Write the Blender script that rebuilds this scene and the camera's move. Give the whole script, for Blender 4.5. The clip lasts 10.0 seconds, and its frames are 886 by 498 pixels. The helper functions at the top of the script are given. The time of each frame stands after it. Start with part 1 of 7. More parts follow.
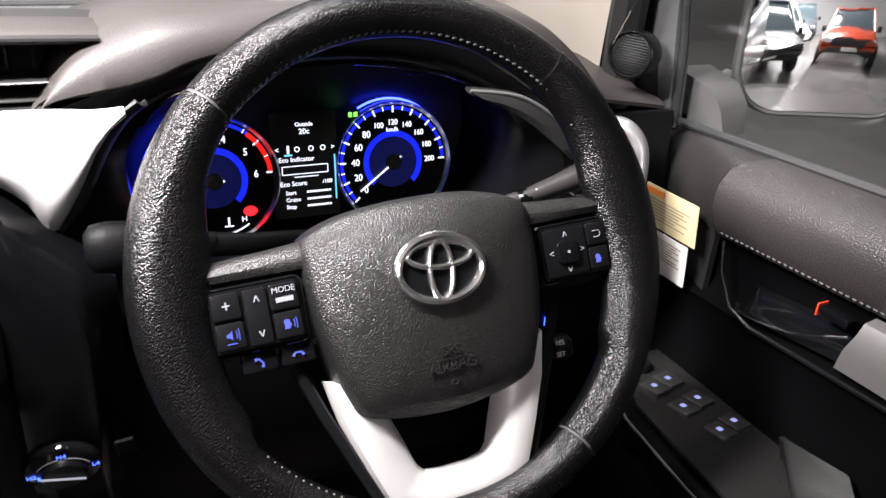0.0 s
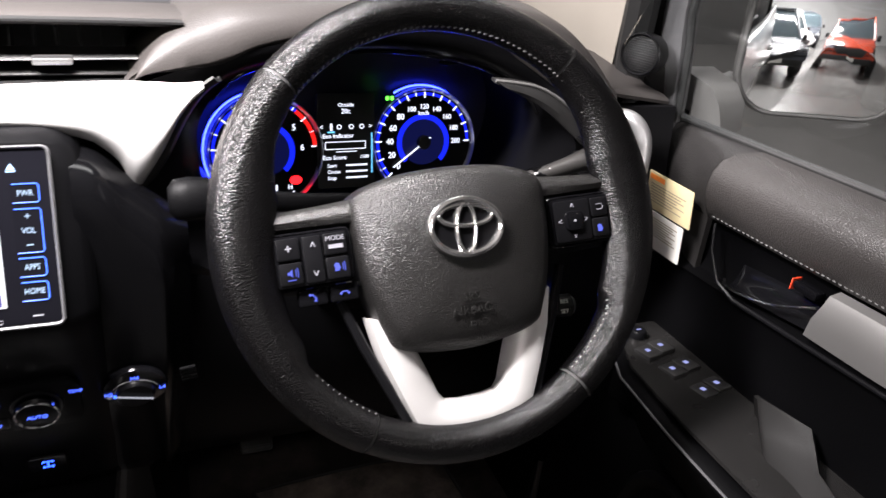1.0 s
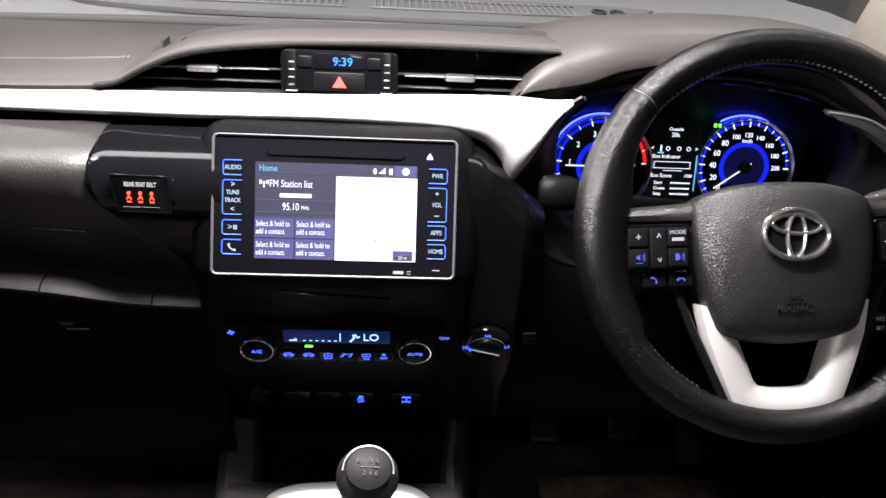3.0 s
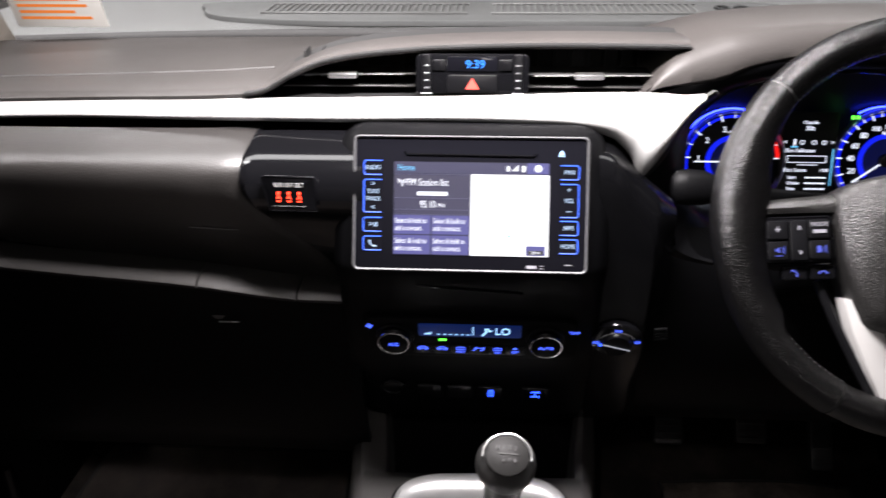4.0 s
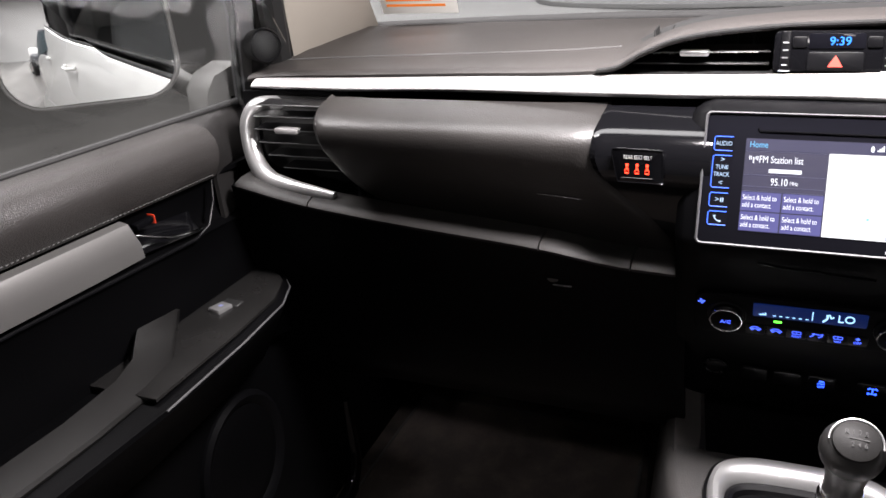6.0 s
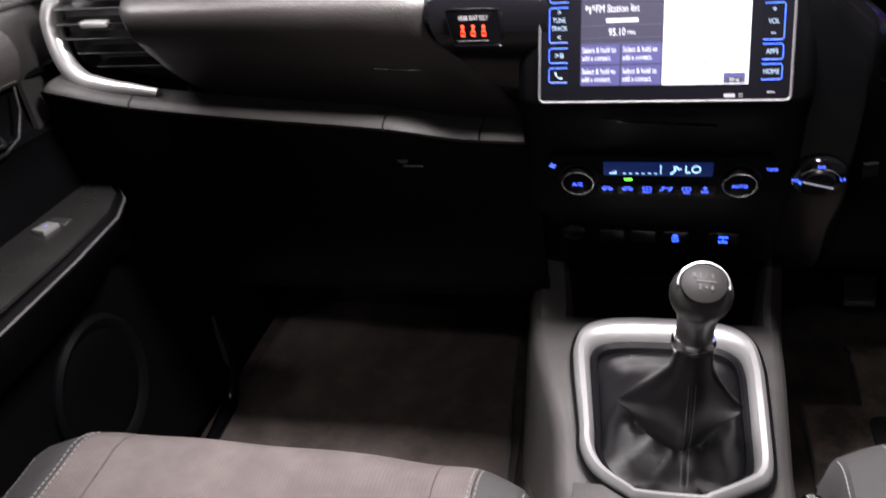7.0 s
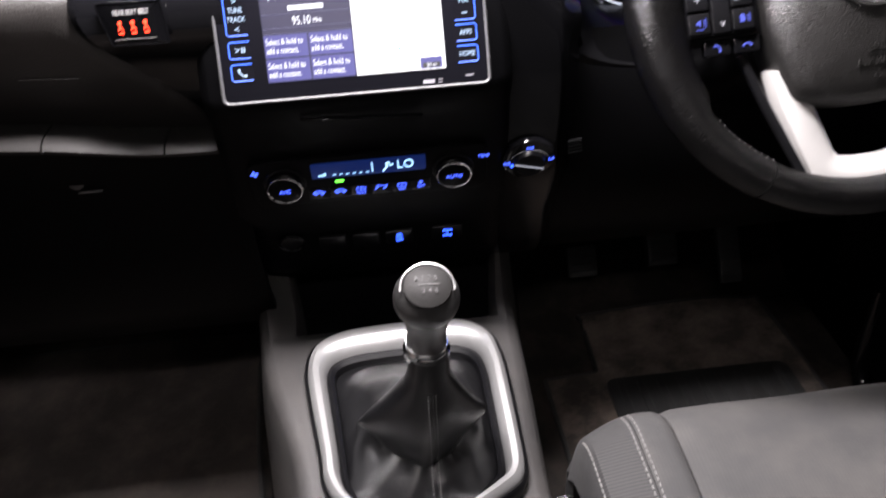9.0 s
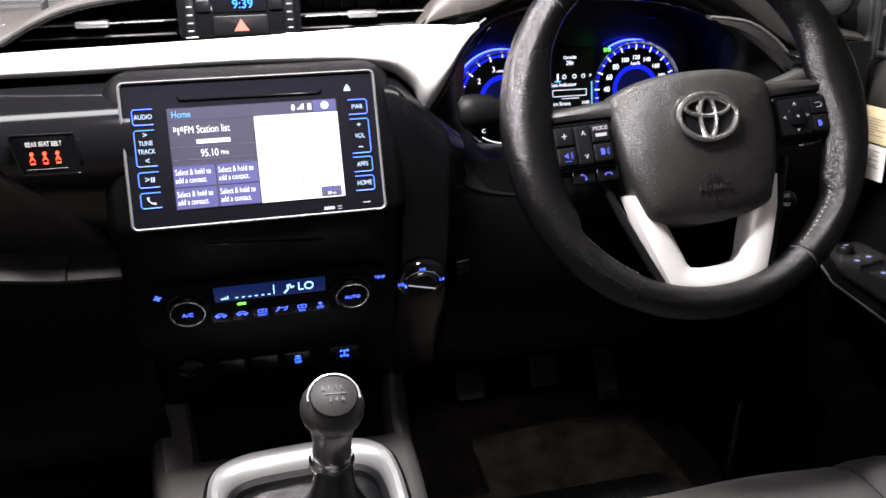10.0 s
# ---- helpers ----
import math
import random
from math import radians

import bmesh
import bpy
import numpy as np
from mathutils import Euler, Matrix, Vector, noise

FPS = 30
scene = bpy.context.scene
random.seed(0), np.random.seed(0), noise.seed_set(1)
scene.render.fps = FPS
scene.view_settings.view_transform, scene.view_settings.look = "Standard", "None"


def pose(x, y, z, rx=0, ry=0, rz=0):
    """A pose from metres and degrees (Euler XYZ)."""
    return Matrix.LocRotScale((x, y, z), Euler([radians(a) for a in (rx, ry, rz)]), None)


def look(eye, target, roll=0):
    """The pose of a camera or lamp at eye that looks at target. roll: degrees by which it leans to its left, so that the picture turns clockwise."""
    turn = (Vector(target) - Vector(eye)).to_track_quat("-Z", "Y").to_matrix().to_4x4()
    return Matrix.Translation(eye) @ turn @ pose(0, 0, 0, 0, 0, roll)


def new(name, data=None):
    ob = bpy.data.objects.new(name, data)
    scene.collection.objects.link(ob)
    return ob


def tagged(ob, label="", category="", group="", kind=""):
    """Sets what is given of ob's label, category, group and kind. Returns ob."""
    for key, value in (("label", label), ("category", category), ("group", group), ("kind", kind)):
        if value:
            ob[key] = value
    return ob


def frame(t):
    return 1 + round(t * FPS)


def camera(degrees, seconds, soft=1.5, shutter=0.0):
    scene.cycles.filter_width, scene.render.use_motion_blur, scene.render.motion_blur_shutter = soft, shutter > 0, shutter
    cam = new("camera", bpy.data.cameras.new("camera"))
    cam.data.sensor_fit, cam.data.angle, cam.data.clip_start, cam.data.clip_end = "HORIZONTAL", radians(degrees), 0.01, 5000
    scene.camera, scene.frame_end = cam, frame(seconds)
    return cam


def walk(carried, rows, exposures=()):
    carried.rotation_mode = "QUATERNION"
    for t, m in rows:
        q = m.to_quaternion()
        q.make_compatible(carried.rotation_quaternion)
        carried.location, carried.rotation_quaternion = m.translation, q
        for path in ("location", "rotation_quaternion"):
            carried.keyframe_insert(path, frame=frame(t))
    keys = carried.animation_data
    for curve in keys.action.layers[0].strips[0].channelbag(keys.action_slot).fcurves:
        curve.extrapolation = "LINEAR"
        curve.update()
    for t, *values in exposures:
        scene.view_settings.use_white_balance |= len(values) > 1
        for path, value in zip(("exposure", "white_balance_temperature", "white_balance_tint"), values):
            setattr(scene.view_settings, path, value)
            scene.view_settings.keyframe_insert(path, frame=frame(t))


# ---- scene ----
cam = camera(56.7, 10.0, shutter=0.3)
PATH = [
    (0, (0.204, -0.491, 1.139), (0.977, 1.119, 0.238), 4.4),
    (0.5, (0.178, -0.531, 1.15), (0.951, 1.07, 0.235), 5.3),
    (1, (0.154, -0.58, 1.162), (0.896, 1.035, 0.245), 6.4),
    (1.5, (0.109, -0.627, 1.172), (0.589, 1.096, 0.277), 5.8),
    (1.8, (0.095, -0.65, 1.184), (0.416, 1.111, 0.294), 5.1),
    (2, (0.072, -0.669, 1.179), (0.321, 1.106, 0.291), 4.6),
    (2.2, (0.053, -0.681, 1.177), (0.267, 1.095, 0.281), 4.6),
    (3.5, (0.05, -0.708, 1.179), (0.103, 1.09, 0.304), 1.6),
    (4, (0.026, -0.726, 1.177), (-0.101, 1.069, 0.305), -0.6),
    (4.5, (-0.006, -0.755, 1.172), (-0.458, 0.992, 0.31), -3.2),
    (5, (-0.025, -0.784, 1.183), (-0.731, 0.881, 0.33), -5.0),
    (5.2, (-0.035, -0.799, 1.185), (-0.815, 0.837, 0.34), -5.1),
    (6.3, (-0.028, -0.782, 1.173), (-0.76, 0.855, 0.286), -6.1),
    (6.5, (-0.02, -0.772, 1.162), (-0.672, 0.877, 0.237), -6.4),
    (7, (-0.006, -0.752, 1.131), (-0.492, 0.855, 0.045), -7.4),
    (7.5, (-0.009, -0.721, 1.086), (-0.351, 0.843, -0.113), -8.2),
    (8, (-0.005, -0.692, 1.068), (-0.213, 0.864, -0.171), -8.0),
    (8.5, (0.011, -0.669, 1.071), (-0.067, 0.895, -0.173), -6.5),
    (9, (0.019, -0.672, 1.09), (0.132, 0.974, -0.041), -3.5),
    (9.5, (0.011, -0.697, 1.11), (0.318, 1.031, 0.151), -1.1),
    (10, (-0.007, -0.726, 1.099), (0.428, 1.034, 0.255), 0.0),
]
EXPOSURES = ((0.0, 0.8, 6450, 15), (2.0, 0.6, 6450, 15), (3.3, 0.4, 6450, 15), (5.5, 0.38, 6450, 15), (7.0, 0.6, 6450, 18), (7.5, 0.85, 6450, 19), (8.5, 0.85, 6450, 19), (9.0, 0.72, 6450, 17), (9.5, 0.6, 6450, 15), (10.0, 0.72, 6450, 15))
walk(cam, [(t, look(eye, target, roll)) for t, eye, target, roll in PATH], EXPOSURES)
# ---------- world and light ----------
world = bpy.data.worlds.new("hall_air")
world.use_nodes = True
world.node_tree.nodes["Background"].inputs[0].default_value = (0.75, 0.8, 0.9, 1)
world.node_tree.nodes["Background"].inputs[1].default_value = 0.01
scene.world = world



def area(name, x, y, z, w, h, power, colour=(1, 0.95, 0.88), target=None):
    d = bpy.data.lights.new(name, "AREA")
    d.shape, d.size, d.size_y, d.energy, d.color = "RECTANGLE", w, h, power, colour
    o = new(name, d)
    o.matrix_world = look((x, y, z), target or (x, y + 0.0001, z - 1))
    return o


# the cab's roof lamp, an added rear fill lamp, the hall's ceiling lights
area("roof_lamp_light", 0.0, -0.085, 1.405, 0.32, 0.08, 26.0, (1, 0.965, 0.94))
area("dome_fill_light", 0.0, -0.78, 1.405, 0.16, 0.10, 2.2, (1, 0.95, 0.90))
for lx, ly, power in ((-2.6, 5.0, 110), (2.6, 5.0, 110), (-1.5, 0.7, 105), (1.5, 0.7, 70), (1.9, -11.5, 1050), (2.2, -18.5, 1800), (-1.7, -9, 700), (-1.7, -15, 700), (-2.7, 0.4, 330)):
    area("hall_light", lx, ly, 4.3, 2.4, 0.7, power, (1, 0.97, 0.94))
# ---------- mesh tools ----------
WM = {}
V = Vector


def thing(name, label, category, m=None, group="", kind=""):
    ob = new(name)
    ob.empty_display_size = 0.02
    m = m or Matrix()
    ob.matrix_world = m
    WM[ob] = m
    return tagged(ob, label, category, group, kind)


def finish(name, bm, material, angle=38):
    bmesh.ops.recalc_face_normals(bm, faces=bm.faces)
    me = bpy.data.meshes.new(name)
    bm.to_mesh(me)
    bm.free()
    me.materials.append(material)
    me.polygons.foreach_set("use_smooth", [True] * len(me.polygons))
    me.set_sharp_from_angle(angle=radians(angle))
    return me


def part(name, bm, material, parent, label="", angle=38):
    """One mesh object, made in world places, under a thing or a part."""
    me = finish(name, bm, material, angle)
    m = WM[parent]
    me.transform(m.inverted())
    ob = new(name, me)
    ob.parent = parent
    WM[ob] = m
    return tagged(ob, label)


def whole(name, bm, material, label, category, kind="", group="", angle=38):
    """A thing that is one mesh."""
    ob = new(name, finish(name, bm, material, angle))
    WM[ob] = Matrix()
    return tagged(ob, label, category, group, kind)


def face_m(x, y, z, tilt):
    """A frame on a face that looks at the driver, its top leaning back by tilt degrees: x right, y up the face, z out of it."""
    return pose(x, y, z, 90 - tilt, 0, 0)


def rbox(bm, c, s, bev=0.003, seg=2, m=None):
    b = bmesh.new()
    bmesh.ops.create_cube(b, size=1)
    for v in b.verts:
        v.co = V((v.co.x * s[0], v.co.y * s[1], v.co.z * s[2]))
    bev = min(bev, 0.45 * min(s))
    if bev > 0:
        bmesh.ops.bevel(b, geom=b.edges[:], offset=bev, segments=seg, profile=0.5, affect="EDGES")
    mm = (m or Matrix()) @ Matrix.Translation(c)
    join(bm, b, mm)


def join(bm, b, m=None):
    m = m or Matrix()
    vs = {v: bm.verts.new(m @ v.co) for v in b.verts}
    for f in b.faces:
        try:
            bm.faces.new([vs[v] for v in f.verts])
        except ValueError:
            pass
    b.free()


def loft(bm, secs, closed=True, caps=True, ring=False):
    """Skin over cross-sections that have the same number of points."""
    rows = [[bm.verts.new(p) for p in s] for s in secs]
    n = len(rows[0])
    pairs = list(zip(rows, rows[1:])) + ([(rows[-1], rows[0])] if ring else [])
    for a, b in pairs:
        for i in range(n if closed else n - 1):
            j = (i + 1) % n
            bm.faces.new((a[i], a[j], b[j], b[i]))
    if caps and closed and not ring:
        bm.faces.new(rows[0][::-1])
        bm.faces.new(rows[-1])
    return rows


def sheet(bm, rows, thick=0.004):
    """A skin given as rows of points, closed to a solid by a second skin behind it."""
    rows = [[V(p) for p in r] for r in rows]
    nr, nc = len(rows), len(rows[0])
    back = []
    for i in range(nr):
        line = []
        for j in range(nc):
            a = rows[min(i + 1, nr - 1)][j] - rows[max(i - 1, 0)][j]
            b = rows[i][min(j + 1, nc - 1)] - rows[i][max(j - 1, 0)]
            nn = a.cross(b)
            nn = nn.normalized() if nn.length > 1e-9 else V((0, 0, 1))
            line.append(rows[i][j] - nn * thick)
        back.append(line)
    f = [[bm.verts.new(p) for p in r] for r in rows]
    g = [[bm.verts.new(p) for p in r] for r in back]
    for i in range(nr - 1):
        for j in range(nc - 1):
            bm.faces.new((f[i][j], f[i + 1][j], f[i + 1][j + 1], f[i][j + 1]))
            bm.faces.new((g[i][j], g[i][j + 1], g[i + 1][j + 1], g[i + 1][j]))
    for i in range(nr - 1):
        bm.faces.new((f[i][0], g[i][0], g[i + 1][0], f[i + 1][0]))
        bm.faces.new((f[i][-1], f[i + 1][-1], g[i + 1][-1], g[i][-1]))
    for j in range(nc - 1):
        bm.faces.new((f[0][j], f[0][j + 1], g[0][j + 1], g[0][j]))
        bm.faces.new((f[-1][j], g[-1][j], g[-1][j + 1], f[-1][j + 1]))


def tube(bm, pts, r, n=10, closed=False, squash=1.0, up=(0, 0, 1)):
    pts = [V(p) for p in pts]
    k = len(pts)
    secs = []
    side = None
    for i in range(k):
        a = pts[(i - 1) % k] if closed or i else pts[i]
        b = pts[(i + 1) % k] if closed or i < k - 1 else pts[i]
        t = (b - a).normalized()
        if side is None:
            side = t.cross(V(up))
            if side.length < 1e-4:
                side = t.cross(V((1, 0, 0)))
        side = (side - t * side.dot(t)).normalized()
        other = t.cross(side)
        rr = r[i] if isinstance(r, (list, tuple)) else r
        secs.append([pts[i] + side * (rr * math.cos(q)) + other * (rr * squash * math.sin(q)) for q in (2 * math.pi * j / n for j in range(n))])
    loft(bm, secs, ring=closed)


def rrect(w, h, r, n=5, cx=0.0, cy=0.0):
    out = []
    r = min(r, w / 2 - 1e-5, h / 2 - 1e-5)
    for k, (sx, sy) in enumerate(((1, 1), (-1, 1), (-1, -1), (1, -1))):
        for i in range(n + 1):
            q = math.pi / 2 * (k + i / n)
            out.append((cx + sx * (w / 2 - r) + r * math.cos(q), cy + sy * (h / 2 - r) + r * math.sin(q)))
    return out


def oval(a, b, n=32, cx=0.0, cy=0.0):
    return [(cx + a * math.cos(2 * math.pi * i / n), cy + b * math.sin(2 * math.pi * i / n)) for i in range(n)]


def grow(line, d):
    """A closed outline moved outwards by d."""
    k = len(line)
    area2 = sum(line[i][0] * line[(i + 1) % k][1] - line[(i + 1) % k][0] * line[i][1] for i in range(k))
    s = 1 if area2 > 0 else -1
    out = []
    for i in range(k):
        a, b = V(line[i - 1]), V(line[(i + 1) % k])
        t = (b - a).normalized()
        out.append((line[i][0] + s * t.y * d, line[i][1] - s * t.x * d))
    return out


def plate(bm, line, m, depth=0.004, bev=0.001, dome=0.0):
    """A flat piece with this outline, its front depth above the frame's plane, with a rounded front edge."""
    secs = [[m @ V((x, y, 0)) for x, y in line], [m @ V((x, y, depth - bev)) for x, y in line]]
    if bev > 0:
        secs.append([m @ V((x, y, depth - 0.3 * bev)) for x, y in grow(line, -0.3 * bev)])
        secs.append([m @ V((x, y, depth)) for x, y in grow(line, -bev)])
    rows = loft(bm, secs, caps=False)
    bm.faces.new(rows[0][::-1])
    if dome:
        cx = sum(p[0] for p in line) / len(line)
        cy = sum(p[1] for p in line) / len(line)
        ins = grow(line, -bev)
        last = rows[-1]
        for s, h in ((0.75, 0.45), (0.45, 0.8), (0.18, 0.97)):
            ringv = [bm.verts.new(m @ V((cx + (x - cx) * s, cy + (y - cy) * s, depth + dome * h))) for x, y in ins]
            for i in range(len(ringv)):
                j = (i + 1) % len(ringv)
                bm.faces.new((last[i], last[j], ringv[j], ringv[i]))
            last = ringv
        bm.faces.new(last)
    else:
        bm.faces.new(rows[-1])


def frame_ring(bm, line, inner, m, depth=0.004, bev=0.001, inner_depth=None):
    """A flat ring between two outlines of the same number of points."""
    d2 = depth if inner_depth is None else inner_depth
    a, b = grow(line, -bev), grow(inner, bev)
    secs = [[m @ V((x, y, 0)) for x, y in line], [m @ V((x, y, depth - bev)) for x, y in line], [m @ V((x, y, depth)) for x, y in a],
            [m @ V((x, y, d2)) for x, y in b], [m @ V((x, y, d2 - bev)) for x, y in inner], [m @ V((x, y, 0)) for x, y in inner]]
    loft(bm, secs, ring=True)


def spline(pts, n=8, closed=False):
    """A smooth line through points."""
    pts = [V(p) for p in pts]
    k = len(pts)
    out = []
    for i in range(k if closed else k - 1):
        p1, p2 = pts[i], pts[(i + 1) % k]
        p0 = pts[i - 1] if closed or i else 2 * p1 - p2
        p3 = pts[(i + 2) % k] if closed or i < k - 2 else 2 * p2 - p1
        for j in range(n):
            t = j / n
            out.append(0.5 * (2 * p1 + (p2 - p0) * t + (2 * p0 - 5 * p1 + 4 * p2 - p3) * t * t + (3 * p1 - p0 - 3 * p2 + p3) * t ** 3))
    if not closed:
        out.append(pts[-1])
    return out


def lerp_rail(table, x):
    """(y, z) of a rail at x, from rows of (x, y, z), eased."""
    xs = [r[0] for r in table]
    i = max(0, min(len(xs) - 2, sum(1 for q in xs if q <= x) - 1))
    p1, p2 = table[i], table[i + 1]
    p0 = table[i - 1] if i else p1
    p3 = table[i + 2] if i + 2 < len(table) else p2
    t = (x - p1[0]) / (p2[0] - p1[0])
    t = max(0.0, min(1.0, t))
    h = p2[0] - p1[0]
    out = []
    for k in (1, 2):
        s = (p2[k] - p1[k]) / h
        s0 = (p1[k] - p0[k]) / (p1[0] - p0[0]) if p0 is not p1 else s
        s1 = (p3[k] - p2[k]) / (p3[0] - p2[0]) if p3 is not p2 else s
        m1 = 0 if s0 * s <= 0 else 2 * s0 * s / (s0 + s)
        m2 = 0 if s1 * s <= 0 else 2 * s1 * s / (s1 + s)
        out.append((2 * t ** 3 - 3 * t * t + 1) * p1[k] + (t ** 3 - 2 * t * t + t) * h * m1 + (-2 * t ** 3 + 3 * t * t) * p2[k] + (t ** 3 - t * t) * h * m2)
    return out


def span(a, b, n):
    return [a + (b - a) * i / n for i in range(n + 1)]


def text_mesh(bm, words, size, m, align="CENTER", depth=0.0003, squeeze=1.0):
    cu = bpy.data.curves.new("words", "FONT")
    cu.body, cu.size, cu.extrude = words, size, depth
    cu.resolution_u = 3
    cu.align_x, cu.align_y = align, "CENTER"
    tmp = bpy.data.objects.new("words", cu)
    scene.collection.objects.link(tmp)
    me = bpy.data.meshes.new_from_object(tmp)
    b = bmesh.new()
    b.from_mesh(me)
    bpy.data.objects.remove(tmp)
    bpy.data.curves.remove(cu)
    bpy.data.meshes.remove(me)
    join(bm, b, m @ Matrix.Diagonal((squeeze, 1, 1, 1)))
# ---------- materials ----------
def mat(name, colour, rough=0.5, metal=0.0, grain=0.0, scale=900.0, vary=0.15, patch=6.0, coat=0.0, kind="noise", spec=0.5, dust=0.0, dust_colour=(0.3, 0.27, 0.24), ribs=0.0, across=False, rib_depth=0.16):
    """A surface: base colour that varies at two scales, roughness that varies, fine relief; dust gathers in cloudy patches."""
    m = bpy.data.materials.new(name)
    m.use_nodes = True
    nt = m.node_tree
    N, L = nt.nodes, nt.links
    bs = N["Principled BSDF"]
    bs.inputs["Metallic"].default_value = metal
    bs.inputs["Specular IOR Level"].default_value = spec
    bs.inputs["Coat Weight"].default_value = coat
    bs.inputs["Coat Roughness"].default_value = 0.06
    co = N.new("ShaderNodeTexCoord")
    big = N.new("ShaderNodeTexNoise")
    big.inputs["Scale"].default_value = patch
    big.inputs["Detail"].default_value = 5
    L.new(co.outputs["Object"], big.inputs["Vector"])
    fine = N.new("ShaderNodeTexVoronoi" if kind == "leather" else "ShaderNodeTexNoise")
    fine.inputs["Scale"].default_value = scale
    if kind == "leather":
        fine.feature = "F1"
    else:
        fine.inputs["Detail"].default_value = 3
    L.new(co.outputs["Object"], fine.inputs["Vector"])
    fine_out = fine.outputs["Distance"] if kind == "leather" else fine.outputs[0]
    add = N.new("ShaderNodeMath")
    add.operation = "MULTIPLY_ADD"
    L.new(fine_out, add.inputs[0])
    add.inputs[1].default_value = 0.4
    L.new(big.outputs[0], add.inputs[2])
    ramp = N.new("ShaderNodeMapRange")
    ramp.inputs[1].default_value, ramp.inputs[2].default_value = 0.35, 1.0
    ramp.inputs[3].default_value, ramp.inputs[4].default_value = 1 - vary, 1 + vary
    L.new(add.outputs[0], ramp.inputs[0])
    mul = N.new("ShaderNodeMix")
    mul.data_type, mul.blend_type = "RGBA", "MULTIPLY"
    mul.inputs[0].default_value = 1
    mul.inputs[6].default_value = (*colour, 1)
    L.new(ramp.outputs[0], mul.inputs[7])
    out = mul.outputs[2]
    rr = N.new("ShaderNodeMapRange")
    rr.inputs[3].default_value, rr.inputs[4].default_value = max(0.02, rough * 0.8), min(1, rough * 1.2)
    L.new(big.outputs[0], rr.inputs[0])
    rough_out = rr.outputs[0]
    if dust > 0:
        d = N.new("ShaderNodeTexNoise")
        d.inputs["Scale"].default_value, d.inputs["Detail"].default_value, d.inputs["Roughness"].default_value = 14, 8, 0.65
        L.new(co.outputs["Object"], d.inputs["Vector"])
        dm = N.new("ShaderNodeMapRange")
        dm.inputs[1].default_value, dm.inputs[2].default_value, dm.inputs[4].default_value = 0.42, 0.75, dust
        L.new(d.outputs[0], dm.inputs[0])
        mx = N.new("ShaderNodeMix")
        mx.data_type = "RGBA"
        L.new(dm.outputs[0], mx.inputs[0])
        L.new(out, mx.inputs[6])
        mx.inputs[7].default_value = (*dust_colour, 1)
        out = mx.outputs[2]
    if ribs > 0:
        wv = N.new("ShaderNodeTexWave")
        wv.bands_direction = "Y" if across else "X"
        wv.inputs["Scale"].default_value = 2 * math.pi / (20 * ribs)
        wv.inputs["Distortion"].default_value, wv.inputs["Detail Scale"].default_value = 0.6, 0.05
        L.new(co.outputs["Object"], wv.inputs["Vector"])
        wr = N.new("ShaderNodeMapRange")
        wr.inputs[3].default_value, wr.inputs[4].default_value = 1.04 - rib_depth, 1.04 + 0.2 * rib_depth
        L.new(wv.outputs[1], wr.inputs[0])
        wm = N.new("ShaderNodeMix")
        wm.data_type, wm.blend_type = "RGBA", "MULTIPLY"
        wm.inputs[0].default_value = 1
        L.new(out, wm.inputs[6])
        L.new(wr.outputs[0], wm.inputs[7])
        out = wm.outputs[2]
    L.new(out, bs.inputs["Base Color"])
    L.new(rough_out, bs.inputs["Roughness"])
    if grain > 0:
        bu = N.new("ShaderNodeBump")
        bu.inputs["Strength"].default_value = min(1.0, grain)
        bu.inputs["Distance"].default_value = 0.0006
        bu.invert = kind == "leather"
        L.new(fine_out, bu.inputs["Height"])
        L.new(bu.outputs[0], bs.inputs["Normal"])
    return m


def glow(name, colour, strength, base=(0.01, 0.01, 0.012)):
    m = mat(name, base, 0.4)
    bs = m.node_tree.nodes["Principled BSDF"]
    bs.inputs["Emission Color"].default_value = (*colour, 1)
    bs.inputs["Emission Strength"].default_value = strength
    bs.inputs["Specular IOR Level"].default_value = 0.15
    return m


def glass(name, tint=(1, 1, 1), rough=0.0):
    m = bpy.data.materials.new(name)
    m.use_nodes = True
    N, L = m.node_tree.nodes, m.node_tree.links
    N.remove(N["Principled BSDF"])
    t, g, mx, f = N.new("ShaderNodeBsdfTransparent"), N.new("ShaderNodeBsdfGlossy"), N.new("ShaderNodeMixShader"), N.new("ShaderNodeLayerWeight")
    t.inputs[0].default_value = (*tint, 1)
    g.inputs["Roughness"].default_value = rough
    pw, ad = N.new("ShaderNodeMath"), N.new("ShaderNodeMath")
    pw.operation, ad.operation = "POWER", "MULTIPLY_ADD"
    pw.inputs[1].default_value = 4.5
    ad.inputs[1].default_value, ad.inputs[2].default_value = 0.8, 0.035
    L.new(f.outputs["Facing"], pw.inputs[0])
    L.new(pw.outputs[0], ad.inputs[0])
    L.new(ad.outputs[0], mx.inputs[0])
    L.new(t.outputs[0], mx.inputs[1])
    L.new(g.outputs[0], mx.inputs[2])
    L.new(mx.outputs[0], N["Material Output"].inputs[0])
    return m


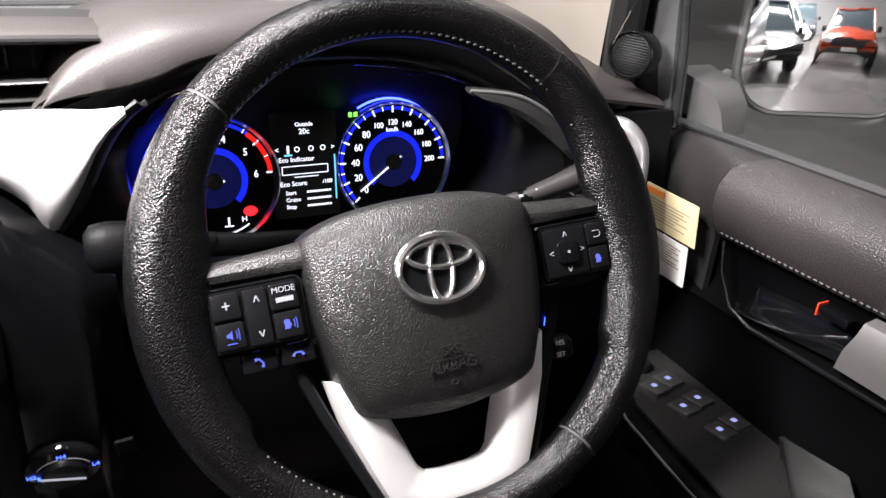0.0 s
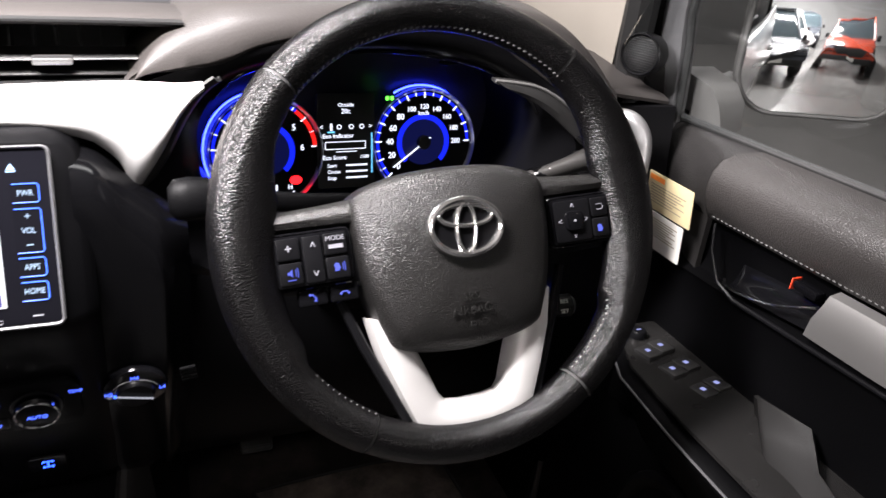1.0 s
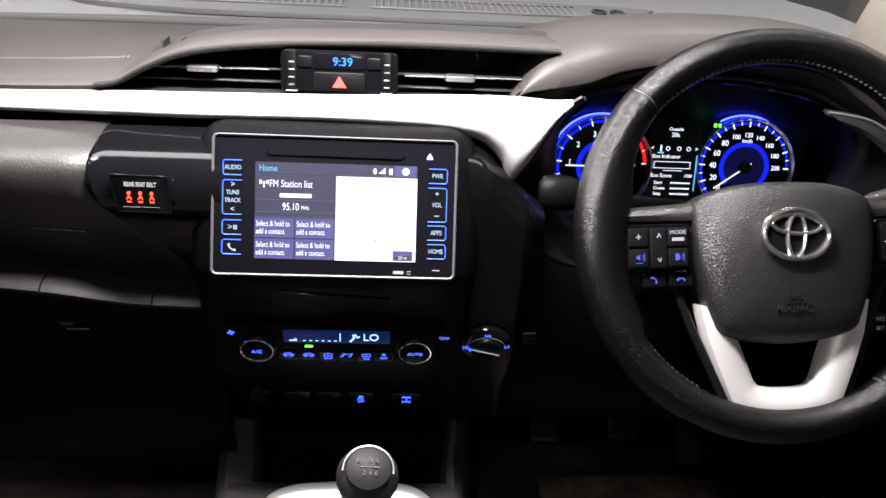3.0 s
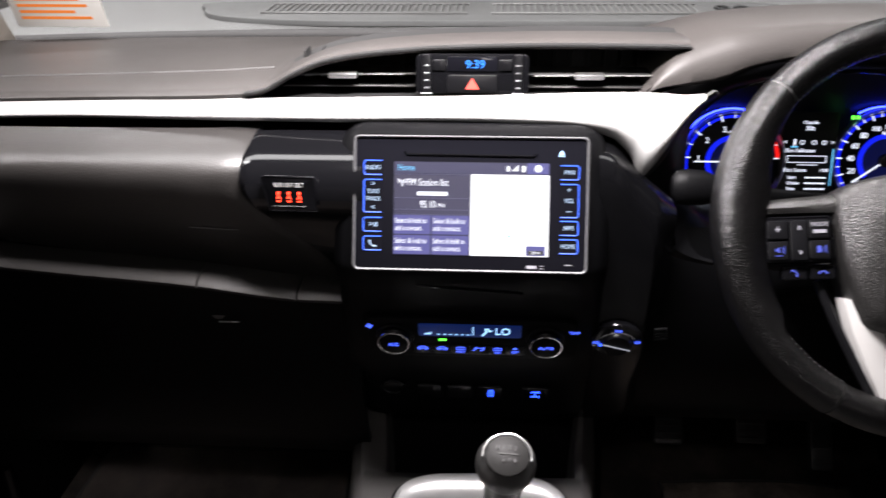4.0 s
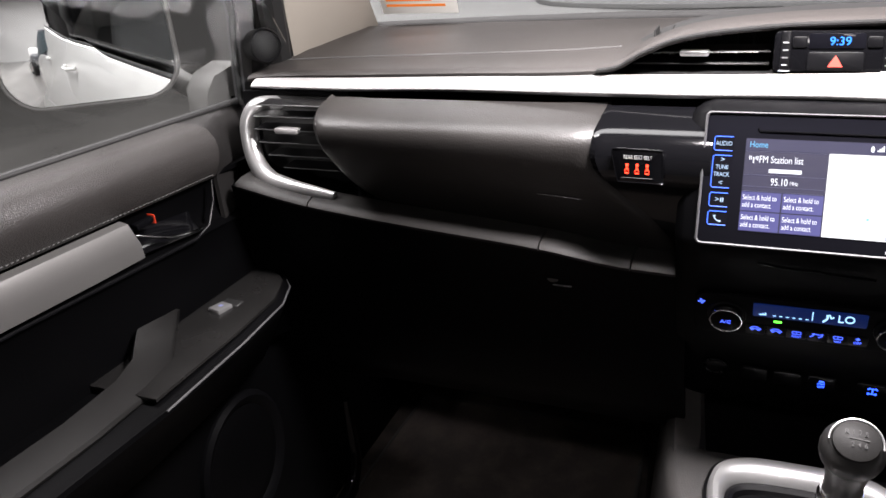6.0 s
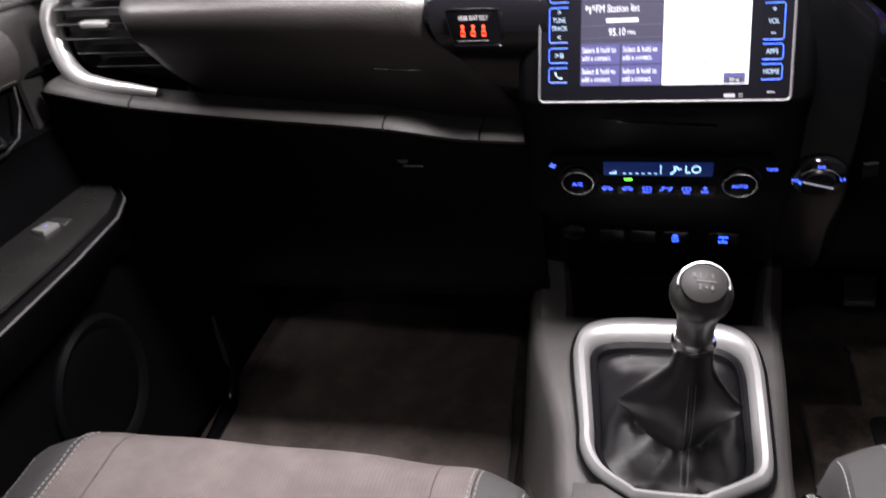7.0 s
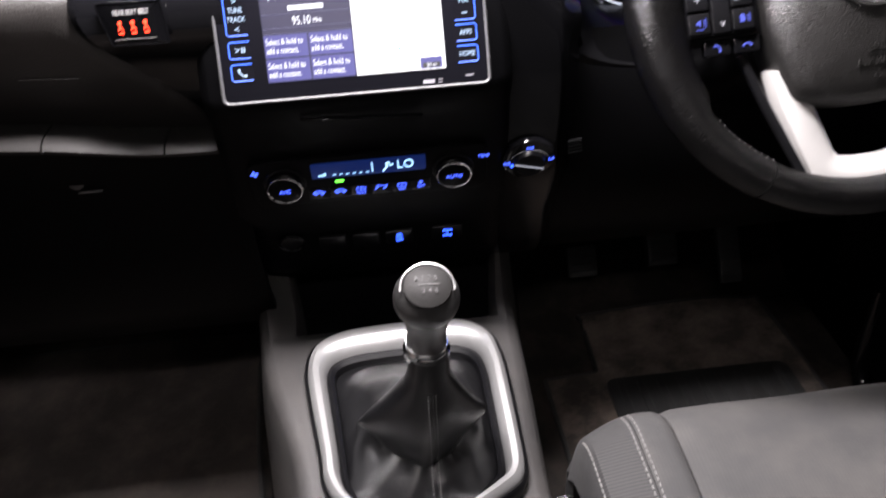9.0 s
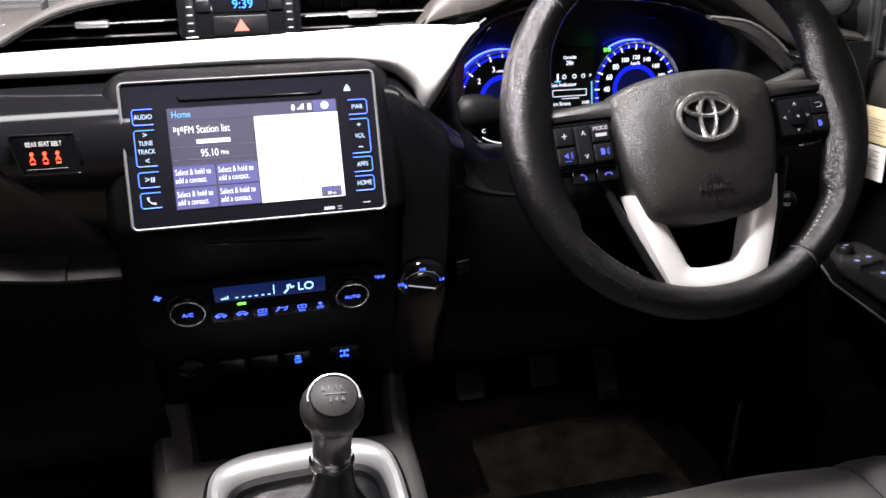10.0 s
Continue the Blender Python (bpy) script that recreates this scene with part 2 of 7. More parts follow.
PAD = mat("soft_dash_vinyl", (0.034, 0.031, 0.0295), 0.42, grain=0.2, scale=620, vary=0.14, kind="leather", spec=0.18)
DOOR_PAD = mat("door_vinyl", (0.025, 0.0229, 0.0219), 0.40, grain=0.8, scale=620, vary=0.2, kind="leather", spec=0.42)
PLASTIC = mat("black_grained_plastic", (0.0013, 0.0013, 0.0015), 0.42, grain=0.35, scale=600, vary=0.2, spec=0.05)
SMOOTH = mat("black_smooth_plastic", (0.0032, 0.0032, 0.0037), 0.30, vary=0.2, spec=0.16)
FASCIA = mat("matt_black_fascia", (0.0018, 0.0018, 0.0021), 0.45, vary=0.2, spec=0.05)
GLOSS = mat("piano_black", (0.0025, 0.0025, 0.003), 0.09, vary=0.1, spec=0.24)
CHEEK = mat("satin_black_cheek", (0.0018, 0.0018, 0.0021), 0.13, vary=0.15, spec=0.16)
SILVER = mat("silver_paint", (0.47, 0.465, 0.46), 0.42, metal=0.5, vary=0.06)
SPOKE_SILVER = mat("bright_silver_spoke", (0.50, 0.49, 0.48), 0.42, metal=0.45, vary=0.05)
# Ledge greyer than the glovebox plastic, to stand for its lit top edge
LEDGE_GREY = mat("lit_grey_ledge", (0.015, 0.0142, 0.0138), 0.5, grain=0.6, scale=700, vary=0.2, spec=0.15)
# Dash vinyl darkened, for the shade on the lid's overhanging face
LID_VINYL = mat("shaded_lid_vinyl", (0.015, 0.0137, 0.013), 0.40, grain=0.35, scale=560, vary=0.16, kind="leather", spec=0.5)
STALK_GREY = mat("grey_stalk_tip", (0.022, 0.021, 0.020), 0.4, vary=0.15)
CHROME = mat("chrome", (0.92, 0.92, 0.93), 0.13, metal=1.0, vary=0.05)
DULLCHROME = mat("satin_chrome", (0.65, 0.65, 0.65), 0.32, metal=1.0, vary=0.08)
EMBLEM = mat("bright_satin_emblem", (0.78, 0.77, 0.765), 0.24, metal=1.0, vary=0.05)
LEATHER = mat("black_wheel_leather", (0.0011, 0.0010, 0.0011), 0.25, spec=0.32, grain=0.9, scale=860, vary=0.3, kind="leather")
AIRBAG = mat("grained_airbag_cover", (0.0055, 0.0052, 0.005), 0.34, spec=0.46, grain=0.9, scale=1000, vary=0.25, kind="leather")
BOOT = mat("gaiter_leather", (0.0034, 0.0034, 0.0038), 0.30, spec=0.42, grain=0.3, scale=800, vary=0.3, kind="leather")
RIM_THREAD = mat("rim_thread", (0.07, 0.07, 0.068), 0.7, vary=0.3)
THREAD = mat("grey_thread", (0.15, 0.147, 0.144), 0.8, vary=0.2)
SEAT = mat("seat_fabric", (0.046, 0.0375, 0.0355), 0.9, grain=0.7, scale=1400, vary=0.22, patch=9, dust=0.12, ribs=0.0042)
SEAT_DRIVER = mat("driver_seat_fabric", (0.0275, 0.0272, 0.0274), 0.9, grain=0.7, scale=1400, vary=0.2, patch=9, dust=0.08, ribs=0.0036)
SEAT_SIDE = mat("seat_side_fabric", (0.022, 0.0217, 0.022), 0.85, grain=0.8, scale=1600, vary=0.25, ribs=0.0036, across=True, rib_depth=0.55)
CARPET = mat("dark_carpet", (0.018, 0.016, 0.0148), 0.95, grain=1.0, scale=900, vary=0.4, spec=0.1, dust=0.45, dust_colour=(0.09, 0.072, 0.062))
MAT = mat("carpet_mat", (0.046, 0.040, 0.037), 0.95, grain=1.0, scale=1100, vary=0.4, spec=0.1, dust=0.45, dust_colour=(0.14, 0.112, 0.098))
# Real dust, with the mat also lightened to make up for missing footwell light
MAT_DUSTY_LIT = mat("lit_dusty_mat", (0.066, 0.057, 0.052), 0.95, grain=1.0, scale=1100, vary=0.45, spec=0.1, dust=0.85, dust_colour=(0.25, 0.20, 0.17))
LINER = mat("beige_pillar_fabric", (0.27, 0.245, 0.21), 0.8, grain=0.3, scale=1500, vary=0.08)
RUBBER = mat("rubber_seal", (0.02, 0.02, 0.02), 0.7, vary=0.2)
DARK = mat("dark_recess", (0.006, 0.006, 0.006), 0.6, vary=0.2)
SCREEN_BLACK = mat("screen_glass", (0.003, 0.003, 0.0042), 0.08, vary=0.05, spec=0.10)
BLUE = glow("blue_backlight", (0.02, 0.07, 1.0), 5.0)
PALE = glow("pale_backlight", (0.45, 0.68, 1.0), 2.6)
RED_ZONE = glow("red_gauge_zone", (1.0, 0.015, 0.012), 0.9)
RED = glow("red_backlight", (1.0, 0.045, 0.015), 4.5)
GREEN = glow("green_backlight", (0.1, 1.0, 0.05), 2.5)
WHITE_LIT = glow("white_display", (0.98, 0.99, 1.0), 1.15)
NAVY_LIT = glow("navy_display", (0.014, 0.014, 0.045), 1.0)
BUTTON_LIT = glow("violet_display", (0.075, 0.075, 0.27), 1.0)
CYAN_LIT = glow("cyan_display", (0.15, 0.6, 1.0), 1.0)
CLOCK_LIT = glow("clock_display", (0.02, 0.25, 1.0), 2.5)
GAUGE_BLUE = glow("gauge_blue_ring", (0.006, 0.016, 0.9), 1.0)
GAUGE_DIM = glow("gauge_blue_glow", (0.012, 0.02, 0.22), 0.14)
WHITE_INK = mat("white_ink", (0.30, 0.30, 0.30), 0.6, vary=0.05)
GREY_INK = mat("embossed_dark", (0.003, 0.003, 0.003), 0.5, spec=0.3, vary=0.05)
ORANGE = mat("orange_ink", (0.8, 0.22, 0.03), 0.6, vary=0.1)
HAZARD = mat("red_triangle", (0.55, 0.05, 0.035), 0.5, vary=0.1)
YELLOW = mat("buff_label", (0.52, 0.44, 0.26), 0.6, vary=0.1)
PAPER = mat("white_label", (0.58, 0.565, 0.53), 0.6, vary=0.06)
GLASS = glass("window_glass", (0.9, 0.92, 0.92))
MIRROR = mat("mirror_silvering", (0.9, 0.9, 0.9), 0.02, metal=1.0, vary=0.0)
PALE_WHITE = glow("white_figures", (0.8, 0.86, 1.0), 1.2)
WHEEL_INK = mat("dull_white_ink", (0.16, 0.16, 0.18), 0.5, vary=0.05)
BLUE_DIM = glow("dim_blue_symbol", (0.1, 0.14, 0.8), 0.8)
SCREEN_WHITE = glow("screen_white", (0.9, 0.93, 1.0), 1.3)
CYAN_DIM = glow("dim_screen_line", (0.25, 0.26, 0.42), 0.6)
KEY_BLUE = glow("key_blue", (0.05, 0.16, 1.0), 2.6)
KEY_PALE = glow("key_pale", (0.55, 0.75, 1.0), 1.1)
BLUE_MID = glow("blue_symbol", (0.06, 0.12, 1.0), 2.0)
DISPLAY_PALE = glow("display_pale", (0.35, 0.65, 1.0), 1.4)
CONSOLE_TOP = mat("grained_console_top", (0.026, 0.025, 0.0247), 0.42, grain=0.9, scale=700, vary=0.15, dust=0.05)
KEYGREY = mat("grey_key", (0.10, 0.10, 0.10), 0.35, vary=0.1)
THREAD_DIM = mat("dark_thread", (0.12, 0.12, 0.12), 0.8, vary=0.2)
PLASTIC_SMOOTHER = mat("worn_black_knob", (0.016, 0.0157, 0.0155), 0.42, grain=0.25, scale=900, vary=0.2)
KNOBCAP = mat("grey_knob_cap", (0.008, 0.0077, 0.0075), 0.6, spec=0.16, grain=0.3, scale=900, vary=0.12)
# Darker copy of the door vinyl, for the shade on its front panel
DOOR_FRONT = mat("shaded_door_vinyl", (0.015, 0.0142, 0.014), 0.42, grain=0.6, scale=520, vary=0.2, kind="leather", spec=0.26)
FRAME_GREY = mat("grey_window_frame", (0.10, 0.097, 0.10), 0.35, vary=0.1)
MIRROR_BODY = mat("dark_mirror_housing", (0.10, 0.096, 0.093), 0.5, grain=0.2, scale=900, vary=0.1)
DOOR_SILVER = mat("door_silver", (0.155, 0.152, 0.148), 0.45, metal=0.5, vary=0.08)
SURROUND = mat("satin_silver_surround", (0.38, 0.38, 0.38), 0.36, metal=0.75, vary=0.08)
PEDAL = mat("worn_pedal_rubber", (0.055, 0.055, 0.055), 0.4, vary=0.4)
GRAB = mat("grey_grab_handle", (0.0055, 0.0053, 0.0051), 0.42, spec=0.25, grain=0.2, scale=800, vary=0.15)
SWITCH_PLATE = mat("satin_black_switch_plate", (0.010, 0.0097, 0.0095), 0.26, spec=0.4, vary=0.2, patch=20)
RED_MARK = mat("red_mark", (0.7, 0.06, 0.02), 0.4, vary=0.05)
SWITCH_PALE = glow("switch_symbol", (0.45, 0.5, 1.0), 0.5)
LABEL_INK = mat("label_ink", (0.22, 0.19, 0.14), 0.6, vary=0.1)
RIM_GREY = mat("satin_grey_rim", (0.085, 0.085, 0.088), 0.42, metal=0.4, vary=0.08)
BOARD = mat("cluster_board", (0.016, 0.016, 0.019), 0.38, spec=0.35, vary=0.1)
BRAKE_RED = glow("red_brake_lamp", (1.0, 0.012, 0.015), 2.4)
DIAL_EDGE = glow("dial_edge_light", (0.02, 0.035, 1.0), 12.0)
# Body white darkened, for the bonnet's dim look through the tinted glass
BONNET = mat("dimmed_bonnet_paint", (0.135, 0.133, 0.131), 0.4, vary=0.08, patch=1.5)
COWL = mat("grey_cowl_plastic", (0.082, 0.081, 0.08), 0.6, vary=0.15)
COWL_SLAT = mat("pale_cowl_slat", (0.135, 0.133, 0.13), 0.5, vary=0.1)
# ---------- hall outside ----------
GROUND = -0.62
HALL_FLOOR = mat("polished_concrete", (0.13, 0.125, 0.12), 0.22, grain=0.1, scale=60, vary=0.25, patch=0.8)
HALL_WALL = mat("grey_hall_wall", (0.33, 0.325, 0.32), 0.8, grain=0.1, scale=40, vary=0.1, patch=0.7)
# Darker than the south wall and ceiling
HALL_WALL_DARK = mat("dark_hall_wall", (0.07, 0.068, 0.066), 0.7, grain=0.1, scale=40, vary=0.2, patch=0.7)
b = bmesh.new()
rbox(b, (0, -5, GROUND - 0.1), (60, 60, 0.2), 0)
whole("ground", b, HALL_FLOOR, "polished grey concrete floor of the car hall", "floor", "structure")
for n, (c, s) in {"wall_north": ((0, 6.5, 1.9), (40, 0.3, 5.04)), "wall_south": ((0, -25, 1.9), (40, 0.3, 5.04)),
                  "wall_east": ((14, -9.3, 1.9), (0.3, 31.5, 5.04)), "wall_west": ((-9, -9.3, 1.9), (0.3, 31.5, 5.04))}.items():
    b = bmesh.new()
    rbox(b, c, s, 0)
    whole(n, b, HALL_WALL if n == "wall_south" else HALL_WALL_DARK, "plain grey wall of the car hall", "wall", "structure")
b = bmesh.new()
rbox(b, (0, -9.2, 4.5), (40, 32, 0.15), 0)
whole("ceiling", b, HALL_WALL, "grey ceiling of the car hall", "ceiling", "structure")

# ---------- cab shell ----------
def pillar(s):
    b = bmesh.new()
    a = [V((s * x, y, z)) for x, y, z in ((0.775, 0.62, 0.86), (0.80, 0.34, 0.86), (0.745, 0.27, 0.905), (0.735, 0.33, 0.915), (0.73, 0.45, 0.92), (0.735, 0.535, 0.918))]
    c = [V((s * x, y, z)) for x, y, z in ((0.71, 0.36, 1.16), (0.745, 0.26, 1.16), (0.715, 0.215, 1.16), (0.69, 0.23, 1.165), (0.675, 0.28, 1.165), (0.685, 0.33, 1.16))]
    d = [V((s * x, y, z)) for x, y, z in ((0.62, 0.02, 1.46), (0.65, -0.04, 1.46), (0.62, -0.07, 1.45), (0.60, -0.05, 1.45), (0.585, -0.01, 1.45), (0.59, 0.03, 1.46))]
    loft(b, [a, [p.lerp(q, 0.5) for p, q in zip(a, c)], c, d])
    return b


for s, n in ((-1, "trim_pillar_west"), (1, "trim_pillar_east")):
    whole(n, pillar(s), LINER, "beige fabric-finished windscreen pillar trim", "pillar trim", "structure")
b = bmesh.new()
rbox(b, (0, -0.91, 1.475), (1.30, 1.83, 0.05), 0.02)
whole("ceiling_headliner", b, LINER, "beige cloth headliner of the cab", "headliner", "structure")
# Unseen rear windows are walled up here to keep hall light out
b = bmesh.new()
for s in (-1, 1):
    rbox(b, (s * 0.74, -0.98, 0.75), (0.12, 0.2, 1.45), 0.02)
    rbox(b, (s * 0.70, -0.95, 1.455), (0.10, 1.7, 0.07), 0.02)
    rbox(b, (s * 0.755, -1.45, 0.78), (0.06, 0.80, 1.40), 0.01)
rbox(b, (0, -1.86, 0.80), (1.60, 0.06, 1.40), 0.01)
whole("wall_cab_rear_block", b, PLASTIC, "dark door posts, with unseen rear walls closed up to keep light out", "cab wall", "structure")

b = bmesh.new()
rows = []
for x in span(-0.80, 0.80, 20):
    k = 1 - (x / 0.80) ** 2
    lo, hi = V((x, 0.575 + 0.085 * k, 0.872)), V((0.83 * x, -0.01 + 0.04 * k, 1.455))
    rows.append([lo.lerp(hi, t) + V((0, 0.05, 0.04)) * (math.sin(math.pi * t) * 0.5) for t in span(0, 1, 10)])
sheet(b, rows, 0.005)
ws = whole("window_1", b, GLASS, "laminated windscreen above the dashboard", "windscreen", "structure")
ws.visible_shadow = False
b = bmesh.new()
tube(b, [V((x, 0.533 + 0.085 * (1 - (x / 0.80) ** 2), 0.910)) for x in span(-0.775, 0.775, 30)], 0.0105, 10)
whole("trim_windscreen", b, RUBBER, "black seal along the foot of the windscreen", "seal", "structure")

# Unseen panel, added to stop hall light leaking behind the dashboard
b = bmesh.new()
rbox(b, (0, 0.655, 0.8645), (1.60, 0.27, 0.008), 0)
whole("wall_light_stop", b, PLASTIC, "unseen dark panel added under the windscreen foot to stop light", "scuttle panel", "structure")
b = bmesh.new()
rows = []
for x in span(-1.0, 1.0, 20):
    k = max(0.0, 1 - (x / 0.80) ** 2)
    rows.append([V((x, y, z)) for y, z in ((0.690 + 0.02 * k, 0.880), (0.80, 0.8915), (1.10, 0.893), (1.50, 0.873), (1.85, 0.83), (1.95, 0.74))])
sheet(b, rows, 0.006)
bonnet = thing("bonnet", "bonnet painted in a dimmed grey, seen through the windscreen", "bonnet", pose(0, 1.2, 0.88), kind="structure")
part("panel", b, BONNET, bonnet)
b = bmesh.new()
CW = Matrix.Translation((0, -0.012, 0.8915))
plate(b, [(p.x, p.y) for p in spline([(-0.30, 0.795, 0), (0.0, 0.800, 0), (0.33, 0.800, 0), (0.47, 0.808, 0), (0.515, 0.85, 0), (0.535, 0.93, 0), (0.53, 1.0, 0), (0.0, 1.02, 0), (-0.53, 1.0, 0), (-0.56, 0.93, 0), (-0.50, 0.84, 0)], 3, True)], CW, 0.010, 0.003)
cowl_top = part("cowl_panel", b, COWL, bonnet, "grey plastic cowl with two vent grilles")
for x0, x1 in ((-0.43, -0.035), (0.010, 0.405)):
    k = int((x1 - x0) / 0.013)
    for i in range(k):
        b = bmesh.new()
        rbox(b, (x0 + 0.006 + i * 0.013, 0.915, 0.0115), (0.0035, 0.105, 0.004), 0.001, 1, CW)
        part("cowl_slat", b, COWL_SLAT, cowl_top)
    b = bmesh.new()
    for y in (0.864, 0.966):
        rbox(b, ((x0 + x1) / 2, y, 0.0118), (x1 - x0, 0.006, 0.004), 0.001, 1, CW)
    part("grille_frame", b, COWL_SLAT, cowl_top)
for x in (0.448, 0.484):
    b = bmesh.new()
    frame_ring(b, oval(0.0145, 0.024, 24, x, 0.925), oval(0.0085, 0.015, 24, x, 0.925), CW @ Matrix.Translation((0, 0, 0.009)), 0.005, 0.001)
    part("cowl_plug", b, DARK, cowl_top)
for s, n in ((-1, "wall_kick_west"), (1, "wall_kick_east")):
    b = bmesh.new()
    sheet(b, [[V((s * 0.80, y, z)) for z in (0.05, 0.45, 0.88)] for y in ((0.86, 0.20) if s > 0 else (0.20, 0.86))], 0.03)
    sheet(b, [[V((s * 0.765, y, z)) for z in (0.05, 0.30, 0.60)] for y in ((0.86, 0.10) if s > 0 else (0.10, 0.86))], 0.03)
    whole(n, b, PLASTIC, "black kick panel at the side of the footwell", "kick panel", "structure")

for s, n in ((-1, "trim_sill_west"), (1, "trim_sill_east")):
    b = bmesh.new()
    tube(b, [V((s * x, y, z)) for x, y, z in ((0.745, 0.25, 0.30), (0.741, 0.245, 0.22), (0.738, 0.235, 0.165), (0.732, 0.205, 0.130), (0.732, 0.10, 0.118), (0.732, -0.90, 0.118))], [0.010, 0.014, 0.016, 0.014, 0.012, 0.012], 12)
    whole(n, b, GLOSS, "glossy black sill trim beside the footwell", "sill trim", "structure")

# floor of the cab, toe boards, tunnel
b = bmesh.new()
prof = ((-1.9, 0.11), (0.53, 0.11), (0.58, 0.135), (0.74, 0.36), (0.785, 0.60), (0.785, 0.86))
sheet(b, [[V((x, y, z)) for y, z in prof] for x in span(-0.80, 0.80, 8)], 0.03)
whole("floor", b, CARPET, "dark carpeted floor of the cab", "floor", "structure")
b = bmesh.new()
secs = []
for y, w, h in ((-1.5, 0.13, 0.28), (-0.2, 0.14, 0.30), (0.3, 0.16, 0.32), (0.74, 0.22, 0.40)):
    secs.append([V((-w - 0.05, y, 0.10)), V((-w, y, h - 0.03)), V((-w + 0.03, y, h)), V((w - 0.03, y, h)), V((w, y, h - 0.03)), V((w + 0.05, y, 0.10))])
loft(b, secs)
whole("floor_tunnel", b, CARPET, "carpeted tunnel between the footwells", "floor", "structure")

# outer skin of the cab, seen in the door mirrors
OWN_PAINT = mat("white_body_paint", (0.72, 0.715, 0.70), 0.25, vary=0.03, coat=0.5)
for s, n in ((-1, "wall_body_west"), (1, "wall_body_east")):
    skin_ob = thing(n, "glossy white outer door skin of the cab", "car body", pose(s * 0.85, -0.8, 0.3), kind="structure")
    for y0, y1, top in ((0.30, -0.965, 0), (-0.970, -1.93, 0), (-1.95, -3.30, 1)):
        b = bmesh.new()
        rows = []
        for y in span(y0, y1, 10):
            zt = 0.868 + 0.085 * -y if not top else 0.78
            rows.append([V((s * x, y, z)) for x, z in ((0.835, -0.18), (0.862, 0.05), (0.868, 0.40), (0.862, 0.62), (0.850, zt - 0.06), (0.836, zt - 0.006), (0.828, zt))])
        sheet(b, rows if s < 0 else rows[::-1], 0.004)
        panel = part("door_skin" if not top else "bed_side", b, OWN_PAINT, skin_ob)
        if not top:
            b = bmesh.new()
            tube(b, [V((s * x, y1 + dy, 0.80)) for x, dy in ((0.860, 0.06), (0.885, 0.08), (0.885, 0.20), (0.860, 0.22))], 0.011, 10)
            part("door_handle", b, OWN_PAINT, panel)
            b = bmesh.new()
            tube(b, [V((s * 0.826, y, 0.874 + 0.085 * -y)) for y in span(min(y0, 0.18), y1, 8)], 0.006, 8)
            part("belt_moulding", b, RUBBER, panel)
# ---------- dashboard ----------
dash = thing("dashboard", "grey and black vinyl dashboard with a bright silver band", "dashboard", pose(0, 0.3, 0.6))
B_RAIL = ((-0.768, 0.166, 0.917), (-0.740, 0.162, 0.922), (-0.576, 0.140, 0.933), (-0.417, 0.125, 0.941), (-0.25, 0.112, 0.949), (-0.228, 0.115, 0.951), (-0.2, 0.125, 0.965), (-0.156, 0.133, 0.981),
          (-0.1, 0.136, 0.989), (-0.03, 0.137, 0.994), (0.1, 0.137, 0.997), (0.2, 0.137, 0.996), (0.30, 0.16, 0.985), (0.45, 0.17, 0.965), (0.60, 0.15, 0.935), (0.768, 0.166, 0.905))


def pad_row(x):
    y, z = lerp_rail(B_RAIL, x)
    y, z = y + 0.010, z - 0.002
    k = 1 - (x / 0.8) ** 2
    zf = 0.918 + 0.010 * k
    yf = 0.56 + 0.075 * k
    zs = sum(lerp_rail(B_RAIL, max(-0.768, min(0.768, x + d)))[1] for d in (-0.16, -0.08, 0, 0.08, 0.16)) / 5
    mid = max(zf, 0.6 * zs + 0.4 * zf)
    pts = [(y, z - 0.006), (y - 0.001, z - 0.002), (y + 0.003, z + 0.001), (y + 0.012, z + 0.003), (y + 0.05, z + 0.003), (0.3, mid + 0.006), (0.4, 0.3 * mid + 0.7 * zf + 0.006), (0.495, zf + 0.003), (0.52, zf - 0.001), (yf + 0.01, zf - 0.042)]
    return [V((x, a, c)) for a, c in pts]


b = bmesh.new()
xs = sorted(set([round(v, 4) for v in span(-0.768, 0.768, 80)] + [-0.24, -0.228, -0.215, -0.2, -0.18]))
sheet(b, [pad_row(x) for x in xs], 0.006)
part("top_pad", b, PAD, dash, "grained grey vinyl top pad")
b = bmesh.new()
for i in range(110):
    x = -0.74 + i * 0.0046
    c = pad_row(x)
    d = pad_row(x + 0.0026)
    for t in (0.30, 0.335):
        p, q = c[4].lerp(c[5], t), d[4].lerp(d[5], t)
        tube(b, [p + V((0, 0, 0.0004)), q + V((0, 0, 0.0004))], 0.0005, 5)
tagged(part("pad_stitching", b, THREAD_DIM, dash, "fine double stitching on the pad"), kind="stuff")

BAND_TOP = ((-0.768, 0.166, 0.918), (-0.740, 0.162, 0.922), (-0.576, 0.140, 0.932), (-0.417, 0.125, 0.940), (-0.25, 0.112, 0.948), (-0.1, 0.103, 0.953), (0.0, 0.1, 0.956), (0.17, 0.1, 0.961), (0.243, 0.1, 0.956))
BAND_LOW = ((-0.768, 0.166, 0.903), (-0.740, 0.162, 0.905), (-0.579, 0.140, 0.910), (-0.42, 0.125, 0.917), (-0.24, 0.110, 0.920), (-0.125, 0.102, 0.922), (-0.03, 0.1, 0.924), (0.08, 0.1, 0.920),
            (0.14, 0.1, 0.910), (0.165, 0.1, 0.888), (0.176, 0.1, 0.864), (0.198, 0.1, 0.893), (0.218, 0.1, 0.933), (0.243, 0.1, 0.957))
b = bmesh.new()
rows = []
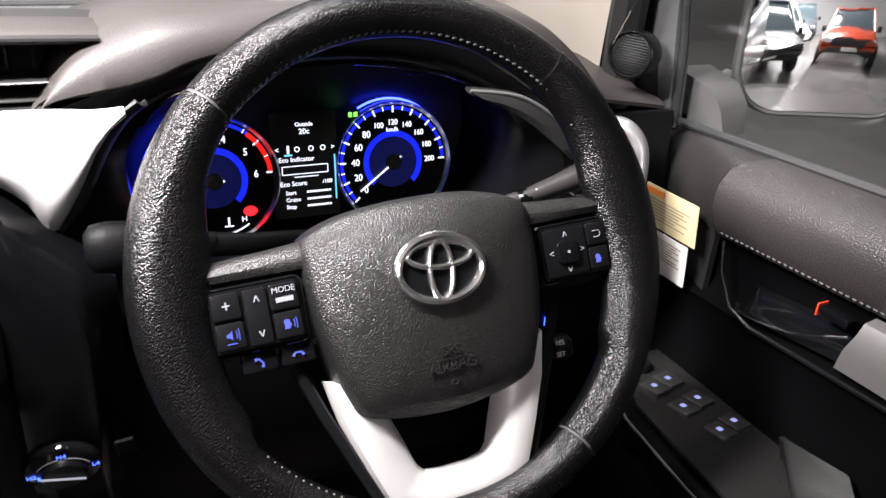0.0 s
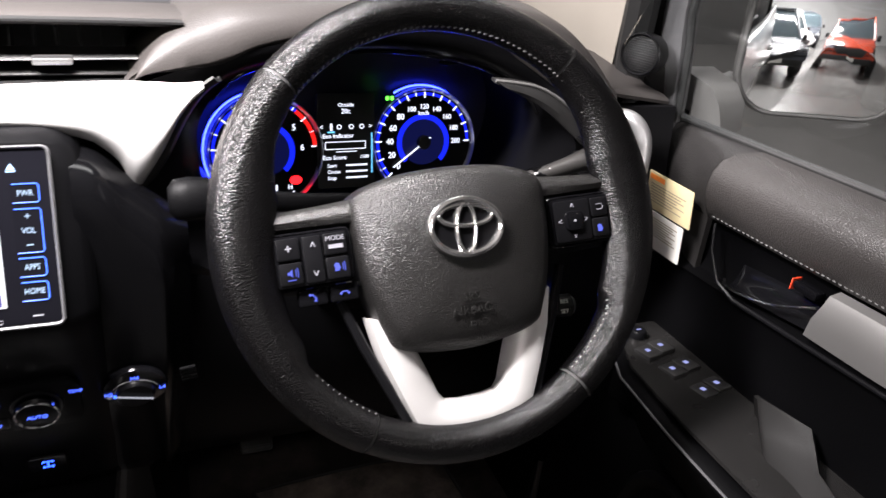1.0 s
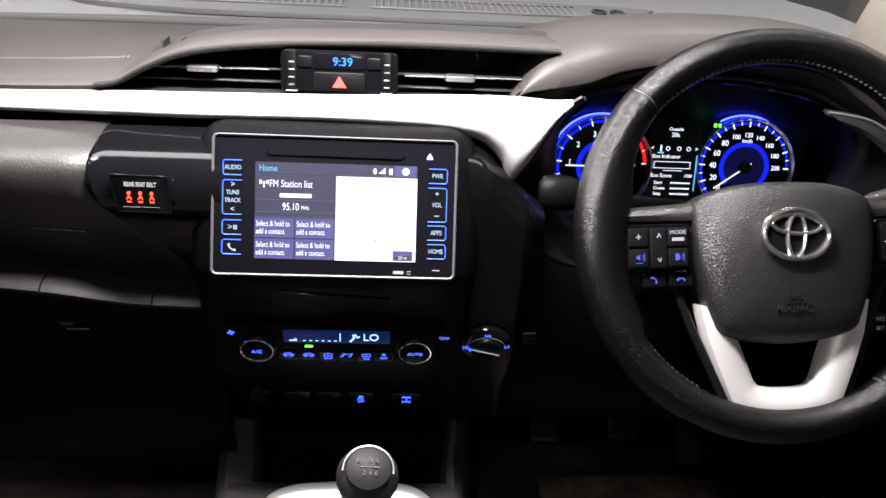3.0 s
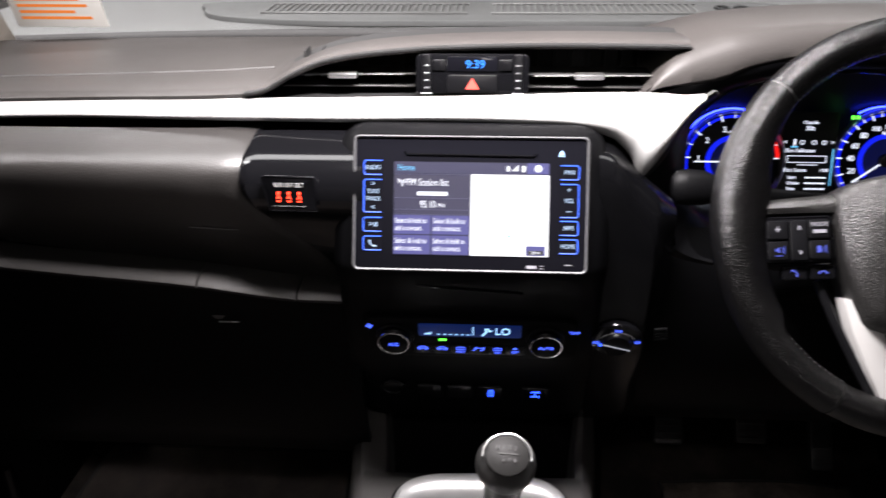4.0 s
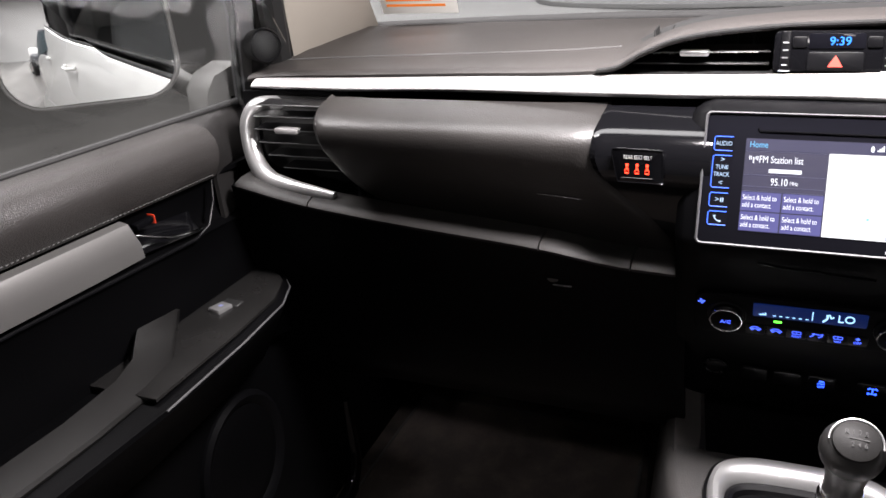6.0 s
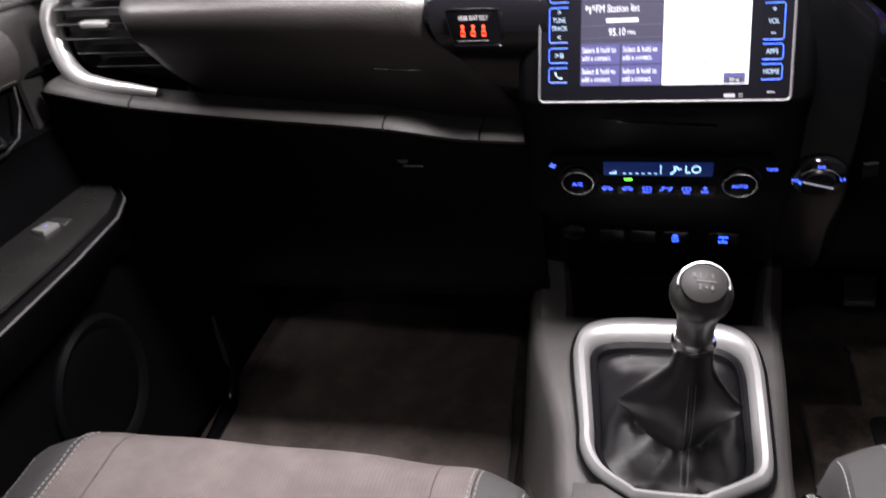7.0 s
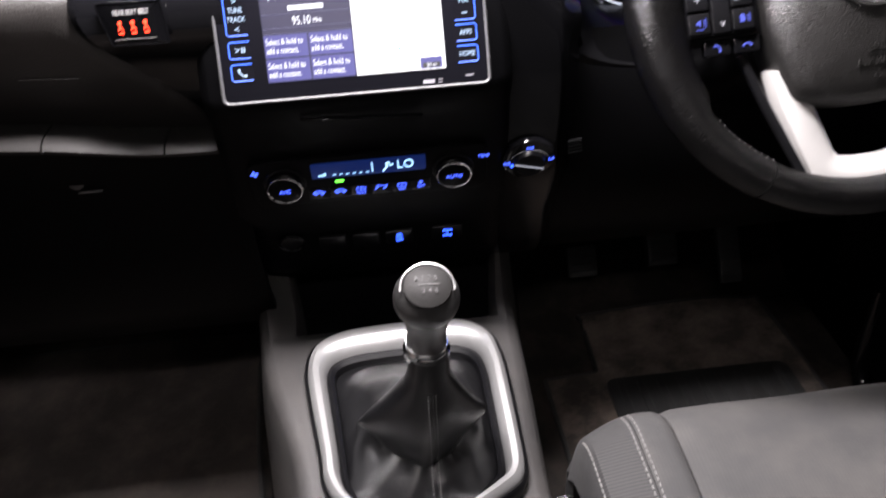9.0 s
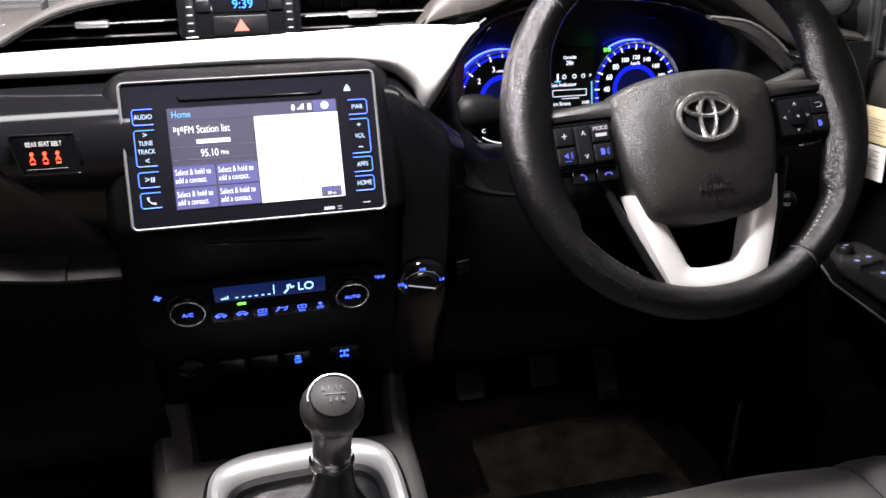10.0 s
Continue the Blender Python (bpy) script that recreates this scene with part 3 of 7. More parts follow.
for x in sorted(set([round(v, 4) for v in span(-0.748, 0.234, 90)] + [0.165, 0.17, 0.176, 0.182, 0.19, 0.198])):
    (y0, z0), (y1, z1) = lerp_rail(BAND_LOW, x), lerp_rail(BAND_TOP, x)
    row = []
    full = max(0.08, min(1.0, (z1 - z0) / 0.026))
    for t in (0, 0.06, 0.16, 0.26, 0.32, 0.40, 0.6, 0.8, 0.93, 1.0):
        dy = float(np.interp(t, (0, 0.06, 0.16, 0.26, 0.32, 0.40, 1.0), (0.0, -0.0085, -0.0125, -0.0148, -0.0152, -0.0145, 0.010))) * full
        row.append(V((x, y0 + (y1 - y0) * t + dy, z0 + (z1 - z0) * t - 0.27 * max(0.0, dy) - 0.005 * t * full)))
    rows.append(row)
sheet(b, rows, 0.004)
part("silver_band", b, SILVER, dash, "satin silver trim band")
b = bmesh.new()
rows = []
for p in spline([(0.1755, 0.1, 0.862), (0.186, 0.1, 0.874), (0.198, 0.1, 0.893), (0.208, 0.1, 0.914), (0.218, 0.1, 0.932), (0.230, 0.1, 0.947), (0.243, 0.1, 0.957)], 4):
    rows.append([p + V((-0.001, 0.002, 0.002)), p + V((0.002, 0.004, -0.001)), p + V((0.0065, 0.015, -0.004)), p + V((0.007, 0.022, -0.004))])
sheet(b, rows, 0.003)
part("band_bevel", b, PLASTIC_SMOOTHER, dash, "dark bevel at the end of the band")

# padded upper glovebox lid, then the ledge and the lower glovebox
PAD_LOW = ((-0.62, 0.062, 0.791), (-0.455, 0.06, 0.775), (-0.296, 0.062, 0.758), (-0.19, 0.075, 0.738), (-0.1, 0.075, 0.731))


EDGE = ((0.77, -0.150, 0), (0.80, -0.170, 0), (0.834, -0.203, 0), (0.850, -0.2195, 0), (0.865, -0.2285, 0), (0.880, -0.2325, 0), (0.895, -0.2325, 0), (0.9165, -0.226, 0))
LID = ((0, 0.0, 0), (0.10, 0.0045, 0), (0.22, 0.0105, 0), (0.45, 0.0245, 0), (0.65, 0.0365, 0), (0.75, 0.0405, 0), (0.82, 0.0410, 0), (0.875, 0.0375, 0), (0.92, 0.029, 0), (0.955, 0.014, 0), (0.98, -0.005, 0), (1.0, -0.035, 0))


def lid_point(x, t, lift=0.0):
    y0, z0 = lerp_rail(PAD_LOW, x)
    z1 = 0.9145
    zz = z0 + (z1 - z0) * t
    out = lerp_rail(LID, t)[0]
    yy = y0 + 0.024 * max(0.0, 1 - t / 0.72) ** 1.3 - out
    return V((x, yy - lift, zz + lift * 0.5 * t))


b = bmesh.new()
rows = []
for i in range(31):
    row = []
    for t in (0, 0.03, 0.1, 0.2, 0.32, 0.45, 0.58, 0.66, 0.72, 0.78, 0.83, 0.88, 0.92, 0.95, 0.98, 1.0):
        xl = float(np.interp(t, (0, 0.06, 0.15, 0.3, 0.55, 0.8, 0.92, 1), (-0.540, -0.551, -0.561, -0.569, -0.573, -0.574, -0.578, -0.588)))
        xr = lerp_rail(EDGE, 0.75 + 0.1645 * t)[0] + 0.0006
        x = xl + (xr - xl) * i / 30
        p = lid_point(x, t)
        if i in (0, 30):
            p.y += 0.012 if i == 0 else 0.004
        row.append(p)
    rows.append(row)
sheet(b, rows, 0.006)
part("upper_lid", b, LID_VINYL, dash, "soft grey upper glovebox lid")

ROLL = ((0, -0.002, 0), (0.1, 0.009, 0), (0.3, 0.024, 0), (0.5, 0.0368, 0), (0.62, 0.0428, 0), (0.7, 0.0457, 0), (0.78, 0.0442, 0), (0.85, 0.0382, 0), (0.91, 0.0263, 0), (0.96, 0.006, 0), (1, -0.02, 0))
b = bmesh.new()
rows = []
for t in span(0.10, 1.0, 26):
    row = []
    for i in range(19):
        xl = lerp_rail(EDGE, 0.745 + 0.170 * t)[0]
        x = xl + (-0.108 - xl) * i / 18
        y0, z0 = lerp_rail(PAD_LOW, x)
        row.append(V((x, y0 + 0.024 * max(0.0, 1 - t / 0.72) ** 1.3 - 0.003 - lerp_rail(ROLL, t)[0] + (0.006 if i == 0 else 0), z0 + (0.915 - z0) * t)))
    rows.append(row[::-1])
sheet(b, rows, 0.004)
part("gloss_panel", b, GLOSS, dash, "glossy black panel with the belt lamps")
b = bmesh.new()
tube(b, [lid_point(x, 0.40 + 0.1 * (x + 0.296), 0.0015) for x in span(-0.298, -0.248, 6)], 0.0005, 6)
part("lid_catch", b, KEYGREY, dash, "thin bright catch line on the lid")

LEDGE = ((-0.73, 0.066, 0.805), (-0.607, 0.052, 0.79), (-0.455, 0.047, 0.777), (-0.296, 0.05, 0.762), (-0.19, 0.062, 0.742), (-0.06, 0.07, 0.735))


def ledge_piece(x0, x1):
    b = bmesh.new()
    secs = []
    for x in span(x0, x1, 14):
        y, z = lerp_rail(LEDGE, x)
        secs.append([V((x, y + dy, z + dz)) for dy, dz in ((0.03, 0.001), (0.0, 0.001), (-0.010, -0.002), (-0.014, -0.006), (-0.011, -0.011), (0.03, -0.013))])
    loft(b, secs)
    return b


part("ledge", ledge_piece(-0.728, -0.609), LEDGE_GREY, dash)
part("ledge", ledge_piece(-0.607, -0.297), LEDGE_GREY, dash)
part("ledge", ledge_piece(-0.295, -0.192), LEDGE_GREY, dash)
part("ledge", ledge_piece(-0.190, -0.075), LEDGE_GREY, dash)

b = bmesh.new()
rows = []
for x in span(-0.745, -0.13, 30):
    y, z = lerp_rail(LEDGE, x)
    out = [(0.20, 0.42), (0.13, 0.46), (0.098, 0.52), (0.082, 0.60), (0.074, 0.68), (0.5 * y + 0.034, z - 0.03), (y - 0.001, z - 0.012)]
    rows.append([V((x, a, c)) for a, c in out])
sheet(b, rows, 0.01)
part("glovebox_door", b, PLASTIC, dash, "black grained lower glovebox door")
b = bmesh.new()
m = face_m(-0.289, 0.071, 0.704, 4)
plate(b, oval(0.0085, 0.0085, 20), m, 0.003, 0.001)
latch = part("glovebox_latch", b, PLASTIC_SMOOTHER, dash)
b = bmesh.new()
rbox(b, (0.012, -0.011, 0.003), (0.024, 0.0016, 0.0025), 0.0006, 1, m)
part("catch", b, KEYGREY, latch)

# centre stack and driver's side
STACK = ((0.30, 0.43), (0.16, 0.50), (0.118, 0.545), (0.098, 0.60), (0.066, 0.645), (0.050, 0.690), (0.038, 0.735), (0.026, 0.765), (0.012, 0.785), (0.010, 0.80), (0.034, 0.86), (0.062, 0.922), (0.075, 0.927), (0.11, 0.925))
b = bmesh.new()
rows = []
for x in sorted(set([round(v, 4) for v in span(-0.140, 0.140, 30)] + [-0.136, -0.132, 0.132, 0.136, 0.1385])):
    over = max(0.0, abs(x) - 0.106) / 0.034
    ztop = 0.927 - 0.036 * (1 - math.sqrt(max(0.0, 1 - over * over)))
    row = []
    for y, z in STACK:
        zz = z if z < 0.80 else 0.80 + (z - 0.80) * (ztop - 0.80) / 0.127
        row.append(V((x, y + 0.016 * max(0.0, over) ** 3 * (1 if z > 0.76 else 0.5), zz)))
    rows.append(row)
sheet(b, rows, 0.006)
part("centre_fascia", b, FASCIA, dash, "smooth black centre fascia")
b = bmesh.new()
rows = []
for x in sorted(set([round(v, 4) for v in span(0.128, 0.215, 26)])):
    zt = lerp_rail(BAND_LOW, x)[1] - 0.004 if x < 0.165 else 0.884 - 0.9 * (x - 0.165)
    back = 3.0 * max(0.0, x - 0.190) ** 1.2
    low = [(0.165, 0.50), (0.125, 0.545), (0.105, 0.60), (0.073, 0.645), (0.0565, 0.69), (0.047, 0.735), (0.0440, 0.775), (0.0432, 0.81)]
    top = [(0.044, zt - 0.045), (0.046, zt - 0.030), (0.051, zt - 0.017), (0.060, zt - 0.008), (0.072, zt - 0.003), (0.095, zt - 0.001)]
    rows.append([V((x, y + back, z)) for y, z in low] + [V((x, min(0.12, y + back * (1 - 0.16 * i)), z)) for i, (y, z) in enumerate(top)])
sheet(b, rows, 0.004)
part("side_cheek", b, CHEEK, dash, "smooth black cheek beside the radio")

b = bmesh.new()
rows = []
for x in span(0.16, 0.765, 30):
    rows.append([V((x, y, z)) for y, z in ((0.32, 0.43), (0.20, 0.48), (0.15, 0.54), (0.125, 0.62), (0.115, 0.70), (0.125, 0.76), (0.14, 0.79))])
sheet(b, rows, 0.01)
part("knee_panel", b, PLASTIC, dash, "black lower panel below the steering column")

b = bmesh.new()
rbox(b, (0.618, 0.1135, 0.700), (0.004, 0.003, 0.011), 0.0008, 1)
part("lit_symbol", b, BLUE, dash, "small blue-lit switch symbol")

# centre vent recess under the brow
b = bmesh.new()
rows = []
for x in span(-0.245, 0.225, 40):
    y, z = lerp_rail(B_RAIL, x)
    y1, z1 = lerp_rail(BAND_TOP, x)
    rows.append([V((x, y1 + 0.010, z1 - 0.012)), V((x, 0.20, 0.935)), V((x, 0.235, 0.945)), V((x, 0.235, z - 0.002)), V((x, 0.20, z - 0.003)), V((x, y + 0.002, z - 0.004))])
sheet(b, rows, 0.002)
part("vent_recess", b, DARK, dash, "deep black vent opening")
# ---------- instrument hood and cluster ----------
cluster = thing("instrument_cluster", "hooded instrument cluster with blue-lit dials", "instrument cluster", pose(0.41, 0.25, 0.83))
HOOD_OUT = spline([(0.176, 0, 0.940), (0.190, 0, 0.962), (0.212, 0, 0.986), (0.240, 0, 1.001), (0.28, 0, 1.010), (0.39, 0, 1.018), (0.50, 0, 1.016), (0.58, 0, 1.000), (0.63, 0, 0.968), (0.665, 0, 0.925)], 5)
HOOD_IN = spline([(0.174, 0, 0.938), (0.186, 0, 0.951), (0.222, 0, 0.955), (0.258, 0, 0.960), (0.300, 0, 0.976), (0.39, 0, 0.990), (0.49, 0, 0.986), (0.55, 0, 0.957), (0.60, 0, 0.925), (0.64, 0, 0.900)], 5)
b = bmesh.new()
rows = []
n = len(HOOD_OUT)
for i, p in enumerate(HOOD_OUT):
    u = i / (n - 1)
    arch = math.sin(math.pi * u)
    yfront = 0.118 + 0.012 * arch
    q = HOOD_IN[i]
    R = min(0.034, 0.85 * max(0.004, p.z - q.z))
    row = [V((q.x, yfront + 0.022, q.z - 0.001)), V((q.x, yfront + 0.006, q.z)), V((q.x + 0.1 * (p.x - q.x), yfront + 0.001, q.z + 0.1 * (p.z - q.z)))]
    for a in (0, 18, 36, 54, 72, 90):
        zr = p.z - R + R * math.sin(radians(a))
        f = (zr - q.z) / max(0.002, p.z - q.z)
        row.append(V((q.x + (p.x - q.x) * f, yfront + R * (1 - math.cos(radians(a))), zr)))
    for y, keep in ((0.20, 0.002), (0.28, -0.004), (0.38, -0.03), (0.48, -0.085)):
        zz = p.z + keep * (0.25 + 0.75 * arch if keep < -0.01 else 1)
        row.append(V((0.41 + (p.x - 0.41) * (1 + max(0, y - 0.2) * 0.25), y, zz)))
    rows.append(row)
sheet(b, rows, 0.004)
part("hood_pad", b, PAD, cluster, "grained grey vinyl hood")

# black cowl between the hood, the silver band and the dials
OUT = spline([(0.182, 0, 0.935), (0.222, 0, 0.956), (0.29, 0, 0.975), (0.39, 0, 0.993), (0.49, 0, 0.988), (0.55, 0, 0.961), (0.60, 0, 0.929), (0.648, 0, 0.86), (0.63, 0, 0.78), (0.54, 0, 0.735), (0.40, 0, 0.725), (0.27, 0, 0.730), (0.190, 0, 0.755), (0.171, 0, 0.810), (0.172, 0, 0.870)], 4, True)
INN = spline([(0.236, 0, 0.905), (0.262, 0, 0.940), (0.306, 0, 0.956), (0.384, 0, 0.967), (0.459, 0, 0.962), (0.52, 0, 0.947), (0.575, 0, 0.912), (0.592, 0, 0.86), (0.575, 0, 0.80), (0.52, 0, 0.775), (0.40, 0, 0.768), (0.30, 0, 0.775), (0.262, 0, 0.790), (0.240, 0, 0.825), (0.234, 0, 0.868)], 4, True)


def at_y(p, y, s=1.0):
    return V((0.41 + (p.x - 0.41) * s, y, 0.865 + (p.z - 0.865) * s))


b = bmesh.new()
ringy = [[at_y(p, 0.132 if p.x > 0.2 or p.z > 0.93 else 0.100) for p in OUT], [at_y(p.lerp(q, 0.5), 0.122 + (0.012 if p.z > 0.93 else 0)) for p, q in zip(OUT, INN)], [at_y(q, 0.150) for q in INN],
         [at_y(q, 0.22, 0.99) for q in INN], [at_y(q, 0.288, 0.98) for q in INN]]
loft(b, ringy, caps=False)
part("cowl", b, SMOOTH, cluster, "black cowl round the dials", 60)
b = bmesh.new()
loft(b, [[at_y(p, 0.296, 1.02) for p in INN], [at_y(p, 0.288, 1.02) for p in INN]])
part("dial_board", b, BOARD, cluster)
b = bmesh.new()
tube(b, [at_y(q, 0.152, 0.995) for q in INN[2:26]], 0.0025, 8)
part("cowl_edge", b, GLOSS, cluster)

TILT_D = 12


def dial(cx, cz, labels, start, stop, needle, red_from=None, warn=None):
    m = face_m(cx, 0.258, cz, TILT_D) @ Matrix.Diagonal((1.075, 1.075, 1, 1))
    b = bmesh.new()
    plate(b, oval(0.056, 0.056, 48), m, 0.003, 0.0005)
    face = part("dial", b, SMOOTH, cluster, "round dial with white figures on blue")
    b = bmesh.new()
    frame_ring(b, oval(0.0585, 0.0585, 48), oval(0.0550, 0.0550, 48), m, 0.010, 0.001, 0.006)
    part("dial_rim", b, DULLCHROME, face)
    b = bmesh.new()

    def arc(r0, r1, q0, q1, h, bb, n=40):
        for i in range(n):
            a, c = q0 + (q1 - q0) * i / n, q0 + (q1 - q0) * (i + 1) / n
            vs = [bb.verts.new(m @ V((r * math.cos(q), r * math.sin(q), h))) for r, q in ((r0, a), (r1, a), (r1, c), (r0, c))]
            bb.faces.new(vs)

    q0, q1 = radians(start), radians(stop)
    arc(0.0500, 0.0530, q0, q0 + (q1 - q0) * (red_from or 1.0), 0.0036, b)
    arc(0.0245, 0.0300, radians(-45), radians(225), 0.0036, b)
    part("blue_ring", b, GAUGE_BLUE, face)
    b = bmesh.new()
    arc(0.0, 0.0245, 0, 2 * math.pi, 0.0033, b)
    part("blue_centre", b, GAUGE_DIM, face)
    b = bmesh.new()
    k = len(labels)
    for i, w in enumerate(labels):
        q = q0 + (q1 - q0) * i / (k - 1)
        text_mesh(b, w, 0.0092 if len(w) < 3 else 0.0076, m @ Matrix.Translation((0.0378 * math.cos(q), 0.0378 * math.sin(q), 0.0037)), squeeze=0.9)
        for d, wd, ln in ((0, 0.0015, 0.0062), (0.5, 0.0009, 0.004)):
            qq = q0 + (q1 - q0) * (i + d) / (k - 1)
            if d and i == k - 1:
                continue
            mm = m @ Matrix.Rotation(qq, 4, "Z")
            rbox(b, (0.0505 - ln / 2 + 0.003, 0, 0.0041), (ln, wd, 0.0004), 0, 1, mm)
    part("dial_scale", b, PALE_WHITE, face)
    if red_from is not None:
        b = bmesh.new()
        arc(0.0490, 0.0530, q0 + (q1 - q0) * red_from, q1, 0.0043, b, 16)
        part("red_zone", b, RED_ZONE, face)
    b = bmesh.new()
    mm = m @ Matrix.Rotation(radians(needle), 4, "Z")
    rbox(b, (0.017, 0, 0.007), (0.052, 0.0016, 0.001), 0.0003, 1, mm)
    part("needle", b, PALE_WHITE, face)
    b = bmesh.new()
    plate(b, oval(0.0075, 0.0075, 20), m @ Matrix.Translation((0, 0, 0.003)), 0.006, 0.001)
    part("needle_hub", b, DARK, face)
    return face, m



tach, mt = dial(0.315, 0.828, ("0", "1", "2", "3", "4", "5", "6"), 209, 5, 180, 0.77)
speedo, msp = dial(0.497, 0.832, ("0", "20", "40", "60", "80", "100", "120", "140", "160", "180", "200"), 222, 0, 216)
b = bmesh.new()
text_mesh(b, "km/h", 0.006, msp @ Matrix.Translation((0, 0.031, 0.004)))
part("unit", b, PALE_WHITE, speedo)
b = bmesh.new()
text_mesh(b, "x1000r/min", 0.0035, mt @ Matrix.Translation((0, 0.034, 0.004)))
part("unit", b, PALE_WHITE, tach)
b = bmesh.new()
plate(b, oval(0.0062, 0.0045, 20), mt @ Matrix.Translation((0.030, -0.030, 0.003)), 0.001, 0.0002)
part("brake_lamp", b, BRAKE_RED, tach, "lit red brake lamp")
b = bmesh.new()
tube(b, [mt @ V((0.050 * math.cos(radians(q)), 0.050 * math.sin(radians(q)), 0.0042)) for q in span(236, 304, 16)], 0.0007, 5)
text_mesh(b, "C", 0.0070, mt @ Matrix.Translation((-0.026, -0.0345, 0.004)))
text_mesh(b, "H", 0.0070, mt @ Matrix.Translation((0.024, -0.0370, 0.004)))
rbox(b, (0.010, -0.0375, 0.004), (0.0016, 0.007, 0.0003), 0, 1, mt)
rbox(b, (0.010, -0.0420, 0.004), (0.008, 0.0012, 0.0003), 0, 1, mt)
part("temperature_scale", b, PALE_WHITE, tach)

def edge_light(cx, cz, q0, q1):
    """The lit edge behind a dial, which throws a blue glow on the board."""
    m = face_m(cx, 0.258, cz, TILT_D)
    b = bmesh.new()
    tube(b, [m @ V((0.0640 * math.cos(radians(q)), 0.0640 * math.sin(radians(q)), -0.009)) for q in span(q0, q1, 30)], 0.0011, 6)
    part("edge_light", b, DIAL_EDGE, cluster, "blue-lit edge behind the dial")


edge_light(0.315, 0.828, 70, 215)
edge_light(0.497, 0.832, 30, 120)

# display between the dials
mm = face_m(0.404, 0.255, 0.838, TILT_D)
b = bmesh.new()
plate(b, rrect(0.066, 0.105, 0.003), mm, 0.003, 0.0005)
disp = part("display", b, DARK, cluster, "dark trip display with white words")
b = bmesh.new()
for w, s, x, y in (("Outside", 0.0055, 0, 0.040), ("20c", 0.0075, 0, 0.033), ("<", 0.007, -0.028, 0.016), (">", 0.007, 0.028, 0.016)):
    text_mesh(b, w, s, mm @ Matrix.Translation((x, y, 0.0034)))
for w, s, x, y in (("Eco Indicator", 0.0066, -0.027, 0.006), ("Eco Score", 0.0066, -0.027, -0.018), ("Start", 0.0055, -0.022, -0.027), ("Cruise", 0.0055, -0.022, -0.034), ("Stop", 0.0055, -0.022, -0.041)):
    text_mesh(b, w, s, mm @ Matrix.Translation((x, y, 0.0034)), "LEFT")
text_mesh(b, "/100", 0.0055, mm @ Matrix.Translation((0.021, -0.018, 0.0034)))
for y in (-0.027, -0.034, -0.041):
    for i in range(9):
        rbox(b, (0.0005 + i * 0.0028, y, 0.0033), (0.002, 0.002, 0.0003), 0, 1, mm)
for x, y, w, h in ((-0.001, -0.0005, 0.046, 0.0007), (-0.001, -0.0085, 0.046, 0.0007), (-0.024, -0.0045, 0.0007, 0.008), (0.022, -0.0045, 0.0007, 0.008), (0.0, -0.0115, 0.024, 0.0007)):
    rbox(b, (x, y, 0.0033), (w, h, 0.0003), 0, 1, mm)
for x in (-0.008, 0.006, 0.018):
    frame_ring(b, oval(0.0028, 0.0028, 10, x, 0.016), oval(0.0019, 0.0019, 10, x, 0.016), mm @ Matrix.Translation((0, 0, 0.003)), 0.0004, 0.0001)
rbox(b, (-0.017, 0.016, 0.0033), (0.0022, 0.008, 0.0003), 0, 1, mm)
part("display_text", b, PALE_WHITE, disp)
b = bmesh.new()
rbox(b, (-0.017, 0.0105, 0.0034), (0.008, 0.0016, 0.0003), 0, 1, mm)
part("cursor_bar", b, CYAN_LIT, disp)
b = bmesh.new()
rbox(b, (0.0295, -0.014, 0.0034), (0.0012, 0.045, 0.0003), 0, 1, mm)
part("scroll_bar", b, CYAN_LIT, disp)
b = bmesh.new()
mg = face_m(0.452, 0.256, 0.886, TILT_D)
for s in (-1, 1):
    rbox(b, (s * 0.0028, 0, 0.0022), (0.0035, 0.0045, 0.0005), 0.0003, 1, mg)
part("lamp_symbol", b, GREEN, cluster, "green sidelight symbol")
b = bmesh.new()
plate(b, oval(0.012, 0.0035, 20), face_m(0.520, 0.2585, 0.925, TILT_D), 0.004, 0.001)
part("light_sensor", b, GLOSS, cluster)
# ---------- steering wheel ----------
W0 = pose(0.4075, -0.0425, 0.887, 61.5, 0, 0)
WC = W0 @ pose(-0.004, -0.009, 0, 0, 0, 3)
wheel = thing("steering_wheel", "black leather steering wheel with a silver lower spoke", "steering wheel", WC)
RW = 0.1715


def web(q):
    """How far the leather reaches inwards where a side spoke meets the rim."""
    a = (q + 90) % 360 - 90
    a = 180 - a if a > 90 else a
    return float(np.interp(a, (-34, -29, -22, -10, 4, 15, 23, 32, 44), (0, 0.0075, 0.009, 0.013, 0.0165, 0.0165, 0.0105, 0.004, 0)))


def rim_arc(q0, q1, r=0.0158, n=40, sq=1.12):
    b = bmesh.new()
    secs = []
    for i in range(n + 1):
        qd = q0 + (q1 - q0) * i / n
        q, ext = radians(qd), web(qd)
        c, s = math.cos(q), math.sin(q)
        sec = []
        for j in range(22):
            a = 2 * math.pi * j / 22
            inward = max(0.0, -math.cos(a))
            rad = RW + r * math.cos(a) - ext * inward ** 0.8
            sec.append(WC @ V((rad * c, rad * s, r * sq * math.sin(a) * (1 - 9 * ext * inward))))
        secs.append(sec)
    loft(b, secs)
    return b


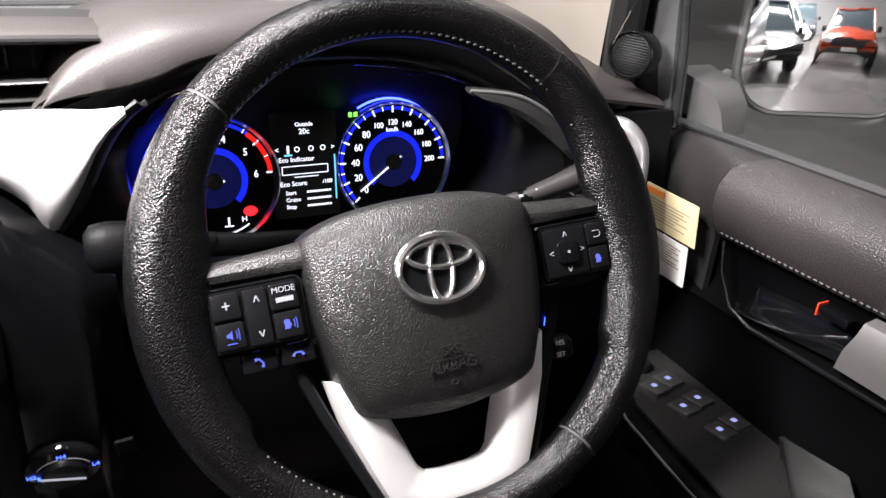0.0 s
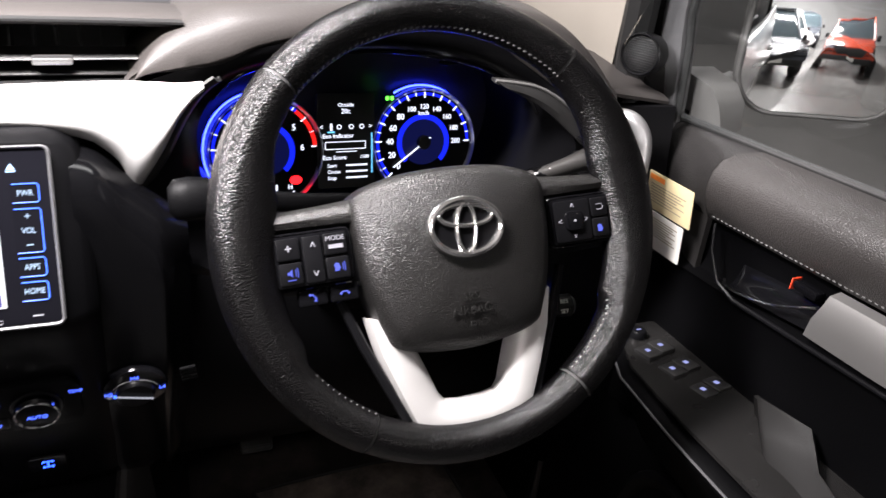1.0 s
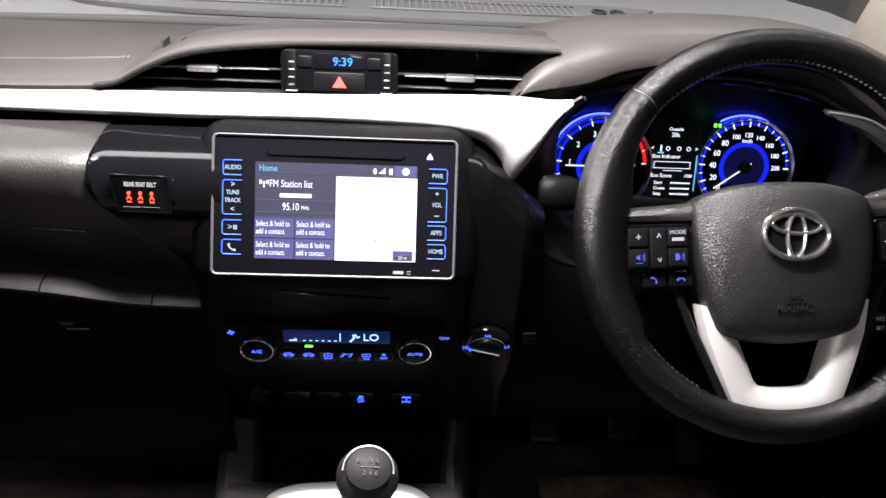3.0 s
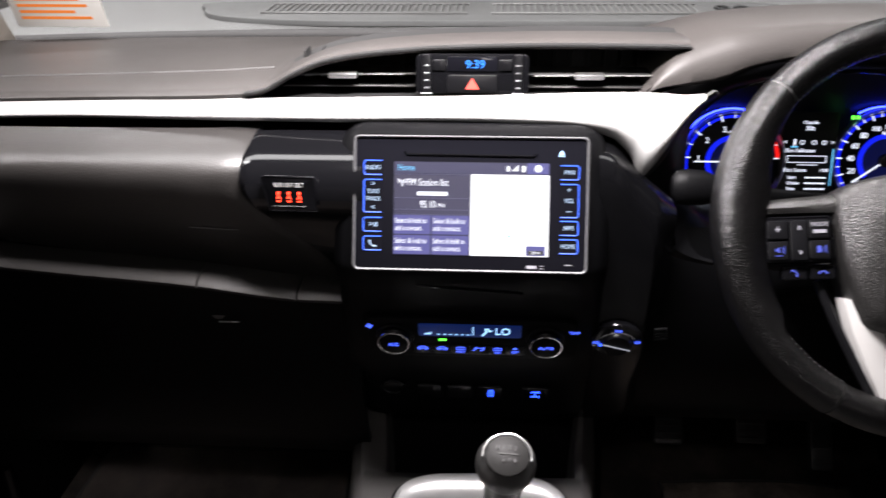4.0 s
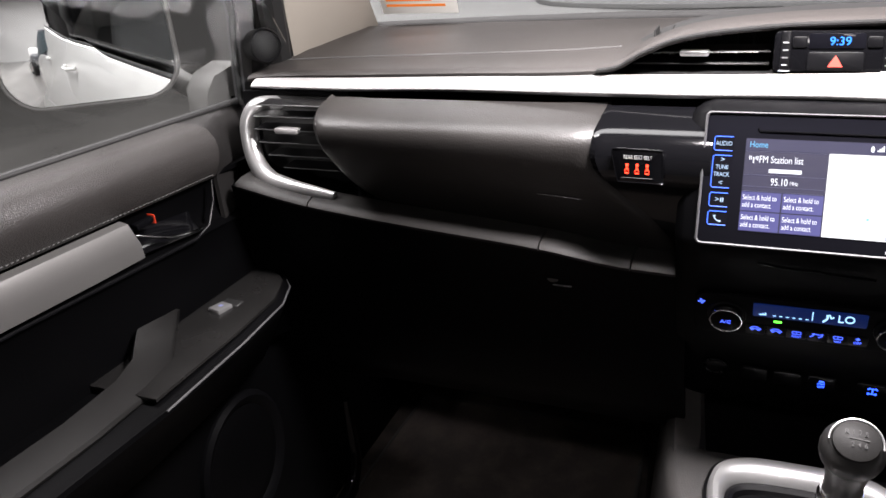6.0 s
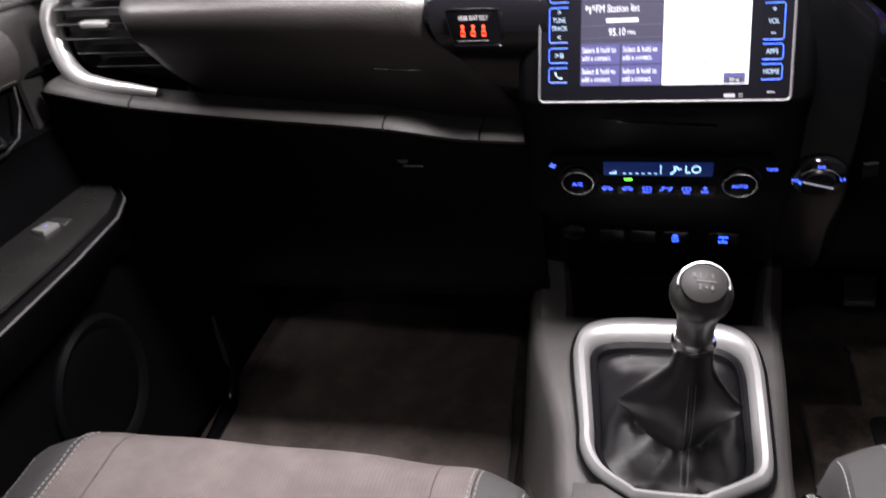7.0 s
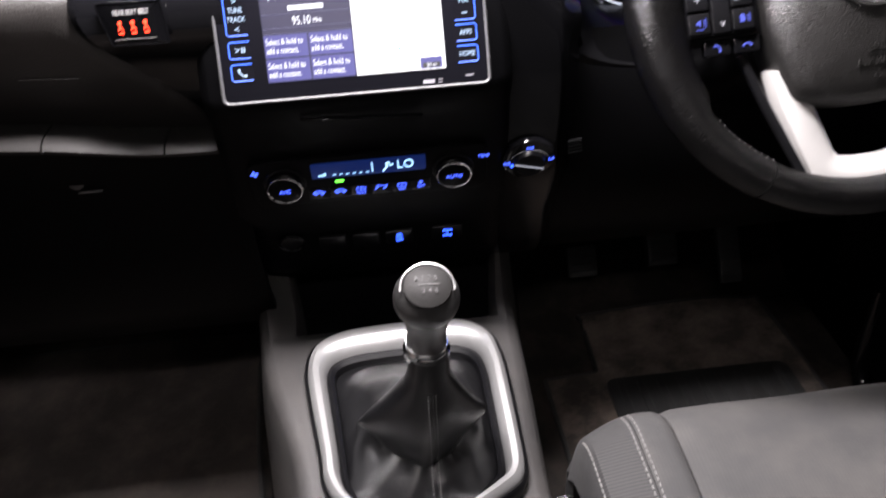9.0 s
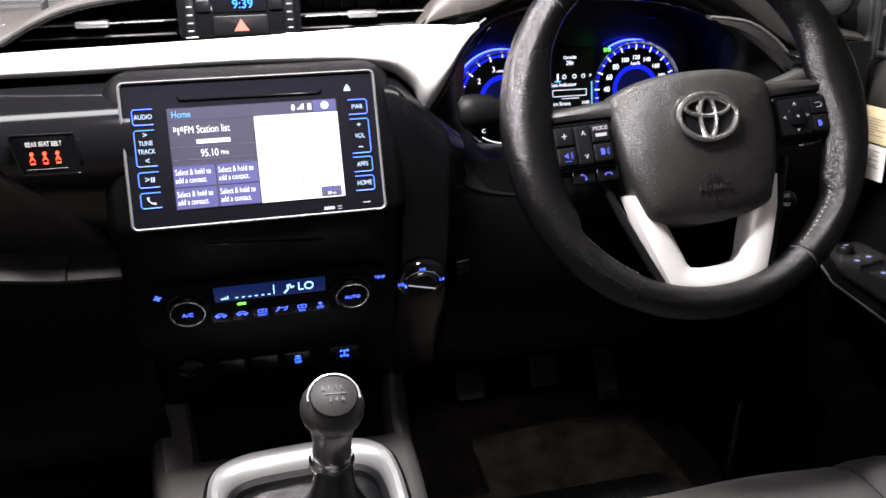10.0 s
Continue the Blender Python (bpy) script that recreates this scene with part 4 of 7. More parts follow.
SEAMS = (45.7, 134.6, 238.3, 302.2)
part("rim_top", rim_arc(46.1, 134.2, 0.0160), LEATHER, wheel)
part("rim_side", rim_arc(135.0, 237.9, 0.0168, 72), LEATHER, wheel)
part("rim_side", rim_arc(-57.4, 45.3, 0.0168, 72), LEATHER, wheel)
part("rim_bottom", rim_arc(238.7, 301.8), LEATHER, wheel)
for q in SEAMS:
    part("rim_seam", rim_arc(q - 0.35, q + 0.35, 0.0152, 1), RUBBER, wheel)
b = bmesh.new()
for q0, q1 in ((-56, -36), (46.5, 133.5), (34, 45), (136, 146), (217, 237)):
    k = int((q1 - q0) / 1.9)
    for i in range(k + 1):
        q = radians(q0 + (q1 - q0) * i / k)
        mm = WC @ Matrix.Rotation(q, 4, "Z") @ pose(RW - 0.0146, 0, 0.0078, 0, -35, 25)
        rbox(b, (0, 0, 0), (0.0012, 0.0030, 0.0010), 0.0003, 1, mm)
# a bolder laced seam on the right-hand grip
for i in range(26):
    q = radians(-34 + i * 2.6)
    for lean in (-38, 38):
        mm = WC @ Matrix.Rotation(q, 4, "Z") @ pose(RW - 0.0150 - 0.55 * web(math.degrees(q)), 0, 0.0085 - 0.10 * web(math.degrees(q)), 0, -25, lean)
        rbox(b, (0, 0, 0), (0.0062, 0.0011, 0.0010), 0.0003, 1, mm)
st = part("rim_stitching", b, RIM_THREAD, wheel, "grey stitching inside the rim")
tagged(st, kind="stuff")

# airbag cover
COVER = spline([(-0.077, 0.033, 0), (-0.045, 0.0445, 0), (0, 0.0475, 0), (0.045, 0.0445, 0), (0.077, 0.033, 0), (0.0825, 0.015, 0), (0.080, -0.03, 0), (0.070, -0.072, 0), (0.056, -0.090, 0),
                (0, -0.098, 0), (-0.056, -0.090, 0), (-0.070, -0.072, 0), (-0.080, -0.03, 0), (-0.0825, 0.015, 0)], 5, True)
b = bmesh.new()
secs = []
for s, h in ((0.94, -0.035), (1.0, -0.02), (1.0, 0.0), (0.985, 0.008), (0.94, 0.0135), (0.86, 0.0165), (0.72, 0.0185), (0.5, 0.0200), (0.28, 0.0207), (0.1, 0.021)):
    secs.append([WC @ V((p.x * s, (p.y + 0.02) * s - 0.02, h + 0.006 * (1 - (((p.y + 0.02) * s) / 0.08) ** 2) - 0.004 * (p.x * s / 0.08) ** 2)) for p in COVER])
loft(b, secs)
part("airbag_cover", b, AIRBAG, wheel, "grained grey airbag cover")
for w, size, y, z in (("SRS", 0.0092, -0.055, 0.0256), ("AIRBAG", 0.0098, -0.0655, 0.0243)):
    b = bmesh.new()
    text_mesh(b, w, size, WC @ Matrix.Translation((-0.001, y, z)), depth=0.0005)
    part("cover_word", b, AIRBAG, wheel, "embossed dark word")
b = bmesh.new()
rbox(b, (-0.001, -0.0602, 0.0252), (0.022, 0.0007, 0.0008), 0, 1, WC)
part("cover_line", b, GREY_INK, wheel)
b = bmesh.new()
frame_ring(b, rrect(0.0050, 0.0035, 0.0008), rrect(0.0038, 0.0023, 0.0005), WC @ Matrix.Translation((-0.001, -0.0765, 0.0222)), 0.0008, 0.0001)
part("cover_mark", b, GREY_INK, wheel)

# emblem: an oval ring with two crossing ovals, chrome
me = WC @ pose(0, -0.0015, 0.0268, 0, 0, -4)
b = bmesh.new()


def hoop(bb, cx, cy, a, c, r, m, n=48):
    tube(bb, [m @ V((cx + a * math.cos(2 * math.pi * i / n), cy + c * math.sin(2 * math.pi * i / n), 0.0035)) for i in range(n)], r, 8, True)


hoop(b, 0, 0, 0.0290, 0.0210, 0.0029, me)
hoop(b, 0, 0.0088, 0.0220, 0.0080, 0.0021, me)
hoop(b, 0, -0.001, 0.0078, 0.0192, 0.0021, me)
part("emblem", b, EMBLEM, wheel, "chrome oval emblem")
b = bmesh.new()
plate(b, oval(0.0285, 0.0205, 40), me, 0.002, 0.0006)
part("emblem_base", b, SMOOTH, wheel)

# side spokes with button pads, and the silver lower spoke
SPEAKER = [(-0.0026, -0.0011), (-0.0010, -0.0011), (0.0008, -0.0028), (0.0008, 0.0028), (-0.0010, 0.0011), (-0.0026, 0.0011)]
TALKER = [(-0.0030, -0.0030), (0.0006, -0.0030), (0.0006, -0.0016), (0.0018, -0.0012), (0.0010, 0.0004), (0.0004, 0.0026), (-0.0018, 0.0032), (-0.0032, 0.0016), (-0.0026, -0.0008)]
for s in (-1, 1):
    for nm, rows_, material in (("side_spoke", ((0.066, 0.011, 0.0315, 0.004), (0.10, 0.0115, 0.0285, 0.006), (0.135, 0.0120, 0.0265, 0.006), (0.150, 0.0125, 0.0265, 0.004)), AIRBAG),
                                ("pad_carrier", ((0.066, -0.034, 0.0105, 0.000), (0.10, -0.035, 0.0110, 0.0015), (0.135, -0.034, 0.0115, 0.0015), (0.147, -0.028, 0.0115, -0.001)), SMOOTH)):
        b = bmesh.new()
        secs = []
        for x, y0, y1, h in rows_:
            secs.append([WC @ V((s * x, y, z)) for y, z in ((y0, -0.014), (y0 - 0.001, -0.004), (y0 + 0.003, h), ((y0 + y1) / 2, h + 0.002), (y1 - 0.004, h), (y1 + 0.001, -0.003), (y1, -0.014))])
        loft(b, secs)
        part(nm, b, material, wheel)
    b = bmesh.new()
    mp = WC @ pose(s * 0.1155, -0.0095, 0.003, 0, 0, 0)
    plate(b, rrect(0.058, 0.038, 0.004), mp, 0.0045, 0.001)
    pad = part("button_pad", b, GLOSS, wheel, "glossy black button pad")
    if s < 0:
        for (x, y, w, h) in ((-0.0175, 0.0095, 0.017, 0.016), (-0.0175, -0.0085, 0.017, 0.016), (0.0005, 0.0, 0.014, 0.0345), (0.018, 0.0095, 0.017, 0.016), (0.018, -0.0085, 0.017, 0.016)):
            b = bmesh.new()
            plate(b, rrect(w, h, 0.0015), mp @ Matrix.Translation((x, y, 0.004)), 0.003, 0.0008)
            part("button", b, SMOOTH, pad)
        b = bmesh.new()
        text_mesh(b, "+", 0.010, mp @ Matrix.Translation((-0.0175, 0.0095, 0.0073)))
        text_mesh(b, "MODE", 0.0052, mp @ Matrix.Translation((0.018, 0.0135, 0.0073)))
        for w, sy in (("<", 0.011), (">", -0.0105)):
            text_mesh(b, w, 0.008, mp @ Matrix.Translation((0.0005, sy, 0.0073)) @ Matrix.Rotation(radians(-90), 4, "Z"))
        rbox(b, (0.018, 0.0075, 0.0073), (0.011, 0.003, 0.0003), 0, 1, mp)
        part("button_text", b, WHEEL_INK, pad)
        for x, y in ((-0.0175, -0.0085), (0.018, -0.0085)):
            b = bmesh.new()
            plate(b, SPEAKER if x < 0 else TALKER, mp @ Matrix.Translation((x, y + 0.0005, 0.0070)), 0.0005, 0)
            if x < 0:
                rbox(b, (x, y - 0.0045, 0.0074), (0.006, 0.0007, 0.0003), 0, 1, mp)
            for d in (0.0030, 0.0044):
                tube(b, [mp @ V((x + d + 0.0006 * math.cos(q), y + 0.0005 + 0.45 * d * math.sin(q) * 2, 0.0074)) for q in (-1.1, -0.4, 0.4, 1.1)], 0.0003, 4)
            part("button_symbol", b, BLUE_DIM, pad)
        # telephone paddles below the pad
        for x in (-0.004, 0.020):
            b = bmesh.new()
            plate(b, rrect(0.022, 0.013, 0.002), WC @ pose(-0.114 + x, -0.0375, -0.002), 0.006, 0.0015)
            ph = part("phone_button", b, GLOSS, wheel)
            b = bmesh.new()
            mh = WC @ pose(-0.114 + x, -0.0375, -0.002, 0, 0, -50 if x < 0 else 0)
            tube(b, [mh @ V(p) for p in ((-0.0034, -0.0012, 0.0063), (-0.0018, 0.0008, 0.0063), (0.0018, 0.0008, 0.0063), (0.0034, -0.0012, 0.0063))], [0.0011, 0.0006, 0.0006, 0.0011], 5)
            part("phone_symbol", b, BLUE_DIM, ph)
    else:
        for (x, y, w, h) in ((-0.009, 0.0, 0.034, 0.034), (0.0175, 0.0088, 0.016, 0.0155), (0.0175, -0.0085, 0.016, 0.0155)):
            b = bmesh.new()
            plate(b, rrect(w, h, 0.002), mp @ Matrix.Translation((x, y, 0.004)), 0.002, 0.0008)
            part("button", b, SMOOTH, pad)
        b = bmesh.new()
        plate(b, rrect(0.0165, 0.0165, 0.004), mp @ Matrix.Translation((-0.009, 0, 0.006)), 0.003, 0.001)
        part("joystick_button", b, GLOSS, pad)
        b = bmesh.new()
        rbox(b, (-0.009, 0, 0.0093), (0.002, 0.002, 0.0003), 0, 1, mp)
        for w, x, y in (("<", -0.0215, 0), (">", 0.0035, 0)):
            text_mesh(b, w, 0.007, mp @ Matrix.Translation((x, y, 0.0063)))
        for w, x, y in (("<", -0.009, 0.0128), (">", -0.009, -0.0128)):
            text_mesh(b, w, 0.007, mp @ Matrix.Translation((x, y, 0.0063)) @ Matrix.Rotation(radians(-90), 4, "Z"))
        tube(b, [mp @ V((0.0175 + x, 0.0088 + y, 0.0065)) for x, y in ((-0.0028, -0.0022), (0.0018, -0.0022), (0.0030, -0.0010), (0.0030, 0.0010), (0.0018, 0.0022), (-0.0034, 0.0022))], 0.00035, 4)
        part("button_text", b, WHEEL_INK, pad)
        b = bmesh.new()
        plate(b, TALKER, mp @ Matrix.Translation((0.0168, -0.0090, 0.0060)), 0.0005, 0)
        part("button_symbol", b, BLUE_DIM, pad)
    b = bmesh.new()
    frame_ring(b, rrect(0.0625, 0.0425, 0.005), rrect(0.058, 0.038, 0.004), WC @ pose(s * 0.1155, -0.0095, 0.001), 0.005, 0.001)
    part("pad_frame", b, GLOSS, wheel)

LOW_OUT = [(-0.080, -0.060), (-0.074, -0.090), (-0.063, -0.122), (-0.053, -0.148), (-0.045, -0.158), (-0.02, -0.1635), (0.02, -0.1635), (0.045, -0.158), (0.053, -0.148), (0.063, -0.122), (0.074, -0.090), (0.080, -0.060)]
LOW_IN = [(-0.046, -0.070), (-0.040, -0.095), (-0.033, -0.113), (-0.027, -0.130), (-0.022, -0.136), (-0.010, -0.138), (0.010, -0.138), (0.022, -0.136), (0.027, -0.130), (0.033, -0.113), (0.040, -0.095), (0.046, -0.070)]
b = bmesh.new()
secs = []
for (x0, y0), (x1, y1) in zip(LOW_OUT, LOW_IN):
    hz = 0.004 - 0.010 * max(0, min(1, (-0.10 - y0) / 0.06)) * 0.3
    lp = lambda t: (x0 + (x1 - x0) * t, y0 + (y1 - y0) * t)
    sec = []
    for t, z in ((0, -0.010), (0.0, -0.002), (0.07, hz + 0.001), (0.3, hz + 0.003), (0.7, hz + 0.001), (0.92, hz - 0.004), (1, hz - 0.010), (1, -0.014)):
        xx, yy = lp(t)
        sec.append(WC @ V((xx, yy, z)))
    secs.append(sec)
loft(b, secs)
part("lower_spoke", b, SPOKE_SILVER, wheel, "satin silver lower spoke")
for s in (-1, 1):
    b = bmesh.new()
    tube(b, [WC @ V((s * x, y, z)) for x, y, z in ((0.096, -0.045, -0.006), (0.084, -0.080, -0.005), (0.071, -0.112, -0.004), (0.056, -0.148, -0.003))], 0.004, 8)
    part("spoke_edge", b, SMOOTH, wheel)

# column shroud and stalks
column = thing("steering_column", "black steering column shroud", "steering column", W0)
b = bmesh.new()
secs = []
for z, w, h, cy in ((-0.022, 0.045, 0.036, -0.014), (-0.035, 0.058, 0.044, -0.018), (-0.10, 0.064, 0.048, -0.021), (-0.21, 0.075, 0.055, -0.026), (-0.30, 0.085, 0.060, -0.034)):
    secs.append([W0 @ V((x, y, z)) for x, y in rrect(2 * w, 2 * h, 0.03, 5, 0, cy)])
loft(b, secs)
part("shroud", b, PLASTIC, column)


def stalk(name, pts, radii, squash, label, marks, material=SMOOTH):
    b = bmesh.new()
    pts = [W0 @ V(p) for p in pts]
    tube(b, pts, radii, 14, squash=squash, up=W0.to_3x3() @ V((0, 1, 0)))
    st = part(name, b, material, column, label)
    b = bmesh.new()
    tube(b, [pts[1].lerp(pts[2], 0.55), pts[1].lerp(pts[2], 0.95)], radii[2] * 1.06, 14, squash=squash)
    part("collar", b, PLASTIC, st)
    for t in marks:
        b = bmesh.new()
        p = pts[2].lerp(pts[3], t)
        rbox(b, p + (W0.to_3x3() @ V((0, 0.002, radii[2] * squash))), (0.004, 0.0025, 0.0045), 0.0006, 1)
        part("stalk_symbol", b, WHITE_INK, st)
    return st


stalk("wiper_stalk", ((-0.05, 0.020, -0.080), (-0.10, 0.022, -0.078), (-0.150, 0.027, -0.075), (-0.170, 0.029, -0.074), (-0.180, 0.0302, -0.073), (-0.196, 0.031, -0.072), (-0.206, 0.031, -0.072), (-0.2105, 0.031, -0.072)),
      [0.0045, 0.005, 0.0055, 0.0085, 0.0105, 0.0108, 0.0098, 0.0062], 1.65, "dark lever with a flattened paddle end", (), PLASTIC)
stalk("light_stalk", ((0.05, 0.022, -0.080), (0.100, 0.030, -0.077), (0.125, 0.033, -0.076), (0.155, 0.040, -0.075), (0.172, 0.044, -0.075), (0.183, 0.044, -0.075)),
      [0.006, 0.007, 0.0095, 0.0120, 0.0150, 0.011], 0.75, "dark lever with white symbols", (-0.35, 0.15, 0.5), STALK_GREY)
mc = W0 @ pose(0.1155, -0.089, -0.055)
b = bmesh.new()
tube(b, [mc @ V((-0.06, 0.01, -0.01)), mc @ V((-0.010, 0, 0)), mc @ V((0.012, 0, 0.003)), mc @ V((0.015, 0, 0.003))], [0.005, 0.0095, 0.0105, 0.007], 14)
cr = part("cruise_stalk", b, SMOOTH, column, "short lever with white words")
for w, y in (("RES", 0.0045), ("SET", -0.0045)):
    b = bmesh.new()
    text_mesh(b, w, 0.0052, mc @ Matrix.Translation((0.002, y, 0.0118)))
    part("stalk_word", b, PAPER, cr)
# ---------- touch-screen unit ----------
HM = face_m(0, 0.0, 0.80, 23.7) @ Matrix.Translation((0, 0.0668, 0))
unit = thing("head_unit", "wide touch-screen radio unit with a silver rim, switched on", "car radio", HM)
b = bmesh.new()
plate(b, rrect(0.231, 0.1325, 0.005), HM @ Matrix.Translation((0, 0, -0.030)), 0.031, 0.001)
part("body", b, SCREEN_BLACK, unit, "glossy black front")
b = bmesh.new()
frame_ring(b, rrect(0.2335, 0.1350, 0.006), rrect(0.2285, 0.1300, 0.004), HM @ Matrix.Translation((0, 0, -0.004)), 0.0075, 0.0012)
part("rim", b, RIM_GREY, unit, "thin silver rim")
Z = 0.0012
SX, SY = 0.001, -0.0048


def flat(name, w, h, cx, cy, material, parent, z=Z, r=0.0006):
    b = bmesh.new()
    plate(b, rrect(w, h, r, 2, cx, cy), HM @ Matrix.Translation((0, 0, z)), 0.0003, 0.0)
    return part(name, b, material, parent)


screen = flat("screen", 0.154, 0.0925, SX, SY, NAVY_LIT, unit)
flat("title_bar", 0.154, 0.0115, SX, 0.0356, glow("title_display", (0.02, 0.02, 0.07), 1.0), screen, Z + 0.0003)
flat("map_pane", 0.0775, 0.0805, 0.0393, -0.0106, WHITE_LIT, screen, Z + 0.0003)
flat("settings_button", 0.021, 0.0105, 0.0665, 0.0360, BUTTON_LIT, screen, Z + 0.0006)
flat("radio_pane", 0.0745, 0.0395, -0.0380, 0.0092, glow("dark_pane", (0.02, 0.018, 0.055), 1.0), screen, Z + 0.0003)
for cx in (-0.0572, -0.0190):
    for cy in (-0.0210, -0.0410):
        bt = flat("contact_button", 0.0368, 0.0188, cx, cy, BUTTON_LIT, screen, Z + 0.0003)
        b = bmesh.new()
        for w, dy in (("Select & hold to", 0.0037), ("add a contact.", -0.0036)):
            text_mesh(b, w, 0.0074, HM @ Matrix.Translation((cx - 0.0172, cy + dy, Z + 0.0008)), "LEFT", 0.0001, 0.66)
        part("button_text", b, SCREEN_WHITE, bt)
b = bmesh.new()
text_mesh(b, "FM Station list", 0.0098, HM @ Matrix.Translation((-0.0625, 0.0208, Z + 0.0008)), "LEFT", 0.0001, 0.72)
text_mesh(b, "95.10", 0.0100, HM @ Matrix.Translation((-0.0500, -0.0010, Z + 0.0008)), "LEFT", 0.0001, 0.72)
text_mesh(b, "MHz", 0.0055, HM @ Matrix.Translation((-0.0323, -0.0016, Z + 0.0008)), "LEFT", 0.0001, 0.72)
rbox(b, (-0.0375, 0.0100, Z + 0.0008), (0.030, 0.0038, 0.0002), 0, 1, HM)
part("radio_text", b, SCREEN_WHITE, screen)
b = bmesh.new()
rbox(b, (-0.0675, 0.0200, Z + 0.0008), (0.0012, 0.006, 0.0002), 0, 1, HM)
for q in (-1, 1):
    for d in (0.0022, 0.0038):
        rbox(b, (-0.0675 + q * d, 0.0222, Z + 0.0008), (0.0008, 0.0018 + d * 0.7, 0.0002), 0, 1, HM)
part("mast_symbol", b, SCREEN_WHITE, screen)
b = bmesh.new()
for y in (0.0055, -0.0060, 0.0290, -0.0108):
    b = bmesh.new()
    rbox(b, (-0.038, y, Z + 0.00075), (0.074, 0.0003, 0.0002), 0, 1, HM)
    part("pane_line", b, CYAN_DIM, screen)
b = bmesh.new()
text_mesh(b, "Home", 0.0088, HM @ Matrix.Translation((-0.0725, 0.0353, Z + 0.0008)), "LEFT", 0.0001, 0.78)
part("title_word", b, CYAN_LIT, screen)
b = bmesh.new()
for i in range(4):
    rbox(b, (0.0418 + i * 0.0016, 0.0340 + i * 0.0007, Z + 0.0008), (0.0012, 0.0014 + i * 0.0014, 0.0002), 0, 1, HM)
part("signal_symbol", b, SCREEN_WHITE, screen)
b = bmesh.new()
rbox(b, (0.0525, 0.0355, Z + 0.0008), (0.0034, 0.006, 0.0002), 0, 1, HM)
part("battery_symbol", b, SCREEN_WHITE, screen)
b = bmesh.new()
plate(b, oval(0.0017, 0.0030, 12, 0.0373, 0.0355), HM @ Matrix.Translation((0, 0, Z + 0.0005)), 0.0003, 0)
part("phone_link_symbol", b, SCREEN_WHITE, screen)
b = bmesh.new()
plate(b, oval(0.0037, 0.0037, 10, 0.0668, 0.0360), HM @ Matrix.Translation((0, 0, Z + 0.0008)), 0.0003, 0)
part("cog_symbol", b, SCREEN_WHITE, screen)
sc = flat("scale_box", 0.019, 0.0095, 0.0655, -0.0452, BUTTON_LIT, screen, Z + 0.0006)
flat("scale_inset", 0.015, 0.0042, 0.0655, -0.0470, DARK, sc, Z + 0.0009)
b = bmesh.new()
text_mesh(b, "20 m", 0.0042, HM @ Matrix.Translation((0.0655, -0.0470, Z + 0.0014)), depth=0.0001)
part("scale_text", b, SCREEN_WHITE, sc)
b = bmesh.new()
plate(b, oval(0.0016, 0.0010, 8, 0.0392, -0.0312), HM @ Matrix.Translation((0, 0, Z + 0.0006)), 0.0003, 0)
part("map_marker", b, CYAN_LIT, screen)

# keys outlined in blue light on both sides
SIDE_KEYS = (("AUDIO", -0.0968, 0.0352, 0.0140), ("TUNE", -0.0968, 0.0070, 0.0325), ("play", -0.0968, -0.0215, 0.0138), ("call", -0.0968, -0.0402, 0.0138),
        ("PWR", 0.0975, 0.0325, 0.0138), ("VOL", 0.0975, 0.0048, 0.0325), ("APPS", 0.0975, -0.0222, 0.0138), ("HOME", 0.0975, -0.0402, 0.0138))
for word, cx, cy, h in SIDE_KEYS:
    side = -1 if cx < 0 else 1
    key = flat("key", 0.0190, h, cx, cy, SCREEN_BLACK, unit, 0.0009)
    b = bmesh.new()
    x0, x1 = cx - side * 0.0085, cx + side * 0.0093
    pts = [(x0, cy + h / 2), (x1 - side * 0.0015, cy + h / 2), (x1, cy + h / 2 - 0.0015), (x1, cy - h / 2 + 0.0015), (x1 - side * 0.0015, cy - h / 2), (x0, cy - h / 2)]
    tube(b, [HM @ V((x, y, 0.0016)) for x, y in pts], 0.00045, 6)
    part("key_outline", b, KEY_BLUE, key)
    b = bmesh.new()
    mk = lambda x, y: HM @ Matrix.Translation((x, y, 0.0014))
    if word == "TUNE":
        text_mesh(b, "TUNE", 0.0060, mk(cx, cy + 0.0045), squeeze=0.8)
        text_mesh(b, "TRACK", 0.0060, mk(cx, cy - 0.0030), squeeze=0.8)
        text_mesh(b, ">", 0.0075, mk(cx, cy + 0.0120))
        text_mesh(b, "<", 0.0075, mk(cx, cy - 0.0115))
    elif word == "VOL":
        text_mesh(b, "VOL", 0.0062, mk(cx, cy), squeeze=0.8)
        text_mesh(b, "+", 0.0075, mk(cx, cy + 0.0105))
        rbox(b, (cx, cy - 0.0105, 0.0015), (0.0045, 0.0008, 0.0002), 0, 1, HM)
    elif word == "play":
        text_mesh(b, ">", 0.0080, mk(cx - 0.002, cy))
        for d in (0.0018, 0.0038):
            rbox(b, (cx + d, cy, 0.0015), (0.0011, 0.0045, 0.0002), 0, 1, HM)
    elif word == "call":
        pts = [(cx - 0.003, cy + 0.003), (cx - 0.0025, cy - 0.0002), (cx + 0.0002, cy - 0.0026), (cx + 0.0035, cy - 0.0030)]
        tube(b, [HM @ V((x, y, 0.0015)) for x, y in pts], [0.0013, 0.0006, 0.0006, 0.0013], 6)
    else:
        text_mesh(b, word, 0.0062, mk(cx, cy), squeeze=0.8)
    part("key_word", b, KEY_PALE, key)
b = bmesh.new()
tube(b, [HM @ V((x, y, 0.0016)) for x, y in ((-0.0655, 0.0520), (-0.064, 0.0490), (0.062, 0.0482), (0.0650, 0.0508))], 0.0011, 8)
part("disc_slot", b, GLOSS, unit, "narrow disc slot")
b = bmesh.new()
